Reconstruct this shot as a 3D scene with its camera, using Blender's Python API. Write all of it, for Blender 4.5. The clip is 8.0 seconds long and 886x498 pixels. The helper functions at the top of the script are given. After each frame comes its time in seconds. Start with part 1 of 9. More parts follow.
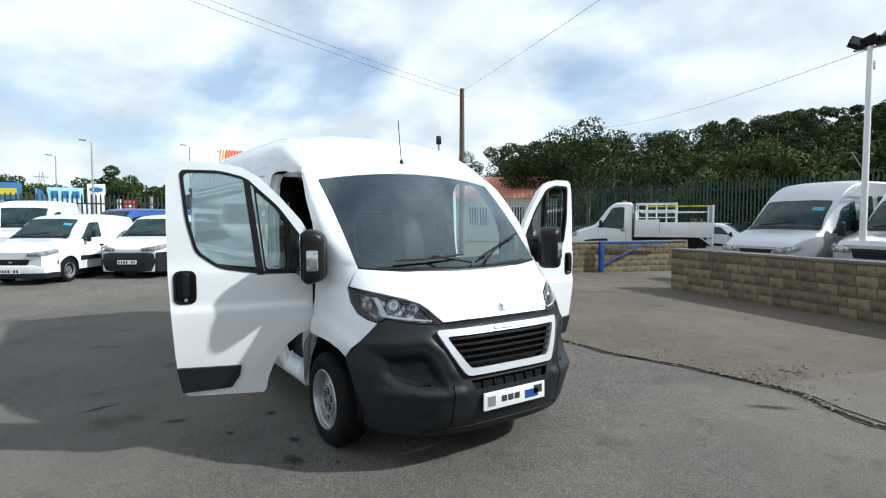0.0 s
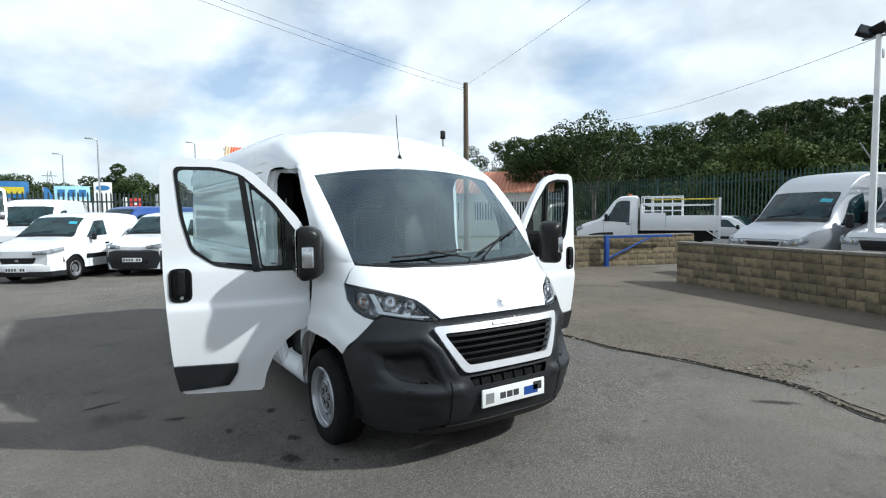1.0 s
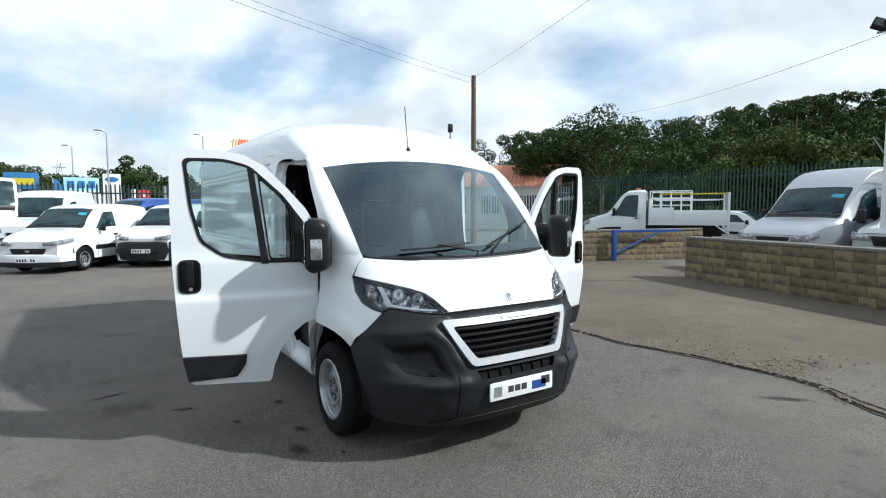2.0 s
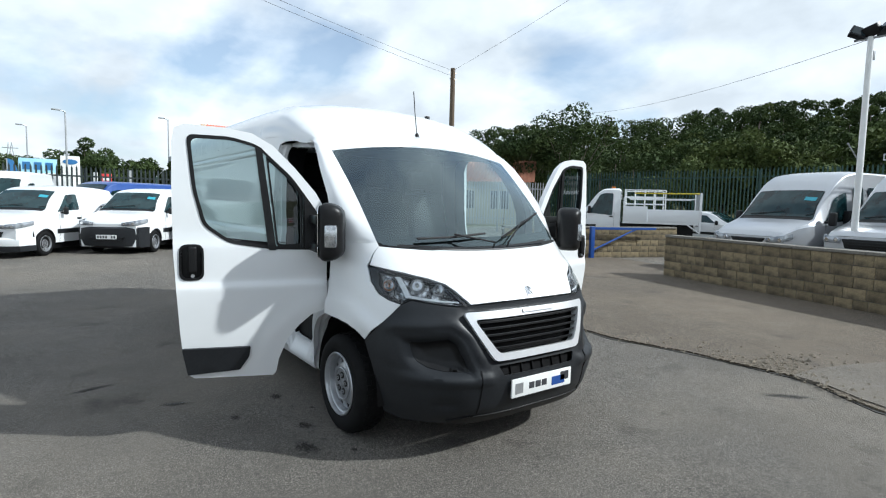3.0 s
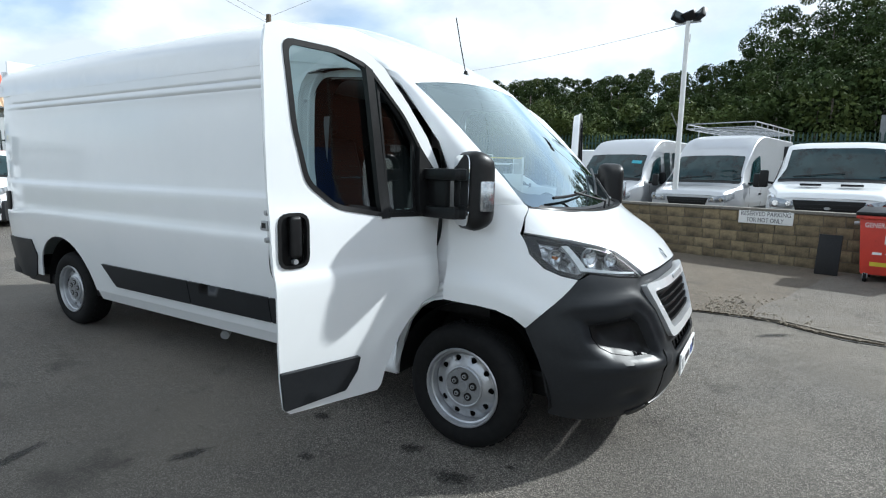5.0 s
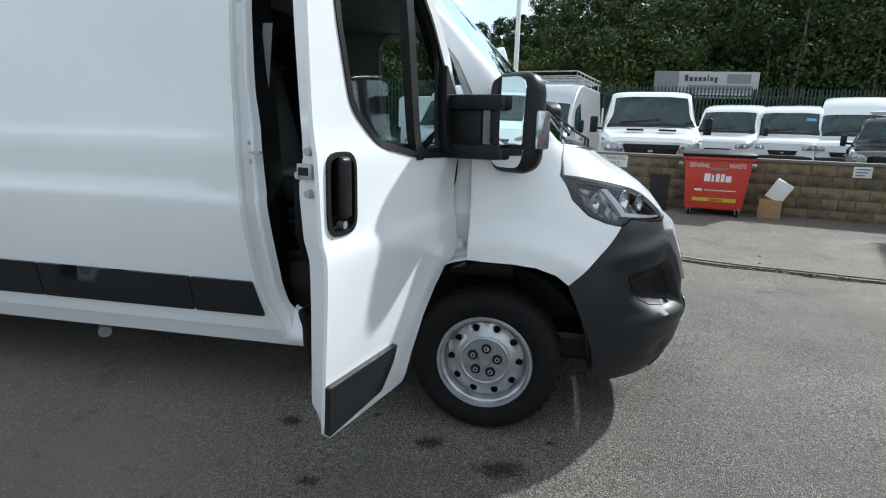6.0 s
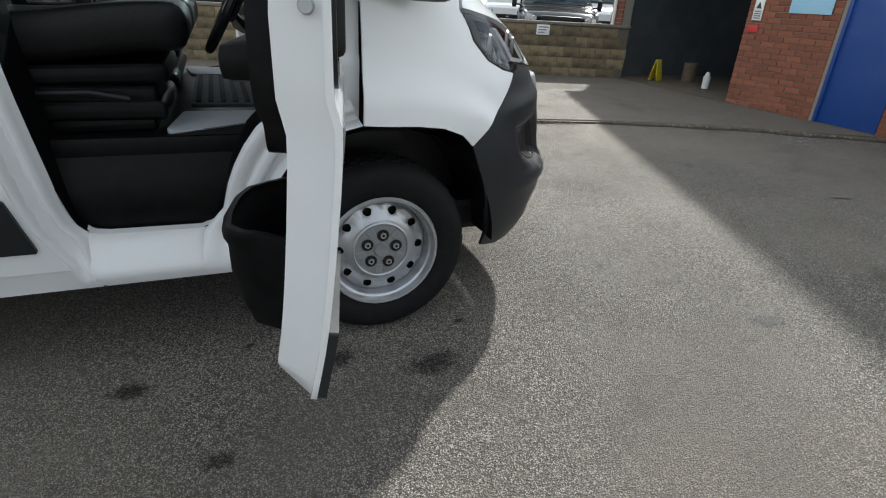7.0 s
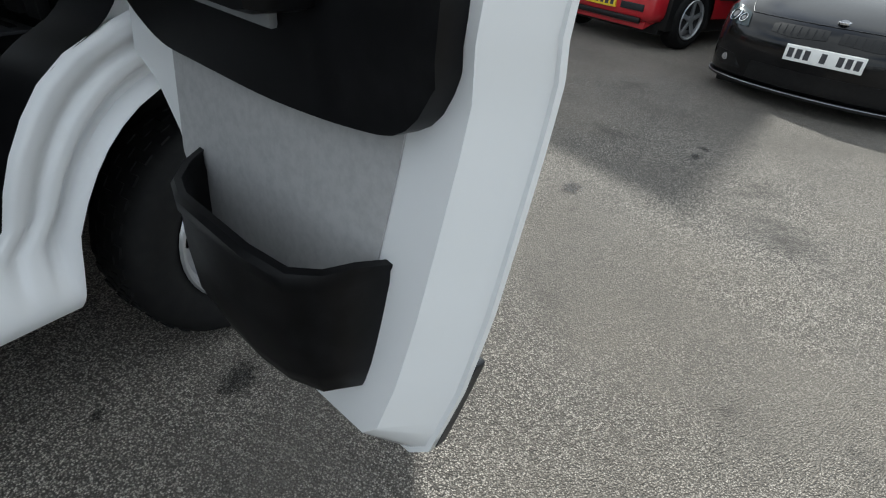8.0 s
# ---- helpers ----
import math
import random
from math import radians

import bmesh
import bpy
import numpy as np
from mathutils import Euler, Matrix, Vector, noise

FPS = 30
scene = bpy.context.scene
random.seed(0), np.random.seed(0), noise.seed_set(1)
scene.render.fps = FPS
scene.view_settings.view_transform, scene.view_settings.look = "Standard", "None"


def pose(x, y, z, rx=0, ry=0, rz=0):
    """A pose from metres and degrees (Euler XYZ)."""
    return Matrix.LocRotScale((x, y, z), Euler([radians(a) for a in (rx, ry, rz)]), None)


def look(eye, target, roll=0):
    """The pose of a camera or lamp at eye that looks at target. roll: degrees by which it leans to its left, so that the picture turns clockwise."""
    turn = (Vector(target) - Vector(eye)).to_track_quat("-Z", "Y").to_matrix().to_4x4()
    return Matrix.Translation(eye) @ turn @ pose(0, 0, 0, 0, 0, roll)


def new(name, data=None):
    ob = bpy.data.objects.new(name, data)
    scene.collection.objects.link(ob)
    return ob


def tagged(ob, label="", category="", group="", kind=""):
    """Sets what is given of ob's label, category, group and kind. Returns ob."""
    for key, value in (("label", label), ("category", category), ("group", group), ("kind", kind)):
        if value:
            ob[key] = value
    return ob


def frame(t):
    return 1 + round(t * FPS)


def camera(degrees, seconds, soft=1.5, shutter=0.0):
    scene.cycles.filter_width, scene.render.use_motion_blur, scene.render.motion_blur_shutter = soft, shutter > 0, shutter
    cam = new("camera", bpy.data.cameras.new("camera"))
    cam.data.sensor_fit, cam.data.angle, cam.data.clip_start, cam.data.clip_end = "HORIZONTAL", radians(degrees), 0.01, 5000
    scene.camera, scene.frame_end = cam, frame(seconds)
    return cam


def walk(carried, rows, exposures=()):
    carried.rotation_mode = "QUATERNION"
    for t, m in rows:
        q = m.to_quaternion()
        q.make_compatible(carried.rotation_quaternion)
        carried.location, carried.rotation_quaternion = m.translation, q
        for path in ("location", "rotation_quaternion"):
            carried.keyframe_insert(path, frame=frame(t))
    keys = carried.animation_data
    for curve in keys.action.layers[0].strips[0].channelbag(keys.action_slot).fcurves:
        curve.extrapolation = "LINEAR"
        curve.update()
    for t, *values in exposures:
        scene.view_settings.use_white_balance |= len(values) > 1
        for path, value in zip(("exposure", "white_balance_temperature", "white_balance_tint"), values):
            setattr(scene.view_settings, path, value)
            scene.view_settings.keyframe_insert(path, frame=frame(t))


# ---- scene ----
cam = camera(78.5, 8.0, 1.15)
PATH = [
    (0, (3.594, -2.357, 1.598), (1.94, -1.239, 1.49), -0.1),
    (0.5, (3.592, -2.298, 1.594), (1.934, -1.185, 1.48), -0.6),
    (1, (3.589, -2.281, 1.598), (1.922, -1.182, 1.472), -0.6),
    (2.5, (3.52, -2.295, 1.583), (1.842, -1.218, 1.427), -0.2),
    (3, (3.256, -2.479, 1.551), (1.647, -1.303, 1.381), 1.3),
    (3.5, (2.856, -2.742, 1.518), (1.295, -1.52, 1.251), 1.3),
    (4, (2.348, -2.959, 1.496), (0.892, -1.602, 1.295), 1.1),
    (4.2, (2.146, -3.061, 1.463), (0.769, -1.623, 1.278), 1.0),
    (5.3, (0.972, -3.309, 1.428), (0.135, -1.524, 1.093), 2.1),
    (5.5, (0.754, -3.296, 1.416), (0.056, -1.461, 1.034), 2.6),
    (5.8, (0.418, -3.199, 1.354), (-0.121, -1.313, 0.964), 1.6),
    (6, (0.228, -3.142, 1.336), (-0.14, -1.226, 0.894), 1.5),
    (6.2, (0.051, -3.091, 1.279), (-0.122, -1.155, 0.809), 1.3),
    (6.5, (-0.194, -2.99, 1.241), (-0.01, -1.079, 0.68), 1.2),
    (6.6, (-0.265, -2.913, 1.244), (0.05, -1.027, 0.655), 0.7),
    (6.8, (-0.385, -2.808, 1.195), (0.115, -0.979, 0.558), 2.5),
    (7, (-0.486, -2.674, 1.175), (0.213, -0.995, 0.343), 3.4),
    (7.2, (-0.578, -2.538, 1.158), (0.284, -0.969, 0.266), 4.1),
    (7.5, (-0.715, -2.353, 1.128), (0.437, -1.026, 0.173), 6.1),
    (7.8, (-0.82, -2.179, 1.144), (0.544, -1.15, 0.104), 5.4),
    (8, (-0.844, -2.038, 1.125), (0.63, -1.207, 0.059), 5.8),
]
walk(cam, [(t, look(eye, target, roll)) for t, eye, target, roll in PATH], [(0, 0.06, 5750, 4), (3, 0.08, 5750, 4), (4.2, 0.16, 5750, 4), (5.5, 0.31, 5750, 4), (6.5, 0.32, 5900, 5), (7, 0.45, 6150, 6), (8, 0.62, 6050, 5)])
# ---- light ----
SUN_AZ, SUN_EL = 48.0, 36.0
world = bpy.data.worlds.new("sky")
scene.world = world
world.use_nodes = True
wn, wl = world.node_tree.nodes, world.node_tree.links
wn.clear()
w_out = wn.new("ShaderNodeOutputWorld")
w_bg = wn.new("ShaderNodeBackground")
w_sky = wn.new("ShaderNodeTexSky")
w_sky.sky_type = "NISHITA"
w_sky.sun_disc = False
w_sky.sun_elevation = radians(SUN_EL)
w_sky.sun_rotation = radians(90 - SUN_AZ)
w_co = wn.new("ShaderNodeTexCoord")
w_sep = wn.new("ShaderNodeSeparateXYZ")
wl.new(w_co.outputs["Generated"], w_sep.inputs[0])


def wmath(op, a, b):
    n = wn.new("ShaderNodeMath")
    n.operation = op
    for k, v in enumerate((a, b)):
        if isinstance(v, (int, float)):
            n.inputs[k].default_value = v
        else:
            wl.new(v, n.inputs[k])
    return n.outputs[0]


# cloud deck: the view direction laid on a plane overhead
w_h = wmath("ADD", wmath("MAXIMUM", w_sep.outputs[2], 0.0), 0.42)
w_cx, w_cy = wmath("DIVIDE", w_sep.outputs[0], w_h), wmath("DIVIDE", w_sep.outputs[1], w_h)
w_comb = wn.new("ShaderNodeCombineXYZ")
wl.new(w_cx, w_comb.inputs[0])
wl.new(w_cy, w_comb.inputs[1])
w_n1 = wn.new("ShaderNodeTexNoise")
w_n1.inputs["Scale"].default_value = 1.9
w_n1.inputs["Detail"].default_value = 9
w_n1.inputs["Roughness"].default_value = 0.5
w_n1.inputs["Distortion"].default_value = 0.15
wl.new(w_comb.outputs[0], w_n1.inputs["Vector"])
w_n2 = wn.new("ShaderNodeTexNoise")
w_n2.inputs["Scale"].default_value = 2.6
w_n2.inputs["Detail"].default_value = 6
w_map2 = wn.new("ShaderNodeMapping")
w_map2.inputs["Location"].default_value = (7.3, 2.1, 0)
wl.new(w_comb.outputs[0], w_map2.inputs[0])
wl.new(w_map2.outputs[0], w_n2.inputs["Vector"])
w_cover = wn.new("ShaderNodeValToRGB")
w_cover.color_ramp.elements[0].position, w_cover.color_ramp.elements[1].position = 0.37, 0.52
w_cover.color_ramp.elements[0].color = (0.25, 0.25, 0.25, 1)
wl.new(w_n1.outputs[0], w_cover.inputs[0])
w_tone = wn.new("ShaderNodeValToRGB")
w_tone.color_ramp.elements[0].position, w_tone.color_ramp.elements[1].position = 0.36, 0.6
w_tone.color_ramp.elements[0].color = (13.8, 13.8, 13.7, 1)
w_tone.color_ramp.elements[1].color = (9.4, 9.55, 9.75, 1)
wl.new(w_n2.outputs[0], w_tone.inputs[0])
w_mix = wn.new("ShaderNodeMix")
w_mix.data_type = "RGBA"
wl.new(w_cover.outputs[0], w_mix.inputs[0])
w_blue = wn.new("ShaderNodeVectorMath")
w_blue.operation = "SCALE"
w_blue.inputs["Scale"].default_value = 1.75
wl.new(w_sky.outputs[0], w_blue.inputs[0])
wl.new(w_blue.outputs[0], w_mix.inputs[6])
wl.new(w_tone.outputs[0], w_mix.inputs[7])
wl.new(w_mix.outputs[2], w_bg.inputs[0])
w_bg.inputs[1].default_value = 0.080
wl.new(w_bg.outputs[0], w_out.inputs[0])

sun = new("sun", bpy.data.lights.new("sun", "SUN"))
sun.data.energy, sun.data.angle, sun.data.color = 5.0, radians(1.5), (1, 0.95, 0.88)
sun_way = Vector((math.cos(radians(SUN_EL)) * math.cos(radians(SUN_AZ)), math.cos(radians(SUN_EL)) * math.sin(radians(SUN_AZ)), math.sin(radians(SUN_EL))))
sun.matrix_world = look(sun_way * 60, (0, 0, 0))
# ---- materials ----
def material(name, colour, rough=0.5, metal=0.0, coat=0.0, grain=None, stain=None, bump=None, spread=0.0, spec=0.5):
    """A procedural surface. grain, stain: (scale, colour, low, high) overlays; bump: (scale, strength, distance); spread: change of tone from piece to piece."""
    m = bpy.data.materials.new(name)
    m.use_nodes = True
    n, l = m.node_tree.nodes, m.node_tree.links
    b = n["Principled BSDF"]
    b.inputs["Roughness"].default_value, b.inputs["Metallic"].default_value = rough, metal
    b.inputs["Coat Weight"].default_value, b.inputs["Coat Roughness"].default_value = coat, 0.06
    b.inputs["Specular IOR Level"].default_value = spec
    co = n.new("ShaderNodeTexCoord").outputs["Object"]
    rgb = n.new("ShaderNodeRGB")
    rgb.outputs[0].default_value = (*colour, 1)
    col = rgb.outputs[0]
    for k, layer in enumerate((grain, stain)):
        if not layer:
            continue
        scale, tint, lo, hi = layer
        t = n.new("ShaderNodeTexNoise")
        t.inputs["Scale"].default_value, t.inputs["Detail"].default_value = scale, 5 if k == 0 else 8
        t.inputs["Roughness"].default_value = 0.62
        l.new(co, t.inputs["Vector"])
        r = n.new("ShaderNodeMapRange")
        r.inputs[1].default_value, r.inputs[2].default_value = lo, hi
        l.new(t.outputs[0], r.inputs[0])
        mx = n.new("ShaderNodeMix")
        mx.data_type = "RGBA"
        l.new(r.outputs[0], mx.inputs[0])
        l.new(col, mx.inputs[6])
        mx.inputs[7].default_value = (*tint, 1)
        col = mx.outputs[2]
        if k == 0:
            rr = n.new("ShaderNodeMapRange")
            rr.inputs[3].default_value, rr.inputs[4].default_value = max(rough - 0.06, 0.02), min(rough + 0.08, 1)
            l.new(t.outputs[0], rr.inputs[0])
            l.new(rr.outputs[0], b.inputs["Roughness"])
    if spread:
        info = n.new("ShaderNodeObjectInfo")
        r = n.new("ShaderNodeMapRange")
        r.inputs[3].default_value, r.inputs[4].default_value = 1 - spread, 1 + spread
        l.new(info.outputs["Random"], r.inputs[0])
        hs = n.new("ShaderNodeHueSaturation")
        l.new(r.outputs[0], hs.inputs["Value"])
        l.new(col, hs.inputs["Color"])
        col = hs.outputs[0]
    l.new(col, b.inputs["Base Color"])
    if bump:
        scale, strength, distance = bump
        t = n.new("ShaderNodeTexNoise")
        t.inputs["Scale"].default_value, t.inputs["Detail"].default_value = scale, 4
        l.new(co, t.inputs["Vector"])
        bp = n.new("ShaderNodeBump")
        bp.inputs["Strength"].default_value, bp.inputs["Distance"].default_value = strength, distance
        l.new(t.outputs[0], bp.inputs["Height"])
        l.new(bp.outputs[0], b.inputs["Normal"])
    return m


def glass(name, tint, gloss=1.0, sheen=(1, 1, 1)):
    """A thin pane: clear or tinted, with a mirror gloss that grows to grazing."""
    m = bpy.data.materials.new(name)
    m.use_nodes = True
    n, l = m.node_tree.nodes, m.node_tree.links
    n.clear()
    out, mix, tr, gl, fr = (n.new("ShaderNode" + k) for k in ("OutputMaterial", "MixShader", "BsdfTransparent", "BsdfGlossy", "Fresnel"))
    tr.inputs[0].default_value = (*tint, 1)
    gl.inputs["Color"].default_value = (*sheen, 1)
    gl.inputs["Roughness"].default_value = 0.015
    fr.inputs[0].default_value = 1.6
    k = n.new("ShaderNodeMath")
    k.operation = "MULTIPLY"
    k.inputs[1].default_value = gloss
    l.new(fr.outputs[0], k.inputs[0])
    l.new(k.outputs[0], mix.inputs[0])
    l.new(tr.outputs[0], mix.inputs[1])
    l.new(gl.outputs[0], mix.inputs[2])
    l.new(mix.outputs[0], out.inputs[0])
    return m


def ground_material(name, base, chip, dark, patch, tint, chip_scale, lo=0.35):
    """Worn paving: stone chips, large patches, dark oil stains."""
    m = bpy.data.materials.new(name)
    m.use_nodes = True
    n, l = m.node_tree.nodes, m.node_tree.links
    b = n["Principled BSDF"]
    co = n.new("ShaderNodeTexCoord").outputs["Object"]

    def noise_at(scale, detail, rough=0.6, off=0.0):
        t = n.new("ShaderNodeTexNoise")
        t.inputs["Scale"].default_value, t.inputs["Detail"].default_value, t.inputs["Roughness"].default_value = scale, detail, rough
        mp = n.new("ShaderNodeMapping")
        mp.inputs["Location"].default_value = (off, off * 0.7, 0)
        l.new(co, mp.inputs[0])
        l.new(mp.outputs[0], t.inputs["Vector"])
        return t.outputs[0]

    def ranged(v, a, c, x=0.0, y=1.0):
        r = n.new("ShaderNodeMapRange")
        for k, q in enumerate((a, c, x, y)):
            r.inputs[k + 1].default_value = q
        l.new(v, r.inputs[0])
        return r.outputs[0]

    def mixed(f, a, c):
        mx = n.new("ShaderNodeMix")
        mx.data_type = "RGBA"
        l.new(f, mx.inputs[0])
        for k, v in ((6, a), (7, c)):
            if isinstance(v, tuple):
                mx.inputs[k].default_value = (*v, 1)
            else:
                l.new(v, mx.inputs[k])
        return mx.outputs[2]

    vor = n.new("ShaderNodeTexVoronoi")
    vor.inputs["Scale"].default_value = chip_scale
    l.new(co, vor.inputs["Vector"])
    sep = n.new("ShaderNodeSeparateColor")
    l.new(vor.outputs["Color"], sep.inputs[0])
    col = mixed(ranged(sep.outputs[0], lo, 1.0), base, chip)
    big = n.new("ShaderNodeTexVoronoi")
    big.inputs["Scale"].default_value = chip_scale * 0.72
    l.new(co, big.inputs["Vector"])
    bsep = n.new("ShaderNodeSeparateColor")
    l.new(big.outputs["Color"], bsep.inputs[0])
    col = mixed(ranged(bsep.outputs[0], 0.72, 0.95, 0.0, 0.6), col, chip)
    col = mixed(ranged(bsep.outputs[1], 0.74, 0.92, 0.0, 0.75), col, dark)
    col = mixed(ranged(vor.outputs["Distance"], 0.36, 0.66, 0.0, 0.9), col, dark)
    col = mixed(ranged(noise_at(chip_scale * 1.3, 2, 0.7, 3.1), 0.54, 0.70, 0.0, 0.8), col, dark)
    col = mixed(ranged(noise_at(0.55, 6, 0.62, 1.7), 0.42, 0.66, 0.0, 0.75), col, patch)
    col = mixed(ranged(noise_at(0.23, 5, 0.6, 6.4), 0.45, 0.66, 0.0, 0.65), col, tint)
    col = mixed(ranged(noise_at(1.5, 5, 0.62, 9.2), 0.58, 0.74, 0.0, 0.6), col, dark)
    col = mixed(ranged(noise_at(6.0, 4, 0.65, 5.2), 0.62, 0.76, 0.0, 0.6), col, dark)
    l.new(col, b.inputs["Base Color"])
    l.new(ranged(noise_at(2.0, 4, 0.6, 4.0), 0.3, 0.7, 0.72, 0.95), b.inputs["Roughness"])
    b.inputs["Specular IOR Level"].default_value = 0.35
    bp = n.new("ShaderNodeBump")
    bp.inputs["Strength"].default_value, bp.inputs["Distance"].default_value = 1.0, 0.008
    l.new(vor.outputs["Distance"], bp.inputs["Height"])
    b2 = n.new("ShaderNodeBump")
    b2.inputs["Strength"].default_value, b2.inputs["Distance"].default_value = 0.5, 0.03
    l.new(noise_at(3.0, 6, 0.6, 2.0), b2.inputs["Height"])
    l.new(bp.outputs[0], b2.inputs["Normal"])
    l.new(b2.outputs[0], b.inputs["Normal"])
    return m


M_ASPHALT = ground_material("asphalt", (0.172, 0.156, 0.135), (0.64, 0.59, 0.515), (0.040, 0.036, 0.031), (0.122, 0.110, 0.095), (0.235, 0.208, 0.17), 215)
M_CONCRETE = ground_material("concrete_apron", (0.15, 0.122, 0.092), (0.28, 0.235, 0.182), (0.055, 0.046, 0.036), (0.10, 0.082, 0.062), (0.18, 0.146, 0.108), 75)
M_SLAB = ground_material("concrete_slab", (0.185, 0.165, 0.138), (0.28, 0.25, 0.21), (0.075, 0.066, 0.055), (0.135, 0.118, 0.098), (0.21, 0.185, 0.152), 110)
M_WHITE = material("white_paint", (0.755, 0.765, 0.77), 0.30, coat=0.9, grain=(2.0, (0.725, 0.74, 0.745), 0.4, 0.7), stain=(0.9, (0.70, 0.69, 0.66), 0.62, 0.8), bump=(3.0, 0.06, 0.004))
M_WHITE_IN = material("white_inner_paint", (0.74, 0.75, 0.76), 0.35, coat=0.3, stain=(3.0, (0.6, 0.59, 0.56), 0.6, 0.8))
M_SILVER = material("silver_paint", (0.50, 0.51, 0.53), 0.35, metal=0.55, coat=0.6, stain=(1.5, (0.44, 0.45, 0.46), 0.5, 0.8))
M_RED = material("red_paint", (0.40, 0.012, 0.02), 0.3, coat=0.8, stain=(1.5, (0.33, 0.01, 0.015), 0.5, 0.8))
M_BLACKP = material("black_paint", (0.003, 0.003, 0.0035), 0.12, spec=0.25, coat=0.22, grain=(3.0, (0.008, 0.008, 0.009), 0.4, 0.7))
M_BLUE = material("blue_paint", (0.012, 0.06, 0.26), 0.4, coat=0.3, stain=(1.2, (0.03, 0.08, 0.28), 0.5, 0.75))
M_SATIN = material("satin_silver", (0.74, 0.745, 0.755), 0.3, metal=0.45, coat=0.3, grain=(25, (0.68, 0.685, 0.695), 0.4, 0.7))
M_BUMPER = material("grey_black_plastic", (0.0105, 0.012, 0.0145), 0.42, spec=0.36, grain=(60, (0.015, 0.0165, 0.019), 0.4, 0.7), stain=(2.5, (0.019, 0.021, 0.024), 0.5, 0.75), bump=(420, 0.12, 0.001))
M_BLACK = material("black_plastic", (0.006, 0.006, 0.0064), 0.4, spec=0.28, grain=(40, (0.010, 0.010, 0.0105), 0.4, 0.7))
M_TRIM = material("black_interior_trim", (0.0032, 0.0032, 0.0036), 0.4, spec=0.13, grain=(30, (0.007, 0.007, 0.0078), 0.4, 0.7), bump=(120, 0.08, 0.0005))
M_FABRIC = material("dark_seat_fabric", (0.0045, 0.0045, 0.005), 0.46, spec=0.22, grain=(160, (0.010, 0.010, 0.011), 0.45, 0.65), bump=(150, 0.15, 0.001))
M_RUBBER = material("rubber", (0.0065, 0.0065, 0.007), 0.7, spec=0.14, grain=(25, (0.011, 0.011, 0.0108), 0.4, 0.7), bump=(90, 0.2, 0.002))
M_HUB = material("grey_hub_cover", (0.24, 0.245, 0.255), 0.42, metal=0.3, grain=(30, (0.20, 0.205, 0.215), 0.4, 0.7), stain=(14, (0.15, 0.148, 0.145), 0.58, 0.78))
M_RIM = material("silver_steel_rim", (0.44, 0.45, 0.47), 0.32, metal=0.7, coat=0.3, grain=(20, (0.39, 0.40, 0.42), 0.4, 0.7), stain=(9, (0.30, 0.295, 0.29), 0.62, 0.78))
M_CHROME = material("chrome", (0.75, 0.76, 0.78), 0.1, metal=1.0, grain=(12, (0.66, 0.67, 0.69), 0.4, 0.7))
M_STEEL = material("galvanised_steel", (0.42, 0.43, 0.44), 0.45, metal=0.7, grain=(14, (0.34, 0.35, 0.36), 0.4, 0.7))
M_WHITEPL = material("white_plastic", (0.78, 0.78, 0.76), 0.4, grain=(10, (0.72, 0.72, 0.70), 0.4, 0.7))
M_GREYPL = material("grey_plastic", (0.20, 0.21, 0.22), 0.6, grain=(12, (0.16, 0.165, 0.17), 0.4, 0.7))
M_YELLOW = material("yellow_plate", (0.72, 0.52, 0.03), 0.4, grain=(20, (0.66, 0.47, 0.03), 0.4, 0.7))
M_ORANGE = material("orange_lens", (0.55, 0.16, 0.02), 0.25, coat=0.5, grain=(20, (0.45, 0.12, 0.02), 0.4, 0.7))
M_REDLENS = material("red_lens", (0.35, 0.01, 0.01), 0.2, coat=0.7, grain=(20, (0.28, 0.01, 0.01), 0.4, 0.7))
M_CLEARLENS = material("clear_lamp_reflector", (0.62, 0.64, 0.66), 0.16, metal=0.8, grain=(25, (0.35, 0.36, 0.38), 0.35, 0.65))
M_REFLECT = material("lamp_silver", (0.80, 0.81, 0.83), 0.18, metal=0.8, grain=(20, (0.05, 0.052, 0.056), 0.44, 0.56), bump=(26, 1.0, 0.02))
M_GLOSSGREY = material("glossy_grey_plastic", (0.09, 0.093, 0.10), 0.22, coat=0.4, grain=(20, (0.12, 0.122, 0.13), 0.4, 0.7))
M_DRL = material("lamp_strip_silver", (0.80, 0.82, 0.84), 0.22, metal=0.2, coat=0.6, grain=(60, (0.6, 0.62, 0.64), 0.4, 0.7))
M_LINER = material("pale_grey_liner", (0.40, 0.40, 0.40), 0.75, grain=(60, (0.34, 0.34, 0.34), 0.4, 0.7), bump=(200, 0.15, 0.001))
M_MAT = material("grey_rubber_mat", (0.05, 0.052, 0.055), 0.8, grain=(25, (0.09, 0.092, 0.095), 0.4, 0.7))
M_GLASS = glass("window_glass", (0.50, 0.62, 0.62), 1.2)
M_WINDSCREEN = glass("windscreen_glass", (0.62, 0.77, 0.77), 2.3, (0.82, 0.96, 1.0))
M_LENS = glass("lamp_lens", (0.88, 0.90, 0.91), 0.75)
M_DARKGLASS = material("dark_vehicle_glass", (0.010, 0.022, 0.026), 0.05, spec=0.5, grain=(2, (0.018, 0.024, 0.027), 0.4, 0.7))
M_VANGLASS = material("parked_vehicle_glass", (0.010, 0.030, 0.034), 0.04, spec=0.42, grain=(1.3, (0.022, 0.050, 0.054), 0.45, 0.62), stain=(3.1, (0.004, 0.012, 0.014), 0.5, 0.62))
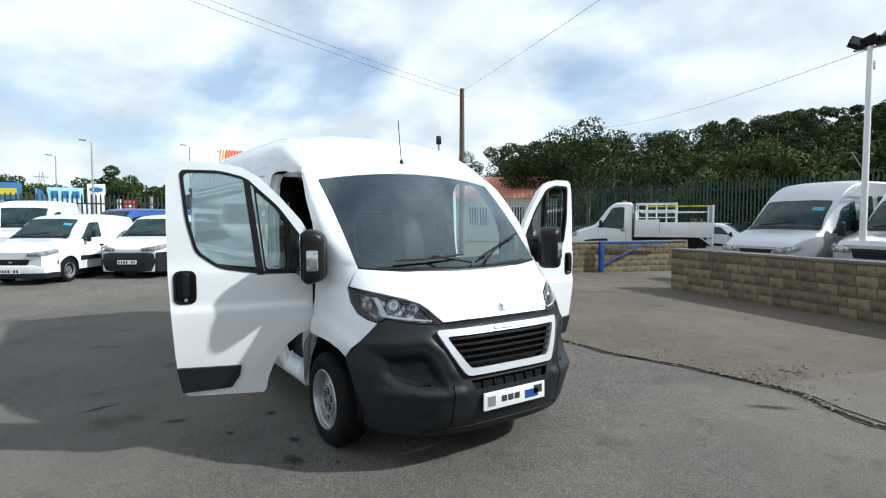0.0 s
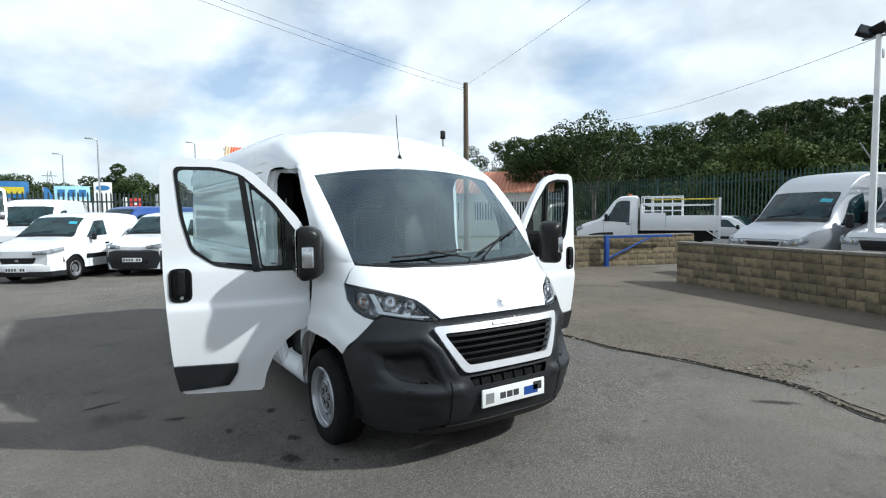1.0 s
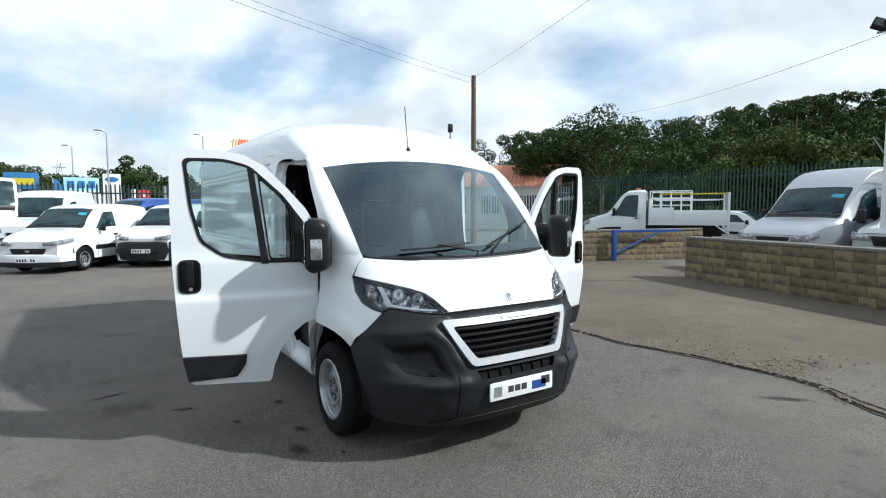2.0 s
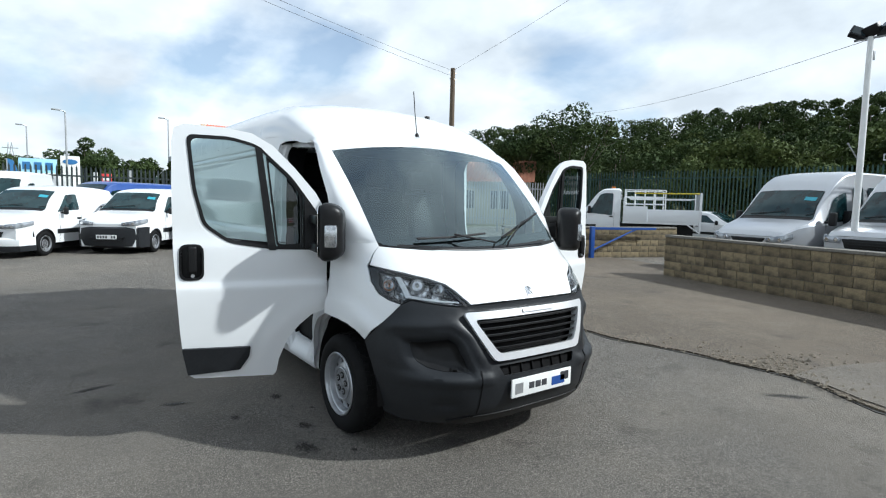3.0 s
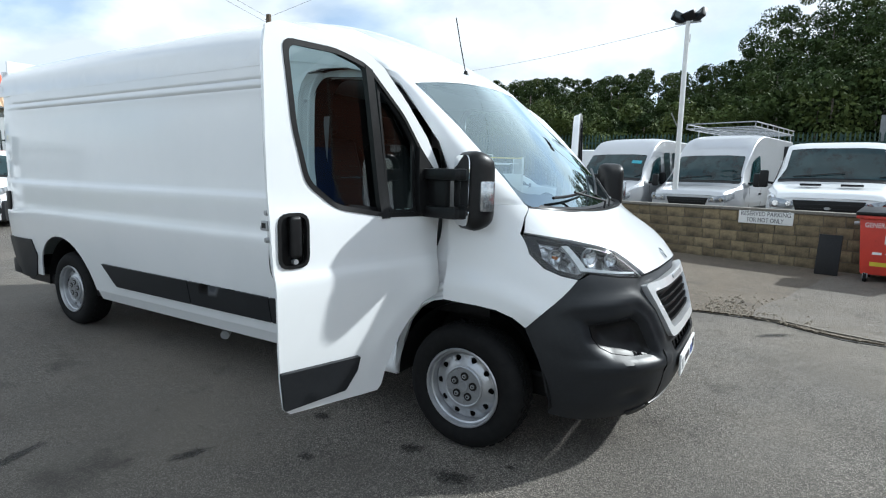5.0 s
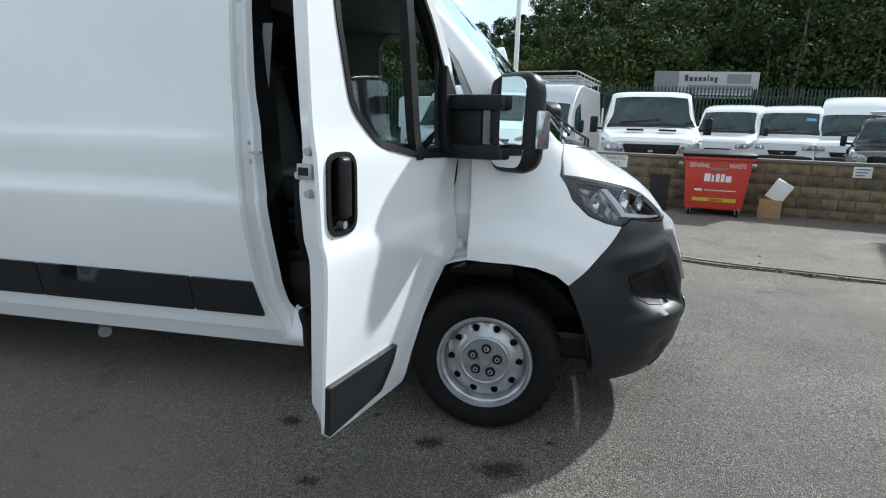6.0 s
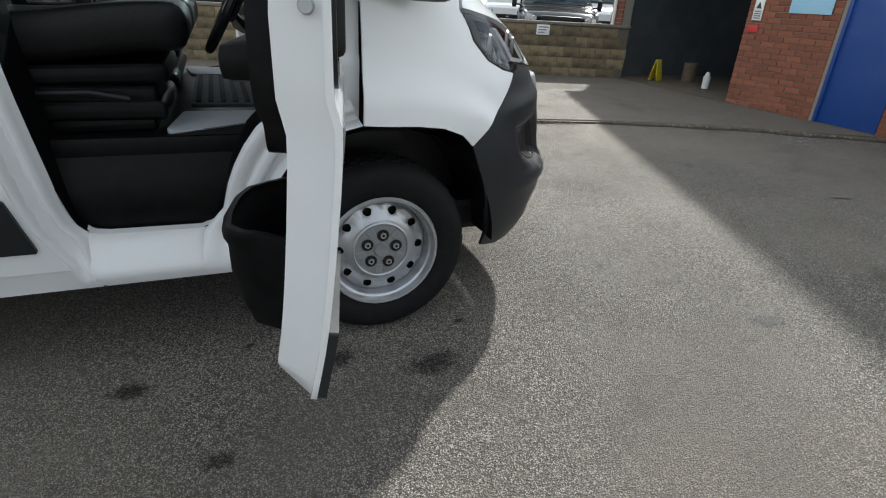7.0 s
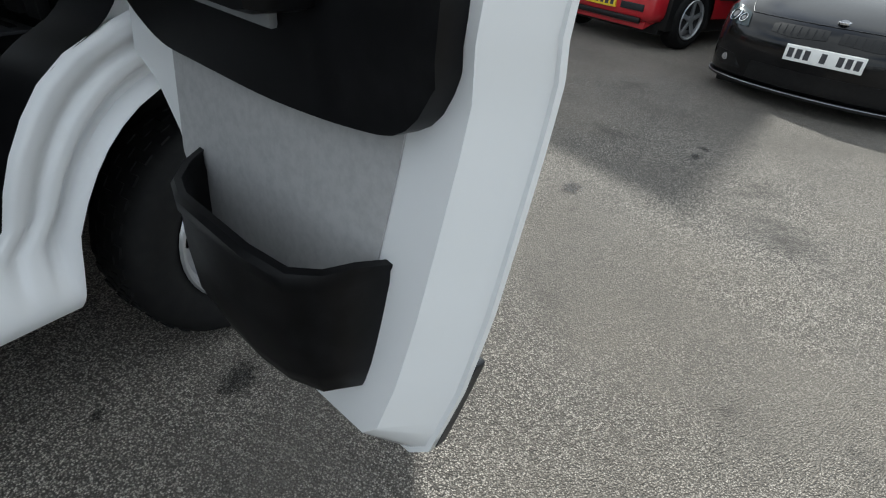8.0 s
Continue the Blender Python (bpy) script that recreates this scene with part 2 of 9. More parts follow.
M_LAMPGLASS = material("headlamp_glass", (0.36, 0.385, 0.41), 0.10, metal=0.3, coat=0.8, grain=(7, (0.14, 0.15, 0.165), 0.42, 0.62))
M_MIRROR = material("mirror_glass", (0.86, 0.88, 0.9), 0.015, metal=1.0)
M_BLOCK = material("buff_concrete_block", (0.178, 0.139, 0.08), 0.9, grain=(45, (0.26, 0.205, 0.12), 0.4, 0.68), stain=(3.2, (0.05, 0.044, 0.03), 0.44, 0.66), bump=(70, 0.6, 0.008), spread=0.3)
M_MORTAR = material("mortar", (0.10, 0.086, 0.064), 0.95, grain=(60, (0.15, 0.13, 0.10), 0.4, 0.7), stain=(2, (0.12, 0.1, 0.08), 0.5, 0.75), bump=(80, 0.4, 0.004))
M_COPING = material("coping_stone", (0.15, 0.14, 0.12), 0.9, grain=(30, (0.22, 0.2, 0.17), 0.4, 0.7), stain=(3, (0.07, 0.07, 0.055), 0.5, 0.7), bump=(50, 0.4, 0.005))
M_BRICK = material("red_brick", (0.225, 0.075, 0.04), 0.88, grain=(60, (0.29, 0.11, 0.06), 0.4, 0.7), stain=(4, (0.12, 0.045, 0.028), 0.5, 0.75), bump=(90, 0.4, 0.003), spread=0.2)
M_BRICKMORTAR = material("brick_mortar", (0.26, 0.23, 0.195), 0.95, grain=(50, (0.33, 0.3, 0.255), 0.4, 0.7))
M_FENCE = material("dark_fence_paint", (0.012, 0.02, 0.02), 0.5, grain=(12, (0.03, 0.04, 0.038), 0.4, 0.7))
M_GREENFENCE = material("green_fence_paint", (0.008, 0.036, 0.028), 0.5, grain=(12, (0.014, 0.050, 0.038), 0.4, 0.7))
M_REDROOF = material("red_roof_sheet", (0.58, 0.13, 0.06), 0.7, grain=(3, (0.64, 0.17, 0.09), 0.4, 0.7))
M_BUFFROOF = material("buff_roof_sheet", (0.52, 0.36, 0.22), 0.8, grain=(3, (0.6, 0.44, 0.3), 0.4, 0.7))
M_TILEROOF = material("terracotta_roof", (0.42, 0.17, 0.10), 0.85, grain=(5, (0.5, 0.23, 0.14), 0.4, 0.7))
M_CLAD = material("grey_cladding", (0.36, 0.38, 0.40), 0.6, grain=(3, (0.31, 0.33, 0.35), 0.4, 0.7))
M_CREAM = material("cream_render", (0.55, 0.50, 0.38), 0.85, grain=(8, (0.48, 0.43, 0.33), 0.4, 0.7))
M_WOOD = material("weathered_pole_wood", (0.10, 0.075, 0.05), 0.9, grain=(18, (0.16, 0.12, 0.085), 0.4, 0.7), bump=(60, 0.4, 0.01))
M_LEAF = material("foliage", (0.040, 0.062, 0.020), 0.75, spec=0.15, grain=(0.16, (0.075, 0.10, 0.03), 0.42, 0.7), stain=(0.5, (0.018, 0.034, 0.012), 0.45, 0.7))
M_LEAF_MID = material("mid_foliage", (0.052, 0.078, 0.024), 0.75, spec=0.15, grain=(0.5, (0.075, 0.098, 0.03), 0.4, 0.7), stain=(1.0, (0.026, 0.044, 0.014), 0.45, 0.7))
M_LEAF_LIGHT = material("light_foliage", (0.065, 0.09, 0.026), 0.75, spec=0.15, grain=(0.8, (0.10, 0.12, 0.035), 0.4, 0.7), stain=(1.2, (0.03, 0.05, 0.015), 0.5, 0.7))
M_TRUNK = material("bark", (0.12, 0.10, 0.08), 0.9, grain=(9, (0.2, 0.17, 0.14), 0.4, 0.7))
M_GRASS = material("rough_grass", (0.09, 0.10, 0.035), 0.95, grain=(1.4, (0.15, 0.14, 0.06), 0.4, 0.7), stain=(0.3, (0.05, 0.06, 0.02), 0.45, 0.7))
M_SIGNBLUE = material("sign_blue", (0.03, 0.14, 0.34), 0.45, grain=(4, (0.04, 0.17, 0.38), 0.4, 0.7))
M_SIGNCYAN = material("pale_blue_sign", (0.35, 0.62, 0.80), 0.45, grain=(4, (0.40, 0.66, 0.82), 0.4, 0.7))
M_STICKER = material("cyan_sticker", (0.05, 0.35, 0.45), 0.45, grain=(10, (0.07, 0.4, 0.5), 0.4, 0.7))
M_SIGNRED = material("sign_red", (0.55, 0.03, 0.03), 0.45, grain=(4, (0.6, 0.05, 0.05), 0.4, 0.7))
M_INK = material("dark_ink", (0.03, 0.03, 0.035), 0.6, grain=(30, (0.05, 0.05, 0.055), 0.4, 0.7))
M_BINRED = material("red_bin_steel", (0.55, 0.045, 0.025), 0.45, grain=(6, (0.48, 0.04, 0.025), 0.4, 0.7), stain=(9, (0.3, 0.03, 0.02), 0.6, 0.75))
M_CARD = material("cardboard", (0.32, 0.2, 0.1), 0.9, grain=(20, (0.38, 0.25, 0.13), 0.4, 0.7))
M_WORKSHOP = material("dark_workshop_wall", (0.05, 0.06, 0.07), 0.8, grain=(2, (0.08, 0.09, 0.1), 0.4, 0.7))
M_SAFETY = material("yellow_safety_paint", (0.6, 0.48, 0.02), 0.5, grain=(6, (0.5, 0.4, 0.03), 0.4, 0.7))
# ---- tools ----
from mathutils.geometry import delaunay_2d_cdt


def link_mesh(name, verts, faces, mat, parent=None, label="", smooth=True, angle=35, mats=None, face_mats=None):
    """One mesh object from plain lists."""
    me = bpy.data.meshes.new(name)
    me.from_pydata([tuple(v) for v in verts], [], faces)
    for q in (mats or [mat]):
        me.materials.append(q)
    if face_mats is not None:
        me.polygons.foreach_set("material_index", face_mats)
    if smooth:
        me.polygons.foreach_set("use_smooth", [True] * len(me.polygons))
        me.set_sharp_from_angle(angle=radians(angle))
    me.update()
    ob = new(name, me)
    if parent is not None:
        ob.parent = parent
    if label:
        ob["label"] = label
    return ob


def part(name, bm, mat, parent=None, label="", smooth=False, angle=35):
    """Links a bmesh as one mesh object."""
    me = bpy.data.meshes.new(name)
    bmesh.ops.recalc_face_normals(bm, faces=bm.faces)
    bm.to_mesh(me)
    bm.free()
    me.materials.append(mat)
    if smooth:
        me.polygons.foreach_set("use_smooth", [True] * len(me.polygons))
        me.set_sharp_from_angle(angle=radians(angle))
    ob = new(name, me)
    if parent is not None:
        ob.parent = parent
    if label:
        ob["label"] = label
    return ob


def thing(name, label, category, m=None, group="", kind=""):
    """An empty at a thing's base, which its parts hang from."""
    ob = new(name)
    ob.empty_display_size = 0.2
    if m is not None:
        ob.matrix_world = m
    return tagged(ob, label, category, group, kind)


def add_box(bm, lo, hi, bevel=0.0, m=None, seg=2):
    """Adds a bevelled box between two corners."""
    r = bmesh.ops.create_cube(bm, size=1.0)
    vs = r["verts"]
    for v in vs:
        v.co = Vector([lo[k] + (v.co[k] + 0.5) * (hi[k] - lo[k]) for k in range(3)])
    if bevel > 0:
        es = list({e for v in vs for e in v.link_edges})
        g = bmesh.ops.bevel(bm, geom=es, offset=bevel, segments=seg, affect="EDGES", profile=0.6)
        vs = list({v for f in g["faces"] for v in f.verts} | {v for v in vs if v.is_valid})
    if m is not None:
        bmesh.ops.transform(bm, matrix=m, verts=vs)
    return bm


def box(name, lo, hi, mat, parent=None, bevel=0.0, label="", m=None, seg=2):
    bm = bmesh.new()
    add_box(bm, lo, hi, bevel, m, seg)
    return part(name, bm, mat, parent, label, smooth=bevel > 0)


def add_tube(bm, a, b, r1, r2=None, n=12, caps=True):
    """Adds a round bar from a to b."""
    a, b = Vector(a), Vector(b)
    r2 = r1 if r2 is None else r2
    q = (b - a).to_track_quat("Z", "Y").to_matrix().to_4x4()
    m = Matrix.Translation((a + b) / 2) @ q
    bmesh.ops.create_cone(bm, cap_ends=caps, segments=n, radius1=r1, radius2=r2, depth=(b - a).length, matrix=m)
    return bm


def tube(name, pts, r, mat, parent=None, n=10, label=""):
    """A round bar swept along the points as one closed skin."""
    pts = [Vector(p) for p in pts]
    vs, fs, side = [], [], None
    for i, p in enumerate(pts):
        way = (pts[min(i + 1, len(pts) - 1)] - pts[max(i - 1, 0)]).normalized()
        if side is None:
            side = way.orthogonal().normalized()
        side = (side - way * side.dot(way)).normalized()
        up = way.cross(side)
        for j in range(n):
            q = 2 * math.pi * j / n
            vs.append(p + side * (r * math.cos(q)) + up * (r * math.sin(q)))
    for i in range(len(pts) - 1):
        for j in range(n):
            k = (j + 1) % n
            fs.append((i * n + j, i * n + k, (i + 1) * n + k, (i + 1) * n + j))
    fs += [tuple(range(n))[::-1], tuple((len(pts) - 1) * n + j for j in range(n))]
    return link_mesh(name, vs, fs, mat, parent, label)


def curve_at(pts):
    """A smooth function through (x, y) pairs, with no overshoot."""
    xs, ys = np.array([p[0] for p in pts], float), np.array([p[1] for p in pts], float)
    h, d = np.diff(xs), np.diff(ys) / np.diff(xs)
    m = np.zeros(len(xs))
    m[0], m[-1] = d[0], d[-1]
    for k in range(1, len(xs) - 1):
        if d[k - 1] * d[k] > 0:
            w1, w2 = 2 * h[k] + h[k - 1], h[k] + 2 * h[k - 1]
            m[k] = (w1 + w2) / (w1 / d[k - 1] + w2 / d[k])

    def f(x):
        x = min(max(x, xs[0]), xs[-1])
        k = min(max(int(np.searchsorted(xs, x)) - 1, 0), len(h) - 1)
        t = (x - xs[k]) / h[k]
        return ((1 + 2 * t) * (1 - t) ** 2 * ys[k] + t * (1 - t) ** 2 * h[k] * m[k] + t * t * (3 - 2 * t) * ys[k + 1] + t * t * (t - 1) * h[k] * m[k + 1])

    return f


def ss(a, b, x):
    t = min(max((x - a) / (b - a), 0.0), 1.0)
    return t * t * (3 - 2 * t)


def rounded(pts, r, n=4):
    """A closed outline with its corners rounded; r is one radius or one for each corner."""
    out, k = [], len(pts)
    for i in range(k):
        p, a, b = Vector(pts[i]), Vector(pts[i - 1]), Vector(pts[(i + 1) % k])
        rr = r[i] if isinstance(r, (list, tuple)) else r
        d1, d2 = a - p, b - p
        c = min(rr, d1.length * 0.49, d2.length * 0.49)
        if c < 1e-4:
            out.append(tuple(p))
            continue
        s, e = p + d1.normalized() * c, p + d2.normalized() * c
        for j in range(n + 1):
            t = j / n
            out.append(tuple(s * (1 - t) ** 2 + p * 2 * t * (1 - t) + e * t * t))
    return out


def stepped(outline, step):
    out = []
    for a, b in zip(outline, outline[1:] + outline[:1]):
        k = max(1, int(math.ceil(math.dist(a, b) / step)))
        out += [(a[0] + (b[0] - a[0]) * j / k, a[1] + (b[1] - a[1]) * j / k) for j in range(k)]
    return out


def inside(poly, x, y):
    hit = False
    for (x1, y1), (x2, y2) in zip(poly, poly[1:] + poly[:1]):
        if (y1 > y) != (y2 > y) and x < (x2 - x1) * (y - y1) / (y2 - y1) + x1:
            hit = not hit
    return hit


def flat_fill(outline, holes=(), step=0.1, xs=None, ys=None):
    """Triangles that fill an outline with holes, with inner points on a lattice."""
    loops = [stepped(list(outline), step)] + [stepped(list(h), step) for h in holes]
    pts, edges = [], []
    for lp in loops:
        s = len(pts)
        pts += lp
        edges += [(s + i, s + (i + 1) % len(lp)) for i in range(len(lp))]
    x0, x1 = min(p[0] for p in loops[0]), max(p[0] for p in loops[0])
    y0, y1 = min(p[1] for p in loops[0]), max(p[1] for p in loops[0])
    gx = [x for x in xs if x0 < x < x1] if xs is not None else [x0 + (x1 - x0) * i / max(1, round((x1 - x0) / step)) for i in range(1, max(1, round((x1 - x0) / step)))]
    gy = [y for y in ys if y0 < y < y1] if ys is not None else [y0 + (y1 - y0) * i / max(1, round((y1 - y0) / step)) for i in range(1, max(1, round((y1 - y0) / step)))]
    rim = np.array(pts)
    for x in gx:
        for y in gy:
            if inside(loops[0], x, y) and not any(inside(h, x, y) for h in loops[1:]) and np.min(np.hypot(rim[:, 0] - x, rim[:, 1] - y)) > step * 0.28:
                pts.append((x, y))
    vs, _, fs, *_ = delaunay_2d_cdt([Vector(p) for p in pts], edges, [], 0, 1e-5)
    keep = []
    for f in fs:
        cx, cy = sum(vs[i].x for i in f) / len(f), sum(vs[i].y for i in f) / len(f)
        if inside(loops[0], cx, cy) and not any(inside(h, cx, cy) for h in loops[1:]):
            keep.append(tuple(f))
    return [(v.x, v.y) for v in vs], keep


def panel(name, outline, f, mat, parent=None, holes=(), step=0.08, thick=0.0, lift=0.0, centre=(0, 0, 0), label="", xs=None, ys=None, angle=40, centre_fn=None):
    """A curved sheet: an outline in (u, v) laid on the surface f(u, v) -> place, raised by lift away from centre, of a thickness that goes inwards."""
    uv, tris = flat_fill(outline, holes, step, xs, ys)
    e = 1e-3
    top, low, c = [], [], Vector(centre)
    nrm = []
    for u, v in uv:
        p = Vector(f(u, v))
        a, b = Vector(f(u + e, v)) - Vector(f(u - e, v)), Vector(f(u, v + e)) - Vector(f(u, v - e))
        n = a.cross(b)
        n = n.normalized() if n.length > 1e-12 else Vector((0, 0, 1))
        cc = Vector(centre_fn(p)) if centre_fn else c
        if n.dot(p - cc) < 0:
            n = -n
        nrm.append(n)
        top.append(p + n * lift)
        low.append(p + n * (lift - thick))
    faces = []
    for t in tris:
        a, b, d = (top[i] for i in t)
        fn = (b - a).cross(d - a)
        faces.append(t if fn.dot(nrm[t[0]] + nrm[t[1]] + nrm[t[2]]) > 0 else t[::-1])
    verts = list(top)
    if thick > 0:
        k = len(top)
        count = {}
        for t in faces:
            for a, b in zip(t, t[1:] + t[:1]):
                count[(a, b)] = 1
        rim = [(a, b) for a, b in count if (b, a) not in count]
        faces = faces + [tuple(i + k for i in t[::-1]) for t in faces] + [(b, a, a + k, b + k) for a, b in rim]
        verts += low
    used = sorted({i for t in faces for i in t})
    at = {i: j for j, i in enumerate(used)}
    return link_mesh(name, [verts[i] for i in used], [tuple(at[i] for i in t) for t in faces], mat, parent, label, True, angle)


def extruded(name, outline, depth, mat, parent=None, m=None, bevel=0.0, label="", holes=()):
    """A plate cut to an outline in its own x-y plane, from z = 0 to depth."""
    ob = panel(name, outline, lambda u, v: (u, v, depth), mat, parent, holes, step=10, thick=depth, centre=(0, 0, -1e3), label=label)
    if m is not None:
        ob.matrix_basis = m
    return ob


def lettering(name, text, size, mat, m, parent=None, label="", width=None, depth=0.002):
    """Raised letters in the built-in font, as a mesh."""
    cu = bpy.data.curves.new(name, "FONT")
    cu.body, cu.size, cu.extrude = text, size, depth
    cu.align_x, cu.align_y = "CENTER", "CENTER"
    tmp = bpy.data.objects.new(name, cu)
    scene.collection.objects.link(tmp)
    dg = bpy.context.evaluated_depsgraph_get()
    me = bpy.data.meshes.new_from_object(tmp.evaluated_get(dg))
    bpy.data.objects.remove(tmp)
    if width:
        w = max(v.co.x for v in me.vertices) - min(v.co.x for v in me.vertices)
        for v in me.vertices:
            v.co.x *= width / w
    me.materials.clear()
    me.materials.append(mat)
    ob = new(name, me)
    if parent is not None:
        ob.parent = parent
    ob.matrix_basis = m
    if label:
        ob["label"] = label
    return ob
# ---- ground, hill, walls, building ----
def hill_z(x, y):
    """Flat yard; beyond the back fence the land rises to a wooded bank."""
    d = (y - 23.0) + 0.32 * (x - 2.0)
    rise = 7.5 * ss(0, 40, d) + 5.0 * ss(30, 160, d)
    return rise * ss(-75, -20, x)


gx = sorted(set([-1500, -900, -500, -300, -200, -150, -120] + list(range(-100, 101, 5)) + [120, 150, 200, 300, 500, 900, 1500]))
gy = gx
verts = [(x, y, hill_z(x, y) - (0 if hill_z(x, y) < 0.001 else 0.02)) for x in gx for y in gy]
n = len(gy)
faces = [(i * n + j, (i + 1) * n + j, (i + 1) * n + j + 1, i * n + j + 1) for i in range(len(gx) - 1) for j in range(n - 1)]
fm = []
for f in faces:
    c = sum((Vector(verts[i]) for i in f), Vector()) / 4
    far = (c.y - 23.0) + 0.32 * (c.x - 2.0) > -1 or c.x < -27 or abs(c.y) > 60 or c.x > 60
    fm.append(1 if far else 0)
ground = link_mesh("ground", verts, faces, None, mats=[M_ASPHALT, M_GRASS], face_mats=fm, angle=60)
tagged(ground, "worn grey asphalt yard with oil stains, rising to a grassy bank", "ground", kind="structure")

# concrete apron beyond the crooked seam
random.seed(4)
seam = []
seam_y = curve_at([(-9.0, 4.3), (-4.0, 3.2), (-1.0, 2.86), (0.1, 2.99), (1.1, 3.10), (2.0, 2.72), (3.5, 2.42), (4.8, 1.96), (6.3, 1.12), (8.0, 0.3)])
for k in range(60):
    t = k / 59
    x = -9.0 + 17.0 * t
    y = seam_y(x) + random.uniform(-0.025, 0.025) + 0.03 * math.sin(x * 5.3 + 1)
    seam.append((x, y))
apron_o = seam + [(8.0, 7.0), (-4.0, 10.6), (-7.4, 11.4), (-9.0, 9.5)]
apron = panel("pavement", apron_o, lambda u, v: (u, v, 0.022), M_CONCRETE, None, step=0.8, thick=0.03, centre=(0, 0, -100))
tagged(apron, "brownish worn concrete apron with a broken edge", "pavement", kind="structure")
# smoother slab of later concrete on the workshop side
slab_o = [(1.22 + 0.02 * math.sin(k * 2.3), 3.06 + 0.33 * k) if k < 2 else (1.15 + 0.28 * (0.33 * k) + 0.03 * math.sin(k * 1.9), 3.06 + 0.33 * k) for k in range(11)] + [(2.45, 7.0), (6.4, 6.0), (6.4, 1.25)] + [(x, seam_y(x) + 0.05) for x in (5.5, 4.8, 4.0, 3.5, 2.8, 2.2, 1.8, 1.5)]
slab = panel("pavement", slab_o, lambda u, v: (u, v, 0.034), M_SLAB, None, step=0.5, thick=0.03, centre=(0, 0, -100))
tagged(slab, "greyer smooth concrete slab with a broken edge", "pavement", kind="structure")
# broken rubble and dirt along the seam
M_RUBBLE = material("broken_concrete", (0.2, 0.17, 0.13), 0.95, grain=(30, (0.3, 0.26, 0.2), 0.4, 0.7), stain=(5, (0.09, 0.08, 0.065), 0.5, 0.7))
M_CRACK = material("tarred_joint", (0.035, 0.033, 0.03), 0.9, grain=(20, (0.07, 0.065, 0.055), 0.4, 0.7))
joint = panel("trim", [(x, y - 0.03 - 0.02 * math.sin(x * 7)) for x, y in seam] + [(x, y + 0.004) for x, y in reversed(seam)], lambda u, v: (u, v, 0.006), M_CRACK, None, step=0.3, thick=0.01, centre=(0, 0, -100))
tagged(joint, "dark tarred joint between asphalt and concrete", "joint", kind="structure")
vs, fs = [], []
for k in range(900):
    if k < 420:
        x = random.gauss(1.15, 0.5)
        y = seam_y(x) + abs(random.gauss(0.10, 0.45)) - 0.05
        x += (y - seam_y(x)) * 0.28
    else:
        x = random.uniform(-6, 6)
        y = seam_y(x) + random.gauss(0.0, 0.05)
    r = random.uniform(0.006, 0.022) * (1.5 if k < 60 else 1)
    c = Vector((x, y, 0.022 + r * 0.25))
    b = len(vs)
    for dx, dy, dz in ((1, 0, 0), (-1, 0, 0), (0, 1, 0), (0, -1, 0), (0, 0, 0.8), (0, 0, -0.8)):
        vs.append(c + Vector((dx, dy, dz)) * r * random.uniform(0.6, 1.2))
    for f in ((0, 2, 4), (2, 1, 4), (1, 3, 4), (3, 0, 4), (2, 0, 5), (1, 2, 5), (3, 1, 5), (0, 3, 5)):
        fs.append(tuple(b + i for i in f))
rubble = link_mesh("rubble", vs, fs, M_RUBBLE, smooth=False)
tagged(rubble, "loose broken concrete chips along the apron edge", "rubble", kind="stuff")

# oil stains lie on the asphalt as thin uneven films that fade at the rim
M_OIL = bpy.data.materials.new("oil_stain")
M_OIL.use_nodes = True
on, ol = M_OIL.node_tree.nodes, M_OIL.node_tree.links
ob_ = on["Principled BSDF"]
ob_.inputs["Base Color"].default_value = (0.022, 0.021, 0.02, 1)
ob_.inputs["Roughness"].default_value = 0.7
o_co = on.new("ShaderNodeTexCoord")
o_len = on.new("ShaderNodeVectorMath")
o_len.operation = "LENGTH"
ol.new(o_co.outputs["Object"], o_len.inputs[0])
o_n = on.new("ShaderNodeTexNoise")
o_n.inputs["Scale"].default_value, o_n.inputs["Detail"].default_value = 3.2, 6
o_info = on.new("ShaderNodeObjectInfo")
o_add = on.new("ShaderNodeVectorMath")
ol.new(o_co.outputs["Object"], o_add.inputs[0])
ol.new(o_info.outputs["Location"], o_add.inputs[1])
ol.new(o_add.outputs[0], o_n.inputs["Vector"])
o_r = on.new("ShaderNodeMath")
o_r.operation = "MULTIPLY_ADD"
o_r.inputs[1].default_value, o_r.inputs[2].default_value = -1.5, 0.75
ol.new(o_n.outputs[0], o_r.inputs[0])
o_s = on.new("ShaderNodeMath")
ol.new(o_len.outputs["Value"], o_s.inputs[0])
ol.new(o_r.outputs[0], o_s.inputs[1])
o_m = on.new("ShaderNodeMapRange")
o_m.interpolation_type = "SMOOTHSTEP"
for k_, v_ in ((1, 0.25), (2, 1.05), (3, 0.66), (4, 0.0)):
    o_m.inputs[k_].default_value = v_
ol.new(o_s.outputs[0], o_m.inputs[0])
ol.new(o_m.outputs[0], ob_.inputs["Alpha"])
STAINS = [(-0.203, -1.087, 0.085, 0.06, 20), (0.118, -1.208, 0.13, 0.08, 10), (0.307, -0.974, 0.035, 0.02, 0), (-1.785, -2.24, 0.20, 0.05, 106), (-0.852, -1.067, 0.08, 0.055, 0), (-0.489, -0.92, 0.03, 0.02, 40), (2.54, -1.77, 0.09, 0.035, 0), (2.72, -1.79, 0.06, 0.03, 30), (3.7, -0.22, 0.14, 0.03, -20), (1.40, 2.47, 0.25, 0.06, 45), (-0.6, -1.45, 0.06, 0.04, 10), (1.6, -1.35, 0.10, 0.06, 0), (-1.1, -1.75, 0.12, 0.05, 70)]
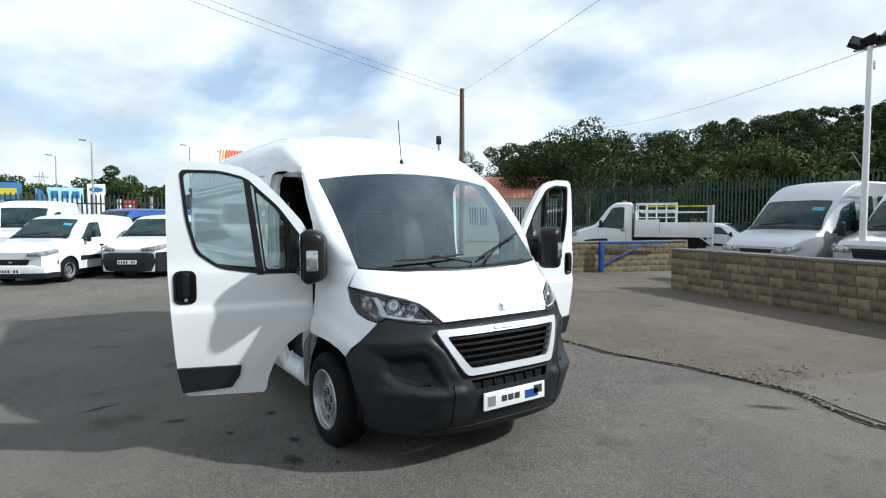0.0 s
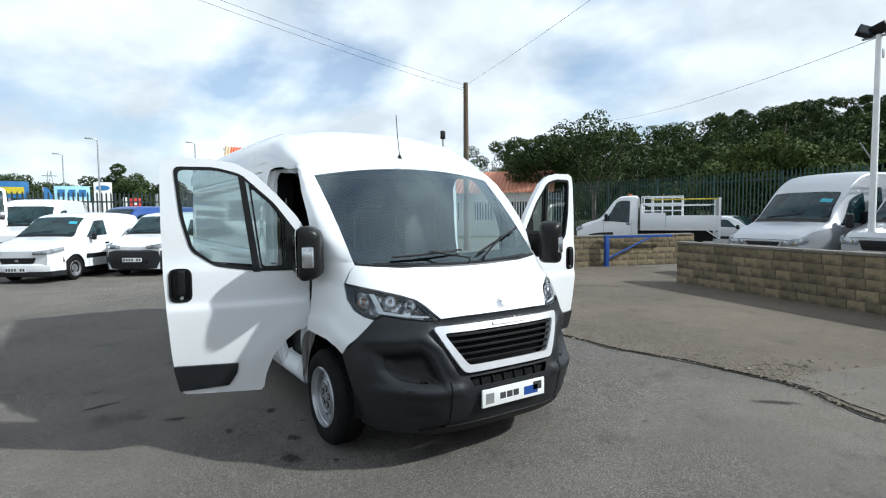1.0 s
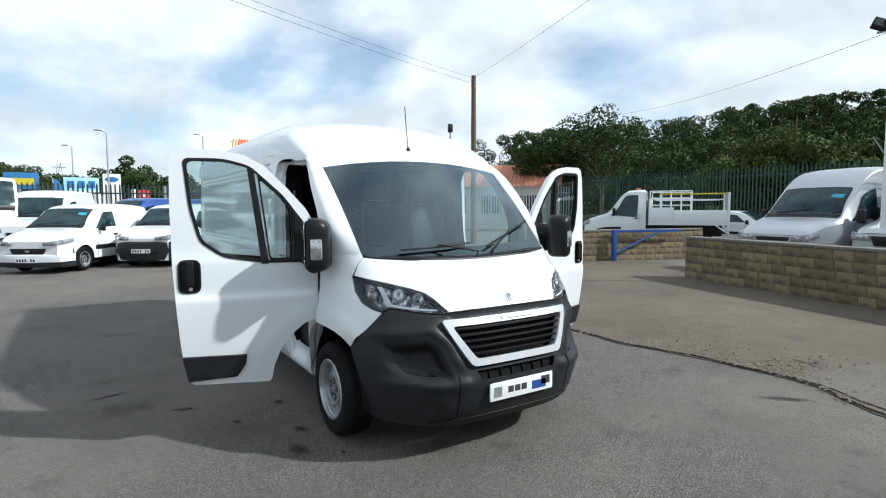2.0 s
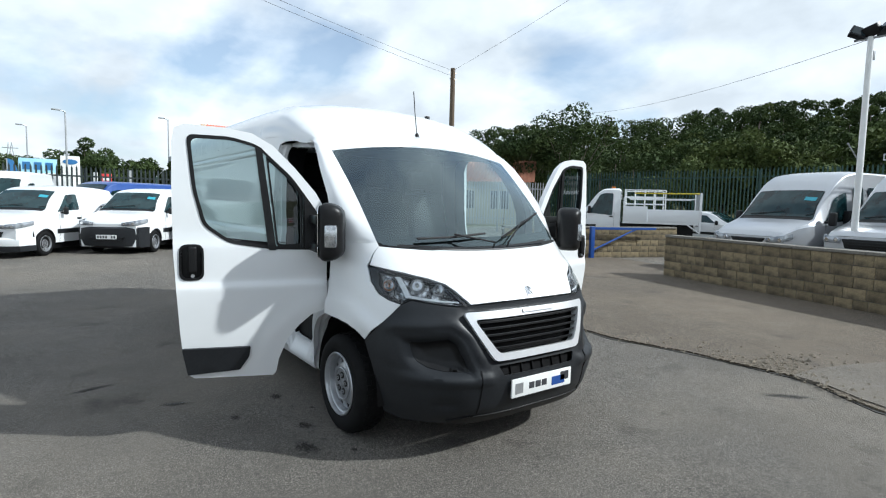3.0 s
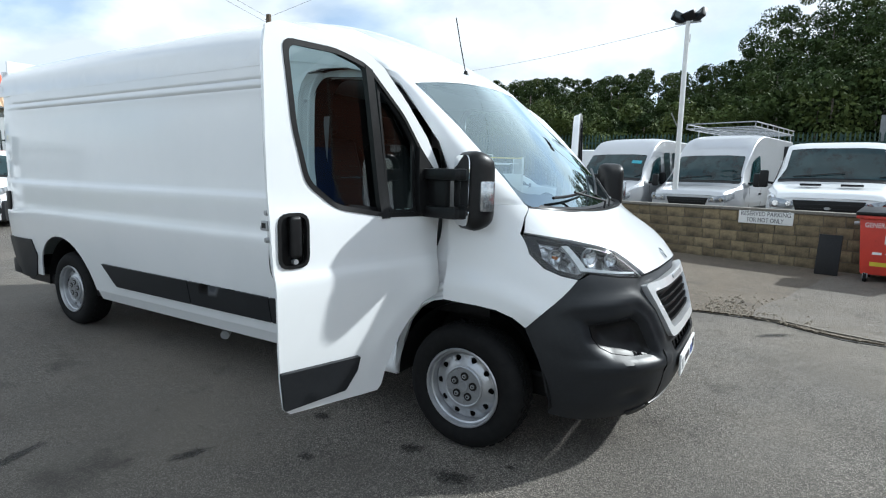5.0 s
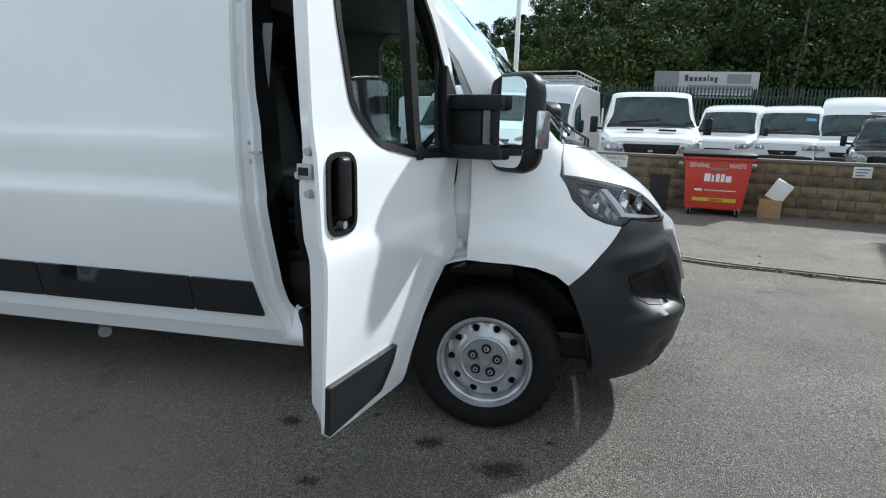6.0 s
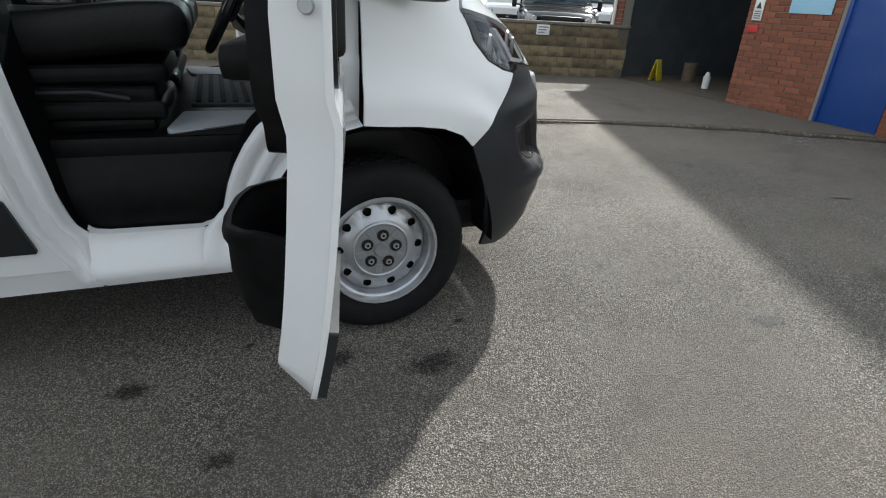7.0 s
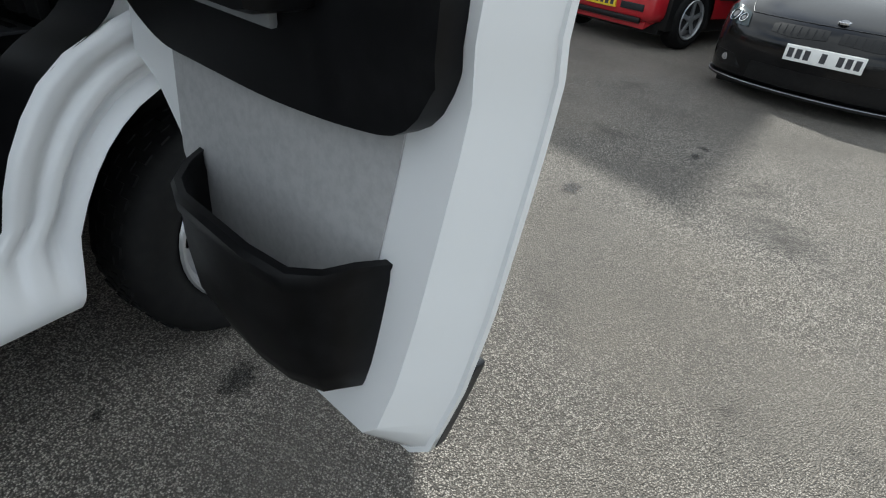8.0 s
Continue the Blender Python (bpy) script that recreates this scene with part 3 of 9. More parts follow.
for x, y, a, b, r in STAINS:
    o = [(1.35 * math.cos(t), 1.35 * math.sin(t)) for t in [2 * math.pi * k / 24 for k in range(24)]]
    s = panel("oil_stain", o, lambda u, v: (u, v, 0.0), M_OIL, None, step=0.5, centre=(0, 0, -100))
    s.matrix_basis = pose(x, y, 0.0045, 0, 0, r) @ Matrix.Diagonal((a, b, 1, 1))
    tagged(s, "dark oil stain on the asphalt", "stain", "oil stains on the asphalt")

# ---- the yard's block walls ----
WALL_A, WALL_B = Vector((-3.68, 8.98, 0)), Vector((6.55, 6.08, 0))
LOW_A, LOW_B = Vector((-8.2, 8.0, 0)), Vector((-6.35, 13.6, 0))


def wall_core(name, a, b, h, t, label):
    d = (b - a)
    m = Matrix.Translation(a) @ Matrix.Rotation(math.atan2(d.y, d.x), 4, "Z")
    bm = bmesh.new()
    add_box(bm, (0.004, -t / 2 + 0.006, 0.0), (d.length - 0.004, t / 2 - 0.006, h - 0.052))
    w = part(name, bm, M_MORTAR)
    w.matrix_world = m
    tagged(w, label, "wall", kind="structure")
    return w, d.length


wall_yard, wall_yard_len = wall_core("wall_yard", WALL_A, WALL_B, 0.95, 0.22, "low weathered buff block wall with dark coping")
wall_low, wall_low_len = wall_core("wall_low", LOW_A, LOW_B, 0.90, 0.22, "low grey-buff block wall by the gateway")

# ---- workshop: a gabled brick front with an open bay and a blue door ----
BX = 6.55
BAY_Y0, BAY_Y1, BAY_H = 3.55, 6.3, 2.02
DOOR_Y0, DOOR_Y1, DOOR_H = 1.36, 2.15, 2.05
EAVE_L, APEX, EAVE_R = (6.62, 2.22), (3.25, 4.88), (0.70, 2.55)
front_o = [(EAVE_L[0], 0), EAVE_L, APEX, EAVE_R, (EAVE_R[0], 0), (DOOR_Y0, 0), (DOOR_Y0, DOOR_H), (DOOR_Y1, DOOR_H), (DOOR_Y1, 0), (BAY_Y0, 0), (BAY_Y0, BAY_H), (BAY_Y1, BAY_H), (BAY_Y1, 0)]
wall_front = panel("wall_workshop", front_o, lambda u, v: (BX + 0.012, u, v), M_BRICKMORTAR, None, step=0.6, thick=0.21, centre=(100, 0, 0))
tagged(wall_front, "red brick gabled workshop front", "wall", kind="structure")
for nm, lo, hi in (("wall_bay_back", (12.4, 0.72, 0), (12.6, 6.6, 2.4)), ("wall_bay_north", (BX + 0.22, 6.42, 0), (12.4, 6.62, 2.2)), ("wall_bay_south", (BX + 0.22, 3.3, 0), (12.4, 3.45, 4.5)), ("wall_workshop_end", (BX + 0.225, 0.72, 0), (12.39, 0.92, 2.5))):
    tagged(box(nm, lo, hi, M_WORKSHOP), "dark inner wall of the workshop", "wall", kind="structure")
tagged(box("floor_workshop", (BX - 0.05, 3.45, 0.0), (12.4, 6.42, 0.03), M_CONCRETE), "worn concrete workshop floor", "floor", kind="structure")
M_ROOFSHEET = material("grey_roof_sheet", (0.12, 0.12, 0.125), 0.7, grain=(3, (0.17, 0.17, 0.175), 0.4, 0.7))
for nm, (ya, za), (yb, zb_) in (("ceiling_left", EAVE_L, APEX), ("ceiling_right", APEX, EAVE_R)):
    r = link_mesh(nm, [(x, y, z + d) for d in (0.02, 0.14) for x in (BX - 0.18, 12.6) for y, z in ((ya, za), (yb, zb_))], [(0, 1, 3, 2), (4, 6, 7, 5), (0, 4, 5, 1), (2, 3, 7, 6), (0, 2, 6, 4), (1, 5, 7, 3)], M_ROOFSHEET, smooth=False)
    tagged(r, "grey sheet roof of the workshop", "roof", kind="structure")
    d = Vector((0, yb - ya, zb_ - za))
    f = link_mesh("trim", [(x, y, z + dz) for x in (BX - 0.205, BX - 0.182) for y, z in ((ya, za), (yb, zb_)) for dz in (-0.10, 0.16)], [(0, 1, 3, 2), (4, 6, 7, 5), (0, 2, 6, 4), (1, 5, 7, 3), (0, 4, 5, 1), (2, 3, 7, 6)], M_WHITEPL, smooth=False)
    tagged(f, "white painted verge board", "trim", kind="structure")
lint = box("lintel", (BX - 0.03, BAY_Y0 - 0.1, BAY_H), (BX + 0.01, BAY_Y1 + 0.1, BAY_H + 0.16), M_WHITEPL, None, 0.01)
tagged(lint, "white painted board over the open bay", "lintel", kind="structure")
pipe = tube("downpipe", [(BX - 0.12, 6.75, 2.24), (BX - 0.10, 6.52, 2.14), (BX - 0.06, 6.46, 2.02), (BX - 0.06, 6.46, 0.03)], 0.034, M_WHITEPL, None, 10)
tagged(pipe, "white plastic downpipe on the corner of the workshop", "downpipe")
gutter = tube("gutter", [(BX - 0.2, 6.72, 2.26), (12.5, 6.72, 2.26)], 0.05, M_WHITEPL, None, 10)
tagged(gutter, "white plastic roof gutter", "gutter")
bd = thing("door_workshop", "blue painted steel workshop door", "door", kind="structure")
box("door_leaf", (BX + 0.02, DOOR_Y0 + 0.04, 0.02), (BX + 0.07, DOOR_Y1 - 0.04, DOOR_H - 0.04), M_BLUE, bd, 0.006)
for lo, hi in (((BX - 0.01, DOOR_Y0, 0), (BX + 0.1, DOOR_Y0 + 0.045, DOOR_H)), ((BX - 0.01, DOOR_Y1 - 0.045, 0), (BX + 0.1, DOOR_Y1, DOOR_H)), ((BX - 0.01, DOOR_Y0, DOOR_H - 0.045), (BX + 0.1, DOOR_Y1, DOOR_H))):
    box("door_jamb", lo, hi, M_BLUE, bd, 0.004)
box("door_handle", (BX - 0.03, DOOR_Y0 + 0.1, 1.0), (BX + 0.02, DOOR_Y0 + 0.22, 1.04), M_STEEL, bd, 0.008)
# ---- the white panel van: x ahead, y to its left, front axle at x = 0 ----
van = thing("panel_van", "white long high-roof panel van with both cab doors wide open", "van")
VC = (-2.0, 0.0, 1.0)

v_w = curve_at([(0.2, 0.93), (0.4, 0.97), (0.7, 0.99), (0.95, 0.98), (1.15, 0.965), (1.3, 0.955)])
v_xf = curve_at([(0.2, 0.80), (0.26, 0.86), (0.35, 0.915), (0.5, 0.94), (0.62, 0.91), (0.75, 0.875), (0.885, 0.83), (0.95, 0.80), (0.99, 0.765), (1.1, 0.64), (1.2, 0.47), (1.3, 0.33)])
v_p = curve_at([(0.2, 3.4), (0.95, 3.4), (1.15, 4.2), (1.3, 6.0)])
XC, QQ = -0.1, 1.96


def front_at(th, z, side=1):
    """The nose: th is the angle round it from straight ahead, in radians."""
    s, sg = abs(th), (1 if th >= 0 else -1) * side
    s = min(s, math.pi / 2)
    y = v_w(z) * math.sin(s) ** (2 / v_p(z))
    x = XC + (v_xf(z) - XC) * math.cos(s) ** (2 / QQ)
    return Vector((x, sg * y, z))


def th_y(y, z):
    return math.asin(min(1, (abs(y) / v_w(z)) ** (v_p(z) / 2))) * (1 if y >= 0 else -1)


def th_x(x, z):
    return math.acos(min(1, max(0, (x - XC) / (v_xf(z) - XC)) ** (QQ / 2)))


def mirrored(half):
    """A closed outline symmetric about u = 0 from its right half, bottom to top."""
    return half + [(-u, v) for u, v in reversed(half) if abs(u) > 1e-6]


POCKET = [(0.805, 0.735), (0.70, 0.748), (0.605, 0.762), (0.56, 0.725), (0.525, 0.63), (0.50, 0.548), (0.64, 0.553), (0.73, 0.575), (0.775, 0.61), (0.798, 0.66)]


def from_edge(poly, x, y):
    """Distance to an outline, plus inside, minus outside."""
    best = 9.0
    for (ax, ay), (bx, by) in zip(poly, poly[1:] + poly[:1]):
        dx, dy = bx - ax, by - ay
        t = min(max(((x - ax) * dx + (y - ay) * dy) / (dx * dx + dy * dy), 0), 1)
        best = min(best, math.hypot(x - ax - t * dx, y - ay - t * dy))
    return best if inside(poly, x, y) else -best


def bumper_at(th, z):
    p = front_at(th, z)
    y = abs(p.y)
    n = (p - Vector((-0.1, 0, z))).normalized()
    # fog lamp pocket, with a smooth ridge round its top and a lip below
    d = from_edge(POCKET, y, z)
    p = p - n * 0.068 * ss(-0.03, 0.055, d)
    p = p + n * 0.016 * math.exp(-((d + 0.085) / 0.032) ** 2) * ss(0.56, 0.66, z) * (1 - ss(0.80, 0.9, y))
    p = p + n * 0.012 * ss(0.47, 0.50, z) * (1 - ss(0.54, 0.56, z)) * ss(0.34, 0.40, y) * (1 - ss(0.76, 0.86, y))
    p = p - n * 0.022 * math.exp(-((y - 0.63) / 0.06) ** 2 - ((z - 0.365) / 0.035) ** 2)
    p = p - n * 0.03 * ss(0.76, 0.88, z) * (1 - ss(0.90, 0.95, z)) * (1 - ss(0.42, 0.55, y))
    return p


half = [(0, 0.235), (th_y(0.5, 0.235), 0.235), (th_y(0.78, 0.24), 0.24), (th_x(0.44, 0.27), 0.27), (th_x(0.43, 0.42), 0.42), (th_x(0.39, 0.58), 0.58), (th_x(0.335, 0.703), 0.703),
        (th_x(0.43, 0.80), 0.80), (th_x(0.50, 0.88), 0.88), (th_x(0.54, 0.939), 0.939), (th_y(0.775, 0.952), 0.952), (th_y(0.75, 0.968), 0.968), (th_y(0.66, 0.950), 0.950), (th_y(0.53, 0.934), 0.934), (th_y(0.44, 0.936), 0.936), (0, 0.945)]
GR = [(0.36, 0.615), (0.515, 0.90), (-0.515, 0.90), (-0.36, 0.615)]
hole_g = [(th_y(y, z), z) for y, z in rounded([(0.335, 0.640), (0.475, 0.88), (-0.475, 0.88), (-0.335, 0.640)], 0.03)]
hole_l = [(th_y(y, z), z) for y, z in rounded([(0.30, 0.530), (0.33, 0.588), (-0.33, 0.588), (-0.30, 0.530)], 0.012)]
bumper = panel("front_bumper", mirrored(half), bumper_at, M_BUMPER, van, [hole_g, hole_l], 0.019, 0.012, 0.0, VC, "dark grey moulded plastic front bumper")
panel("bumper_lip", mirrored([(0, 0.232), (th_y(0.55, 0.232), 0.232), (th_y(0.6, 0.26), 0.26), (th_y(0.5, 0.285), 0.285), (0, 0.29)]), front_at, M_BLACK, bumper, step=0.03, lift=0.007, thick=0.012, centre=VC, label="black lower air slot")
for sg in (1, -1):
    o = [(0.66 + (y - 0.66) * 0.90, 0.65 + (z - 0.65) * 0.88) for y, z in POCKET]
    panel("fog_grille", [(sg * th_y(y, z), z) for y, z in o], bumper_at, M_BLACK, bumper, step=0.02, lift=0.003, thick=0.004, centre=VC, label="black insert in the bumper pocket")
for sg in (1, -1):
    panel("bumper_seam", [(th_y(sg * y, z), z) for y, z in [(0.446, 0.30), (0.452, 0.30), (0.452, 0.575), (0.446, 0.575)]], bumper_at, M_TRIM, bumper, step=0.04, lift=0.0025, thick=0.002, centre=VC)
# grille
grille = panel("grille_frame", [(th_y(y, z), z) for y, z in rounded(GR, 0.035)], front_at, M_SATIN, van, [[(th_y(y, z), z) for y, z in rounded([(0.325, 0.658), (0.455, 0.858), (-0.455, 0.858), (-0.325, 0.658)], 0.03)]], 0.04, 0.05, 0.026, VC, "satin silver surround of the front grille")
panel("grille_backing", [(th_y(y, z), z) for y, z in [(0.36, 0.62), (0.50, 0.89), (-0.50, 0.89), (-0.36, 0.62)]], front_at, M_TRIM, grille, step=0.06, lift=-0.045, thick=0.01, centre=VC)
for k in range(5):
    z = 0.682 + k * 0.0385
    w = 0.335 + (z - 0.658) * 0.63
    panel("grille_slat", [(th_y(y, q), q) for y, q in [(w, z), (w, z + 0.013), (-w, z + 0.013), (-w, z)]], front_at, M_TRIM, grille, step=0.05, lift=0.008, thick=0.035, centre=VC)
    panel("slat_edge", [(th_y(y, q), q) for y, q in [(w, z + 0.0095), (w, z + 0.0125), (-w, z + 0.0125), (-w, z + 0.0095)]], front_at, M_BUMPER, grille, step=0.06, lift=0.011, thick=0.003, centre=VC)
panel("name_bar", [(th_y(y, z), z) for y, z in rounded([(0.17, 0.873), (0.17, 0.893), (-0.10, 0.893), (-0.10, 0.873)], 0.006)], front_at, M_SILVER, grille, step=0.05, lift=0.034, thick=0.01, centre=VC, label="small silver name bar")
lowg = panel("lower_grille", [(th_y(y, z), z) for y, z in [(0.34, 0.52), (0.36, 0.60), (-0.36, 0.60), (-0.34, 0.52)]], front_at, M_TRIM, van, step=0.06, lift=-0.03, thick=0.01, centre=VC)
for k in range(6):
    y = -0.225 + k * 0.09
    panel("slot_bar", [(th_y(q, z), z) for q, z in [(y - 0.006, 0.528), (y + 0.006, 0.528), (y + 0.006, 0.59), (y - 0.006, 0.59)]], front_at, M_TRIM, lowg, step=0.1, lift=-0.020, thick=0.02, centre=VC)
# number plate with shapes only
plate = box("number_plate", (0.945, -0.262, 0.388), (0.957, 0.262, 0.502), M_WHITEPL, van, 0.004, "white dealer number plate with grey and blue shapes")
for lo, hi, q in (((-0.235, 0.41), (-0.17, 0.475), M_STEEL), ((-0.12, 0.425), (-0.075, 0.465), M_INK), ((-0.065, 0.425), (-0.02, 0.465), M_INK), ((-0.01, 0.425), (0.035, 0.465), M_INK), ((0.08, 0.41), (0.20, 0.465), M_BLUE), ((0.16, 0.43), (0.235, 0.485), M_INK)):
    box("plate_mark", (0.957, lo[0], lo[1]), (0.9585, hi[0], hi[1]), q, plate)
# bonnet
bon_half = [(0, 0.952), (th_y(0.30, 0.952), 0.952), (th_y(0.445, 0.947), 0.947), (th_y(0.478, 0.985), 0.985), (th_y(0.505, 1.022), 1.022), (th_y(0.545, 1.06), 1.06), (th_y(0.625, 1.091), 1.091), (th_y(0.735, 1.121), 1.121), (th_y(0.829, 1.145), 1.145), (th_y(0.868, 1.156), 1.156), (th_y(0.835, 1.225), 1.225), (th_y(0.80, 1.268), 1.268),
            (th_y(0.6, 1.25), 1.25), (th_y(0.35, 1.232), 1.232), (0, 1.225)]


def bonnet_at(th, z):
    p = front_at(th, z)
    y = abs(p.y)
    return p + Vector((0.7, 0, 0.7)) * 0.010 * (1 - ss(0.40, 0.52, y)) * ss(0.97, 1.02, z)


bonnet = panel("bonnet", mirrored(bon_half), bonnet_at, M_WHITE, van, step=0.045, thick=0.02, lift=0.002, centre=VC)
bm = bmesh.new()
for pts in ([(0, 0.045), (0.02, 0.02), (0.008, 0.0), (0.024, -0.04)], [(-0.018, 0.03), (-0.01, 0.0), (-0.02, -0.045)], [(0.02, 0.035), (0.032, 0.01)]):
    for a, b in zip(pts, pts[1:]):
        add_tube(bm, (0, *a), (0, *b), 0.006, n=6)
badge = part("badge", bm, M_CHROME, bonnet, "small chrome emblem shape", True)
badge.matrix_basis = Matrix.Translation((0.775, 0.03, 1.0)) @ Euler((0, radians(-40), 0)).to_matrix().to_4x4() @ Matrix.Diagonal((0.75, 0.75, 0.75, 1))


v_side = curve_at([(0.28, 0.915), (0.37, 0.94), (0.46, 0.958), (0.62, 0.985), (0.80, 1.005), (0.93, 1.016), (0.985, 1.018), (1.03, 1.006), (1.20, 1.006), (1.255, 1.004), (1.30, 0.996), (1.6, 0.99), (1.93, 0.978), (2.15, 0.962)])

for sg, tag in ((-1, "right"), (1, "left")):
    # headlamp: dark housing, two bowls, clear lens
    hl = [(th_x(0.272, 1.147), 1.147), (th_y(0.829, 1.138), 1.138), (th_y(0.735, 1.114), 1.114), (th_y(0.625, 1.084), 1.084), (th_y(0.548, 1.053), 1.053), (th_y(0.51, 1.015), 1.015), (th_y(0.485, 0.979), 0.979), (th_y(0.455, 0.94), 0.94), (th_y(0.53, 0.942), 0.942), (th_y(0.66, 0.957), 0.957), (th_y(0.752, 0.975), 0.975), (th_y(0.778, 0.960), 0.960), (th_x(0.54, 0.946), 0.946), (th_x(0.475, 0.96), 0.96), (th_x(0.397, 0.994), 0.994), (th_x(0.327, 1.058), 1.058)]
    hl = [(sg * a, b) for a, b in hl]
    lamp = panel("headlamp", hl, front_at, M_REFLECT, van, step=0.04, lift=-0.055, thick=0.01, centre=VC, label="clear headlamp with dark bezel and silver reflectors")
    hc = (sum(q[0] for q in hl) / len(hl), sum(q[1] for q in hl) / len(hl))
    small = [(sg * th_y(y, z), z) for y, z in [(0.850, 1.127), (0.735, 1.104), (0.622, 1.074), (0.555, 1.045), (0.52, 1.008), (0.498, 0.972), (0.485, 0.952), (0.53, 0.950), (0.66, 0.965), (0.757, 0.983), (0.79, 0.968), (0.838, 0.988), (0.862, 1.04)]]
    panel("bezel", hl, front_at, M_BLACK, lamp, [small], step=0.03, lift=-0.012, thick=0.04, centre=VC, label="dark lamp bezel")
    panel("lens", hl, front_at, M_LENS, lamp, step=0.03, lift=0.004, centre=VC)
    panel("light_strip", [(sg * th_y(y, z), z) for y, z in [(0.787, 1.10), (0.762, 1.10), (0.748, 0.998), (0.62, 0.978), (0.51, 0.968), (0.51, 0.960), (0.62, 0.967), (0.772, 0.985)]], front_at, M_DRL, lamp, step=0.03, lift=-0.010, thick=0.014, centre=VC, label="pale daytime light strip")
    for y, z, r in ((0.60, 1.022, 0.034), (0.70, 1.042, 0.040), (0.822, 1.04, 0.034)):
        bm = bmesh.new()
        add_tube(bm, (0, 0, 0.03), (0, 0, 0.0), r * 0.3, r, n=24)
        bm.faces.ensure_lookup_table()
        bmesh.ops.delete(bm, geom=[max(bm.faces, key=lambda f: len(f.verts) * 10 - f.calc_center_median().z)], context="FACES_ONLY")
        bowl = part("reflector", bm, M_CHROME, lamp, "", True)
        p = front_at(sg * th_y(y, z), z)
        bowl.matrix_basis = look(p + Vector((-0.022, -0.012 * sg, 0)), p + Vector((1, sg * 0.6, 0)))
        bm = bmesh.new()
        add_tube(bm, (0, 0, 0.012), (0, 0, -0.004), r * 0.22, r * 0.16, n=12)
        bulb = part("bulb", bm, M_ORANGE if y > 0.8 else M_WHITEPL, lamp, "", True)
        bulb.matrix_basis = bowl.matrix_basis.copy()
        bm = bmesh.new()
        add_tube(bm, (0, 0, 0.004), (0, 0, -0.006), r * 1.12, r * 1.04, n=24, caps=False)
        rim_ = part("bowl_rim", bm, M_STEEL, lamp, "", True)
        rim_.matrix_basis = bowl.matrix_basis.copy()
    # wing
    wing = [(th_x(0.268, 1.152), 1.152), (th_x(0.323, 1.056), 1.056), (th_x(0.393, 0.991), 0.991), (th_x(0.472, 0.957), 0.957), (th_x(0.538, 0.942), 0.942), (th_x(0.50, 0.882), 0.882), (th_x(0.43, 0.802), 0.802), (th_x(0.335, 0.705), 0.705), (th_x(0.28, 0.752), 0.752), (th_x(0.2, 0.783), 0.783), (th_x(0.1, 0.796), 0.796), (th_x(0.0, 0.80), 0.80), (th_x(-0.082, 0.805), 0.805),
            (th_x(-0.082, 0.82), 0.82), (th_x(-0.082, 1.19), 1.19), (th_x(-0.082, 1.285), 1.285), (th_y(0.80, 1.285), 1.285), (th_y(0.80, 1.27), 1.27), (th_y(0.838, 1.227), 1.227)]

    def wing_at(th, z):
        p = front_at(th, z)
        d = math.hypot(p.x - 0.05, (z - 0.33) * 1.0)
        sw = 1 if p.y > 0 else -1
        return p + Vector((0, sw, 0)) * 0.02 * (1 - ss(0.56, 0.64, d)) * ss(0.70, 0.78, z)

    panel("front_wing", [(sg * a, b) for a, b in wing], wing_at, M_WHITE, van, step=0.04, thick=0.012, centre=VC)

# windscreen, black band round it, cowl
def screen_at(s, t):
    y = (0.80 + 0.015 * t) * s
    x0, z0 = 0.345 - 0.085 * s * s, 1.235 + 0.045 * s * s
    x1, z1 = -0.335 - 0.075 * s * s, 1.985 - 0.07 * s * s
    b = math.sin(math.pi * t) * 0.02
    return Vector((x0 + (x1 - x0) * t + b * 0.7, y, z0 + (z1 - z0) * t + b * 0.7))


scr = rounded([(-1, 0), (1, 0), (1, 1), (-1, 1)], 0.06)
pane = panel("windscreen", scr, screen_at, M_WINDSCREEN, van, step=0.09, centre=VC, label="large clear curved windscreen reflecting clouds")
panel("windscreen_border", scr, screen_at, M_BLACK, van, [rounded([(-0.965, 0.10), (0.965, 0.10), (0.965, 0.965), (-0.965, 0.965)], 0.09)], step=0.06, lift=-0.004, thick=0.003, centre=VC)
panel("mirror_mount", rounded([(-0.07, 0.91), (0.07, 0.91), (0.10, 0.97), (-0.10, 0.97)], 0.03), screen_at, M_BLACK, pane, step=0.06, lift=-0.008, thick=0.003, centre=VC)


def cowl_at(s, t):
    a, b = screen_at(s, 0.02), bonnet_at(th_y(0.80 * s, 1.225 + 0.045 * s * s), 1.225 + 0.045 * s * s)
    p = a.lerp(b, t)
    return p - Vector((0, 0, 0.02 * math.sin(math.pi * t)))


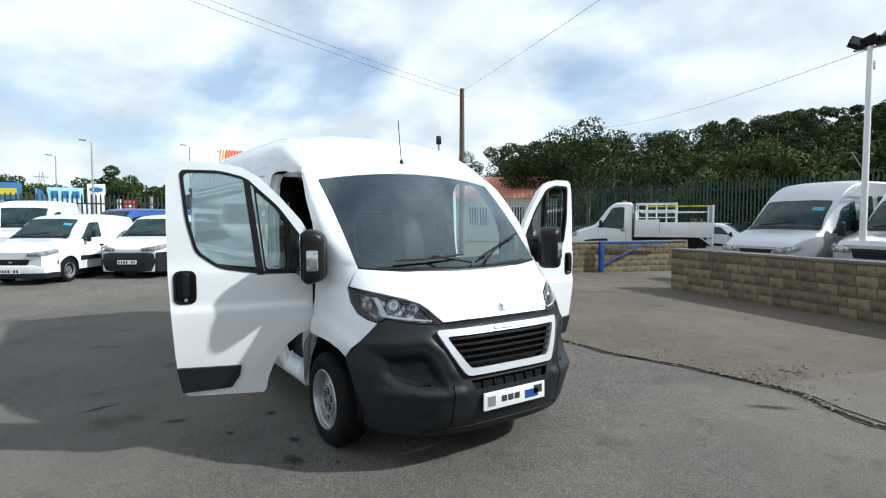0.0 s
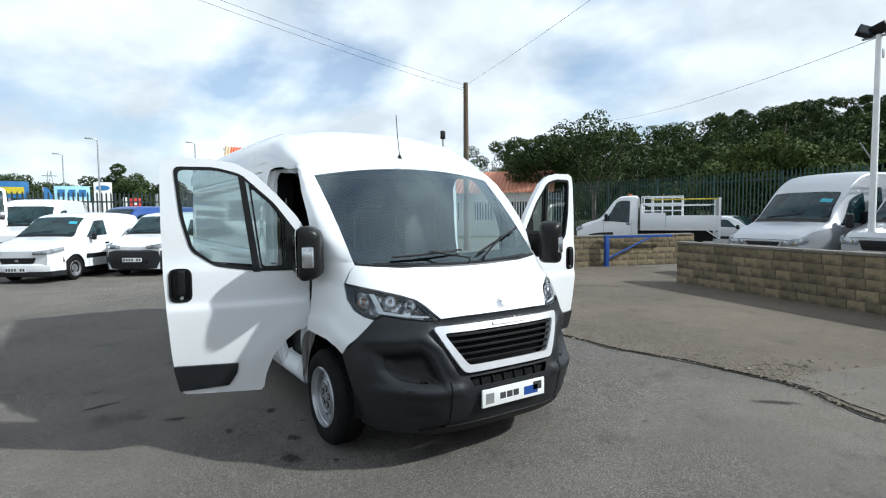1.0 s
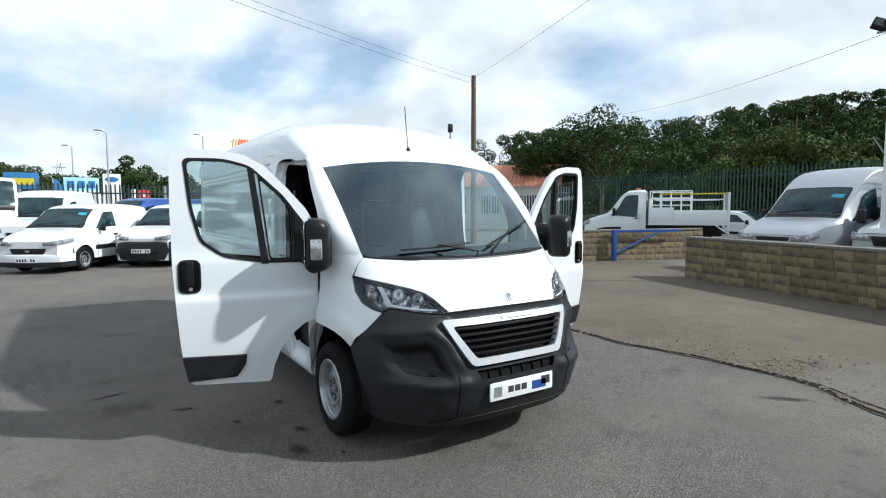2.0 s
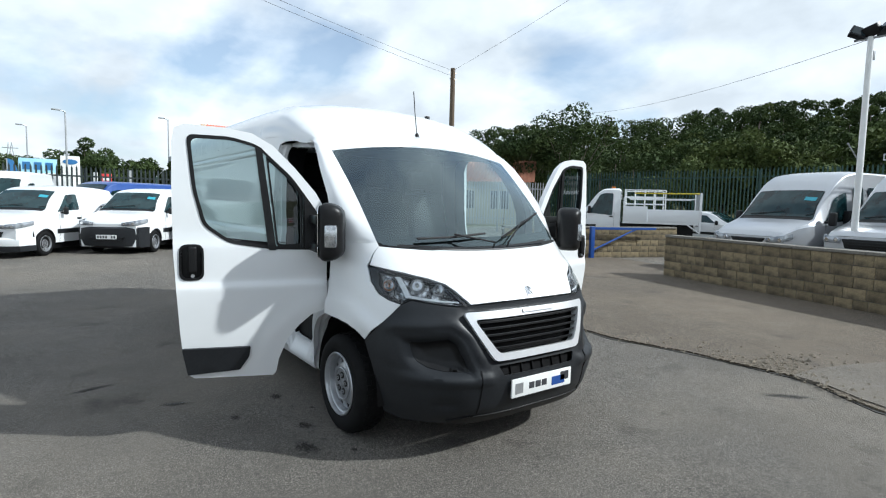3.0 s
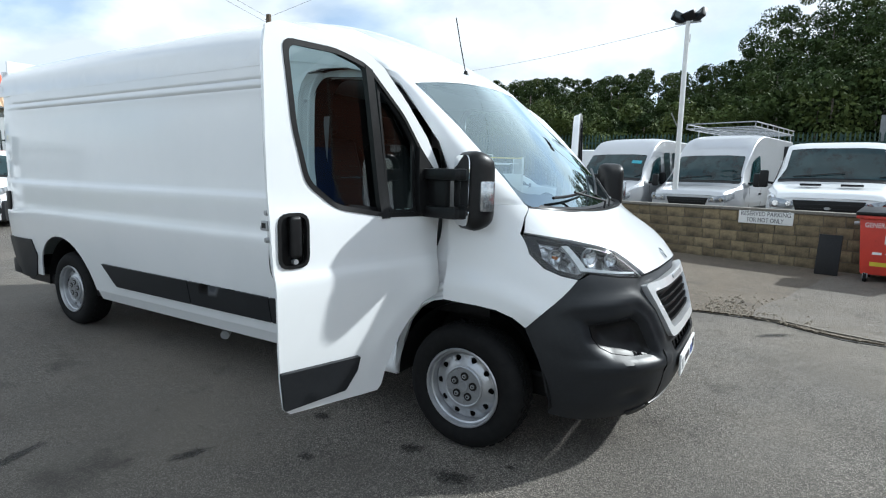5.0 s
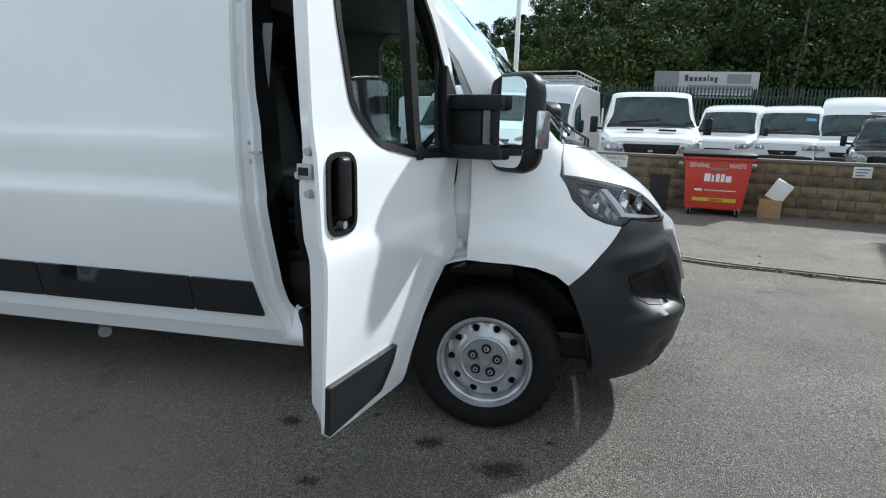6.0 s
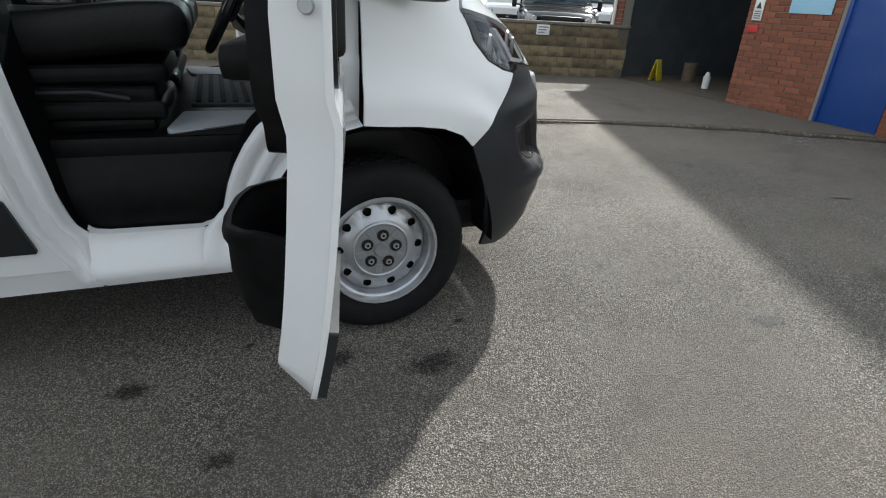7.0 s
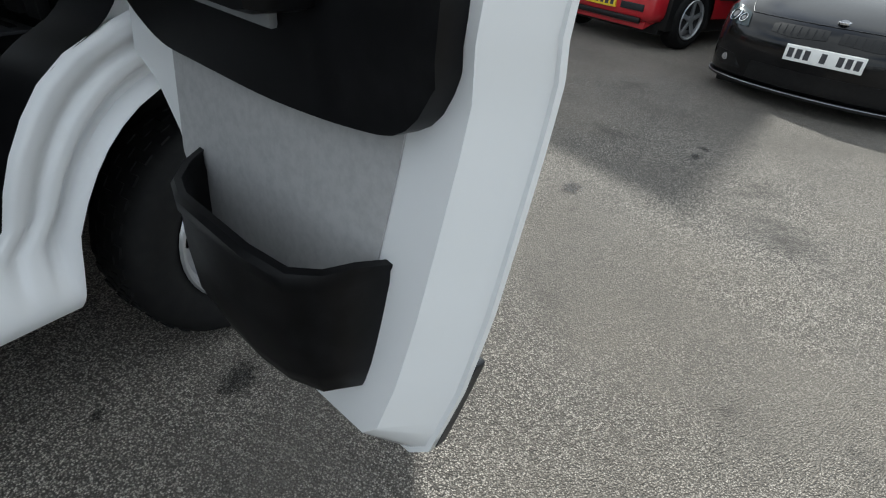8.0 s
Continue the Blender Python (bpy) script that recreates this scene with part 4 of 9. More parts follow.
cowl = panel("cowl", [(-1, 0), (1, 0), (1, 1.05), (-1, 1.05)], cowl_at, M_BLACK, van, step=0.1, thick=0.01, centre=VC, label="black plastic cowl under the windscreen")
for k in range(5):
    t = 0.25 + 0.14 * k
    panel("cowl_louvre", [(-0.75, t), (0.75, t), (0.75, t + 0.05), (-0.75, t + 0.05)], cowl_at, M_BUMPER, cowl, step=0.1, lift=0.014, thick=0.012, centre=VC)
for a, b, c in (((0.425, 0.02, 1.245), (-0.05, -0.6), 0.12), ((0.415, 0.16, 1.25), (0.05, 0.62), 0.10)):
    wiper = thing("wiper", "", "")
    wiper.parent = van
    s0, s1 = (0.06, -0.66) if a[1] < 0.1 else (0.24, 0.93)
    t0, t1 = (0.10, 0.045) if a[1] < 0.1 else (0.06, 0.27)
    pts = [screen_at(s0 + (s1 - s0) * k / 6, t0 + (t1 - t0) * k / 6) + Vector((0.02, 0, 0.025)) for k in range(7)]
    tube("wiper_blade", pts, 0.008, M_BLACK, wiper, 6)
    mid = pts[3]
    tube("wiper_arm", [Vector(a), Vector(a) + Vector((0.0, 0.02, 0.04)), mid + Vector((0.01, 0, 0.018))], 0.007, M_BLACK, wiper, 6)

# windscreen pillars
v_edge = [(-0.082, 0.965, 1.16), (-0.085, 0.965, 1.30), (-0.088, 0.962, 1.46), (-0.15, 0.958, 1.585), (-0.29, 0.95, 1.757), (-0.42, 0.925, 1.895), (-0.53, 0.90, 1.965), (-0.62, 0.905, 1.99)]
for sg in (-1, 1):
    inner = [Vector((0.20, 0.80, 1.285))] + [screen_at(1.0, t) for t in (0.0, 0.16, 0.36, 0.6, 0.82, 0.97)] + [Vector((-0.50, 0.80, 1.985))]
    outer = [Vector(p) for p in v_edge]

    def pillar_at(u, v):
        k = min(max(u, 0), 6.999)
        i = int(k)
        a, b = inner[i].lerp(inner[i + 1], k - i), outer[i].lerp(outer[i + 1], k - i)
        p = a.lerp(b, v) + Vector((0.5, 0.75, 0.25)) * 0.05 * math.sin(math.pi * min(max(v, 0), 1)) * (0.4 + 0.6 * ss(0, 2, u))
        return Vector((p.x, sg * p.y, p.z))

    panel("windscreen_pillar", [(0, 0), (7, 0), (7, 1), (0, 1)], pillar_at, M_WHITE, van, step=0.25, thick=0.012, centre=VC, angle=50)

# roof
v_h = curve_at([(-5.05, 2.45), (-3.5, 2.465), (-2.0, 2.455), (-1.5, 2.425), (-1.25, 2.395), (-1.0, 2.333), (-0.8, 2.242), (-0.55, 2.090), (-0.42, 2.03), (-0.30, 1.985)])
v_e = curve_at([(-5.05, 2.10), (-1.2, 2.10), (-0.95, 2.07), (-0.75, 2.035), (-0.55, 1.985), (-0.42, 1.93), (-0.30, 1.88)])
v_ye = curve_at([(-5.05, 0.965), (-1.2, 0.965), (-0.8, 0.945), (-0.62, 0.908), (-0.53, 0.882), (-0.42, 0.842), (-0.30, 0.80)])
v_n = curve_at([(-5.05, 2.5), (-1.3, 2.5), (-0.8, 2.9), (-0.30, 3.8)])


def screen_top(y):
    """The windscreen's upper edge: x and z over y."""
    q = min(abs(y) / 0.815, 1.06) ** 2
    return -0.335 - 0.075 * q, 1.987 - 0.07 * q


def roof_at(x, s):
    a = min(abs(s), 1.0) * math.pi / 2
    y = v_ye(x) * math.sin(a) ** (2 / v_n(x))
    z = v_e(x) + (v_h(x) - v_e(x)) * max(math.cos(a), 0.0) ** (2 / 2.7)
    # shallow ridge down each shoulder and long pressed ribs
    z += 0.014 * math.exp(-((y - 0.70 - 0.06 * ss(-0.6, -1.2, x)) / 0.03) ** 2) * (1 - ss(-0.7, -0.5, x)) * ss(-1.9, -1.2, x)
    z += 0.006 * math.cos(y * 34) * ss(-1.5, -1.9, x) * (1 if y < 0.6 else 0) if x < -1.5 else 0
    xe, ze = screen_top(y)
    k = 1 - ss(0.0, 0.22, xe - x)
    # the rolled lower edge laps over the body side
    z -= 0.045 * ss(0.955, 1.0, abs(s)) * (1 - k)
    y += 0.006 * ss(0.9, 0.96, abs(s)) * (1 - k)
    z += (ze - 0.78 * (x - xe) - z) * k
    return Vector((x, y if s > 0 else -y, z))


front_edge = []
for k in range(-12, 13):
    s, x = k / 12, -0.36
    for _ in range(6):
        x = screen_top(roof_at(x, s).y)[0] + 0.012
    front_edge.append((x, s))
roof = panel("roof", [(-5.05, 1), (-5.05, -1)] + front_edge, roof_at, M_WHITE, van, step=0.09, thick=0.015, centre=VC, angle=50,
             xs=[-5 + 0.25 * k for k in range(14)] + [-1.5 + 0.06 * k for k in range(20)], ys=[-0.96 + 0.06 * k for k in range(33)])
aerial = tube("aerial", [(-0.548, 0.01, 2.085), (-0.60, 0.02, 2.28), (-0.65, 0.035, 2.475)], 0.004, M_BLACK, van, 6)
bm = bmesh.new()
add_tube(bm, (-0.545, 0.01, 2.08), (-0.553, 0.01, 2.115), 0.02, 0.012)
part("aerial_base", bm, M_BLACK, aerial, "", True)

# door outline in (distance from the hinge, height)
DOOR = [(0.0, 0.822), (0.0, 1.16), (-0.004, 1.46), (0.075, 1.598), (0.21, 1.755), (0.345, 1.89), (0.47, 1.96), (0.63, 1.985), (0.86, 1.99), (0.915, 1.965), (0.93, 1.88), (0.935, 1.56), (0.93, 1.2), (0.915, 0.95), (0.90, 0.70), (0.885, 0.56), (0.86, 0.435), (0.825, 0.405), (0.345, 0.375), (0.325, 0.40), (0.31, 0.49), (0.26, 0.62), (0.185, 0.715), (0.10, 0.785)]
WIN = rounded([(0.845, 1.925), (0.60, 1.925), (0.44, 1.885), (0.23, 1.69), (0.07, 1.47), (0.055, 1.225), (0.36, 1.232), (0.62, 1.275), (0.76, 1.38), (0.815, 1.60)], 0.045)
HX = -0.085


def narrow(x, z):
    """How far the body draws in under the front of the roof."""
    return max(0.0, v_side(z) - v_ye(x) - 0.002) * ss(1.80, 2.0, z) if x > -1.3 else 0.0


def side_at(x, z, sg):
    f = (1 - ss(-1.35, -1.18, x)) * ss(-4.9, -4.7, x)
    w = v_side(z) - narrow(x, z)
    w -= 0.010 * f * ss(1.262, 1.285, z) * (1 - ss(1.90, 1.935, z))
    w -= 0.007 * f * (math.exp(-((z - 1.975) / 0.010) ** 2) + math.exp(-((z - 1.925) / 0.008) ** 2))
    w += 0.006 * f * math.exp(-((z - 1.02) / 0.02) ** 2)
    w -= 0.03 * ss(-4.85, -5.06, x) if x < -4.85 else 0
    return Vector((x, sg * w, z))


e_x = curve_at([(0.30, -0.95), (0.385, -0.955), (0.44, -0.98), (0.52, -1.02), (0.70, -1.055), (1.02, -1.09), (1.29, -1.102), (1.53, -1.106), (1.85, -1.10), (1.93, -1.085), (1.99, -1.04)])
j_x = curve_at([(0.30, -0.90), (0.47, -0.91), (0.52, -0.945), (0.70, -0.972), (1.03, -1.008), (1.27, -1.025), (1.53, -1.048), (1.85, -1.05), (1.99, -0.99)])


ARCH_OUT = [(-0.435, 0.30), (-0.425, 0.38), (-0.41, 0.49), (-0.385, 0.56), (-0.355, 0.62), (-0.325, 0.665), (-0.29, 0.703), (-0.25, 0.735), (-0.20, 0.762), (-0.14, 0.785), (-0.08, 0.80)]
ARCH_IN = [(-0.60, 0.30), (-0.60, 0.38), (-0.585, 0.455), (-0.52, 0.53), (-0.50, 0.61), (-0.475, 0.675), (-0.44, 0.74), (-0.40, 0.795), (-0.345, 0.842), (-0.25, 0.89), (-0.14, 0.93)]
arch_step = curve_at([(0.0, 0.018), (0.06, 0.022), (0.12, 0.062), (0.25, 0.066), (0.36, 0.046), (0.5, 0.05), (0.6, 0.068), (0.78, 0.054), (0.92, 0.056), (1.0, 0.074)])


def arch_frame_at(u, v, sg):
    """The pressed white frame over the wheel arch: u runs along it, v from the arch to the opening."""
    k = min(int(u), len(ARCH_OUT) - 2)
    a, b = Vector(ARCH_OUT[k]).lerp(Vector(ARCH_OUT[k + 1]), u - k), Vector(ARCH_IN[k]).lerp(Vector(ARCH_IN[k + 1]), u - k)
    x, z = a.lerp(b, v)
    return Vector((x, sg * (v_side(z) - 0.004 - arch_step(v) * ss(0.32, 0.5, z) - 0.02 * (1 - ss(0.28, 0.34, z))), z))


def jamb_depth(x, z):
    """How far the painted opening is sunk behind the outer skin."""
    r = ss(0.0, 1.0, (x - e_x(z)) / max(j_x(z) - e_x(z), 0.01)) if x < -0.8 else 1.0
    if x > -0.55 and z < 0.95:
        return 0.02 + 0.066 * ss(0.33, 0.47, z) + 0.02 * (1 - ss(0.28, 0.34, z))
    return (0.004 if -0.90 < x < -0.58 else 0.016) + 0.066 * r * ss(0.33, 0.47, z) + 0.02 * (1 - ss(0.28, 0.34, z))


jamb_step = curve_at([(0.0, 0.0), (0.1, 0.004), (0.3, 0.034), (0.42, 0.046), (0.55, 0.048), (0.66, 0.038), (0.78, 0.044), (0.9, 0.062), (1.0, 0.073)])


def jamb_at(z, v, sg):
    """The pressed rear jamb of the door opening: v runs from the outer skin to the seal."""
    a, b = e_x(z) - 0.002, j_x(z) + 0.006
    return Vector((a + (b - a) * v, sg * (v_side(z) - narrow(a, z) - 0.003 - jamb_step(v) * ss(0.31, 0.46, z) - 0.02 * (1 - ss(0.28, 0.34, z))), z))


arch_r = [(-4.035 + 0.47 * math.cos(radians(a)), 0.335 + 0.475 * math.sin(radians(a))) for a in range(6, 176, 10)]
for sg, tag in ((-1, "right"), (1, "left")):
    # the cargo side with its wheel arch
    outline = [(-5.04, 0.42), (-5.045, 2.10), (-1.2, 2.10), (-0.95, 2.07), (-0.75, 2.035), (-0.60, 2.0)] + [(-0.715, 1.992), (-0.945, 2.0), (-1.04, 1.985)] + [(e_x(z), z) for z in (1.93, 1.85, 1.7, 1.53, 1.4, 1.29, 1.15, 1.02, 0.9, 0.80, 0.70, 0.6, 0.52, 0.44, 0.385)] + [(-3.56, 0.385)] + arch_r + [(-4.52, 0.40)]
    panel("side_panel", outline, lambda x, z: side_at(x, z, sg), M_WHITE, van, step=0.12, thick=0.012, centre_fn=lambda p: (p.x, 0, p.z - 0.01), angle=30,
          xs=[-5 + 0.2 * k for k in range(18)] + [-1.4, -1.35, -1.3, -1.25, -1.2, -1.15], ys=[0.45, 0.55, 0.68, 0.8, 0.92, 0.97, 0.99, 1.01, 1.025, 1.04, 1.1, 1.18, 1.25, 1.262, 1.275, 1.29, 1.31, 1.4, 1.55, 1.7, 1.82, 1.9, 1.912, 1.922, 1.93, 1.94, 1.955, 1.967, 1.977, 1.987, 2.0, 2.04])
    # rubbing strips
    for o in ([(-3.36, 0.64), (-3.20, 0.462), (-2.22, 0.462), (-2.22, 0.635)], [(-2.21, 0.635), (-2.21, 0.462), (-1.38, 0.462), (-1.38, 0.63)], [(-1.37, 0.63), (-1.37, 0.462), (-1.02, 0.462), (-1.06, 0.628)]):
        panel("rubbing_strip", rounded(o, 0.008), lambda x, z: side_at(x, z, sg), M_BUMPER, van, step=0.1, lift=0.014, thick=0.012, centre_fn=lambda p: (p.x, 0, p.z), label="dark grey side rubbing strip")
    panel("corner_bumper", [(-4.62, 0.40), (-4.50, 0.60), (-4.56, 0.745), (-5.06, 0.745), (-5.06, 0.36), (-4.7, 0.36)], lambda x, z: side_at(x, z, sg), M_BUMPER, van, step=0.08, lift=0.012, thick=0.012, centre_fn=lambda p: (p.x, 0, p.z))
    # sill
    panel("sill", [(-3.56, 0.30), (-0.95, 0.30), (-0.955, 0.40), (-3.56, 0.40)], lambda x, z: (x, sg * (v_side(z) - 0.004 - 0.02 * (1 - ss(0.28, 0.34, z))), z), M_WHITE, van, step=0.15, thick=0.03, centre_fn=lambda p: (p.x, 0, p.z))
    # painted frame round the door opening, sunk behind the door
    inner_loop = rounded([(-0.15, 1.10), (-0.125, 1.45), (-0.19, 1.605), (-0.33, 1.775), (-0.51, 1.93), (-0.98, 1.965), (-1.05, 1.88), (-1.045, 1.53), (-1.022, 1.27), (-1.006, 1.03), (-0.97, 0.68), (-0.925, 0.47), (-0.53, 0.465), (-0.482, 0.65), (-0.418, 0.77), (-0.355, 0.835), (-0.25, 0.89)], [0.05, 0.02, 0.02, 0.02, 0.1, 0.06, 0.05, 0.02, 0.02, 0.02, 0.02, 0.07, 0.06, 0.06, 0.06, 0.06, 0.06])
    ring = [(-0.435, 0.30), (-0.41, 0.49), (-0.355, 0.62), (-0.29, 0.70), (-0.20, 0.762), (-0.14, 0.785), (-0.08, 0.80), (-0.078, 1.46)] + [(HX - u + 0.012, z + 0.012) for u, z in DOOR[3:8]] + [(-0.945, 1.998), (-1.035, 1.983)] + [(e_x(z) + 0.003, z) for z in (1.93, 1.85, 1.7, 1.53, 1.4, 1.29, 1.15, 1.02, 0.9, 0.80, 0.70, 0.6, 0.52, 0.44, 0.385, 0.30)]
    panel("door_frame", ring, lambda x, z: (x, sg * (v_side(z) - narrow(x, z) - jamb_depth(x, z)), z), M_WHITE_IN, van, [inner_loop], 0.022, 0.03, 0, centre_fn=lambda p: (p.x, 0, p.z), label="white painted door opening frame",
          xs=[-1.09, -1.08, -1.07, -1.06, -1.05, -1.04, -1.03, -1.02, -1.01, -1.0, -0.99, -0.98, -0.96] + [-0.94 + 0.04 * k for k in range(9)] + [-0.55, -0.5, -0.45, -0.4], ys=[0.33, 0.345, 0.36, 0.38, 0.40, 0.42, 0.44, 0.455] + [0.5, 0.6, 0.7, 0.8, 0.9] + [1.0 + 0.05 * k for k in range(20)])
    vs = [tuple(arch_frame_at(u / 4, v / 24, sg)) for u in range(41) for v in range(25)]
    link_mesh("arch_frame", vs, [(25 * a + b, 25 * a + b + 1, 25 * a + b + 26, 25 * a + b + 25) for a in range(40) for b in range(24)], M_WHITE_IN, van, angle=60)
    vs = [tuple(jamb_at(0.30 + 1.68 * u / 84, v / 20, sg)) for u in range(85) for v in range(21)]
    link_mesh("door_jamb", vs, [(21 * a + b, 21 * a + b + 1, 21 * a + b + 22, 21 * a + b + 21) for a in range(84) for b in range(20)], M_WHITE_IN, van, angle=60)
    loop = stepped(inner_loop, 0.06)
    n = len(loop)
    vs = [(x, sg * (v_side(z) - 0.074), z) for x, z in loop] + [(x + (0.02 if x < -0.6 else -0.02), sg * (v_side(z) - 0.21), z) for x, z in loop]
    fs = [(i, (i + 1) % n, n + (i + 1) % n, n + i) for i in range(n)]
    link_mesh("door_seal", vs, fs, M_TRIM, van, "black rubber door seal and reveal")
    # black plastic lining under the seat, down to the sill
    kick = [(-1.03, 0.42), (-0.46, 0.42), (-0.44, 0.64), (-0.38, 0.745), (-0.34, 0.78), (-0.40, 0.785), (-0.50, 0.77), (-0.65, 0.752), (-0.9, 0.72), (-1.05, 0.73)]
    panel("kick_panel", kick, lambda x, z: (x, sg * (0.845 - 0.03 * ss(0.62, 0.76, z) + 0.012 * math.exp(-((z - 0.56) / 0.05) ** 2)), z), M_TRIM, van, step=0.05, thick=0.02, centre_fn=lambda p: (p.x, 0, p.z), label="black plastic lining under the seat")
    striker = tube("striker", [(-1.055, sg * 0.955, 1.205), (-1.03, sg * 0.985, 1.205), (-1.0, sg * 0.985, 1.205), (-1.02, sg * 0.93, 1.205)], 0.006, M_STEEL, van, 6)
    for z in (1.165, 1.245):
        box("striker_screw", (-1.065, sg * 0.955 - 0.006, z - 0.009), (-1.048, sg * 0.955 + 0.006, z + 0.009), M_STEEL, striker, 0.003)
    # wheel well liners
    for x0 in (0.02, -4.035):
        bm = bmesh.new()
        r0 = 0.475 if x0 < -1 else 0.455
        k = 24
        rows = []
        for q in (sg * 0.90, sg * 0.5):
            rows.append([bm.verts.new((x0 + r0 * math.cos(math.pi * j / k) * (1.0 if x0 < -1 else 0.97), q, 0.30 + r0 * 1.02 * math.sin(math.pi * j / k) + 0.01)) for j in range(k + 1)])
        for j in range(k):
            bm.faces.new((rows[0][j], rows[0][j + 1], rows[1][j + 1], rows[1][j]))
        bm.faces.new(rows[1])
        part("wheel_arch_liner", bm, M_BLACK, van, "", True)
box("underbody", (-5.0, -0.88, 0.30), (-0.5, 0.88, 0.40), M_BLACK, van, 0.02)
box("rear_wall", (-5.06, -0.90, 0.45), (-5.03, 0.90, 2.40), M_WHITE, van, 0.01)
for sg in (-1, 1):
    rd = box("rear_door", (-5.10, 0.01 if sg > 0 else -0.93, 0.50), (-5.06, 0.93 if sg > 0 else -0.01, 2.30), M_WHITE, van, 0.02)
    box("rear_handle", (-5.0, sg * 0.99 - 0.02, 1.0), (-4.92, sg * 0.99 + 0.02, 1.18), M_BLACK, rd, 0.015)
box("rear_bumper", (-5.16, -0.94, 0.36), (-4.98, 0.94, 0.52), M_BUMPER, van, 0.03)
# underside pieces seen below the sill
tube("exhaust", [(-3.1, -0.62, 0.28), (-2.2, -0.62, 0.28), (-2.0, -0.86, 0.24)], 0.032, M_STEEL, van, 10)
bm = bmesh.new()
add_box(bm, (-0.2, -0.7, 0.28), (0.6, 0.7, 0.42), 0.03)
part("engine_tray", bm, M_BLACK, van)


def wheel(parent, m, r=0.33, width=0.215, rim_r=0.203, holes=10, bolts=5, name="wheel", rim_mat=None, spokes=0):
    """A tyre and rim; its outer face looks along local -y."""
    w = new(name)
    w.parent = parent
    w.matrix_basis = m
    prof = [(rim_r - 0.006, 0.02), (rim_r + 0.012, 0.008), (rim_r + 0.035, 0.0), (r - 0.055, -0.004), (r - 0.025, 0.006), (r - 0.006, 0.03), (r, 0.055), (r, width - 0.055), (r - 0.01, width - 0.02), (r - 0.06, width), (rim_r, width - 0.02)]
    k = 40

    def spun(profile, seg=k):
        vs, fs = [], []
        for j in range(seg):
            a = 2 * math.pi * j / seg
            vs += [(q * math.cos(a), d, q * math.sin(a)) for q, d in profile]
        n = len(profile)
        for j in range(seg):
            for i in range(n - 1):
                fs.append((j * n + i, j * n + i + 1, ((j + 1) % seg) * n + i + 1, ((j + 1) % seg) * n + i))
        return vs, fs

    vs, fs = spun(prof)
    tyre = link_mesh("tyre", vs, fs, M_RUBBER, w, "black road tyre")
    bm = bmesh.new()
    for i in range(4):
        for j in range(36):
            a = 2 * math.pi * (j + 0.5 * (i % 2)) / 36
            y = 0.06 + i * (width - 0.12) / 3
            add_box(bm, (-0.014, y - 0.013, r - 0.004), (0.014, y + 0.013, r + 0.003), 0, Euler((0, a, 0)).to_matrix().to_4x4())
    part("tread", bm, M_RUBBER, tyre)
    rm = rim_mat or M_RIM
    vs, fs = spun([(rim_r + 0.004, 0.012), (rim_r + 0.009, 0.004), (rim_r + 0.004, -0.003), (rim_r - 0.004, -0.002), (rim_r - 0.008, 0.008), (rim_r - 0.010, 0.022), (rim_r - 0.018, 0.026), (rim_r - 0.021, 0.04), (rim_r - 0.022, 0.085), (rim_r - 0.022, width - 0.04)])
    rim = link_mesh("rim", vs, fs, rm, w)
    if spokes:
        for j in range(spokes):
            a = 2 * math.pi * j / spokes
            bm = bmesh.new()
            add_box(bm, (-0.022, 0.01, 0.03), (0.022, 0.035, rim_r - 0.01), 0.008)
            s = part("spoke", bm, rm, rim, "", True)
            s.matrix_basis = Euler((0, a, 0)).to_matrix().to_4x4()
        bm = bmesh.new()
        add_tube(bm, (0, 0.008, 0), (0, 0.05, 0), 0.05, n=20)
        part("hub", bm, rm, rim, "", True)
        bm = bmesh.new()
        add_tube(bm, (0, 0.07, 0), (0, 0.08, 0), rim_r - 0.02, n=28)
        part("brake_disc", bm, M_STEEL, rim)
        return w
    # pressed disc with holes
    ring_r = rim_r * 0.745
    face = [(rim_r * 1.0 * math.cos(2 * math.pi * j / 48) * 0.93, rim_r * 0.93 * math.sin(2 * math.pi * j / 48)) for j in range(48)]
    hs = [[(ring_r * math.cos(2 * math.pi * h / holes) + 0.0165 * math.cos(2 * math.pi * q / 10), ring_r * math.sin(2 * math.pi * h / holes) + 0.0165 * math.sin(2 * math.pi * q / 10)) for q in range(10)] for h in range(holes)]

    def disc_at(u, v):
        q = math.hypot(u, v) / rim_r
        d = 0.060 - 0.008 * math.exp(-((q - 0.80) / 0.06) ** 2) - 0.024 * ss(0.76, 0.585, q) + 0.012 * math.exp(-((q - 0.545) / 0.016) ** 2) + 0.016 * ss(0.86, 0.93, q)
        return (u, d, v)

    panel("wheel_disc", face, disc_at, rm, rim, hs, step=0.024, thick=0.004, centre=(0, 1, 0))
    bm = bmesh.new()
    add_tube(bm, (0, 0.030, 0), (0, 0.046, 0), rim_r * 0.50, rim_r * 0.54, n=40)
    hub = part("hub_cap", bm, M_HUB, rim, "grey ribbed hub cover", True)
    vs, fs = spun([(rim_r * 0.53, 0.040), (rim_r * 0.535, 0.027), (rim_r * 0.51, 0.0245), (rim_r * 0.49, 0.0265), (rim_r * 0.485, 0.0305)])
    link_mesh("hub_ring", vs, fs, M_RIM, hub)
    for j in range(bolts):
        a = 2 * math.pi * (j + 0.5) / bolts + 0.2
        bm = bmesh.new()
        add_box(bm, (rim_r * 0.30, 0.0272, -0.013), (rim_r * 0.475, 0.034, 0.013), 0.002)
        part("hub_rib", bm, M_HUB, hub).matrix_basis = Euler((0, -a, 0)).to_matrix().to_4x4()
    bm = bmesh.new()
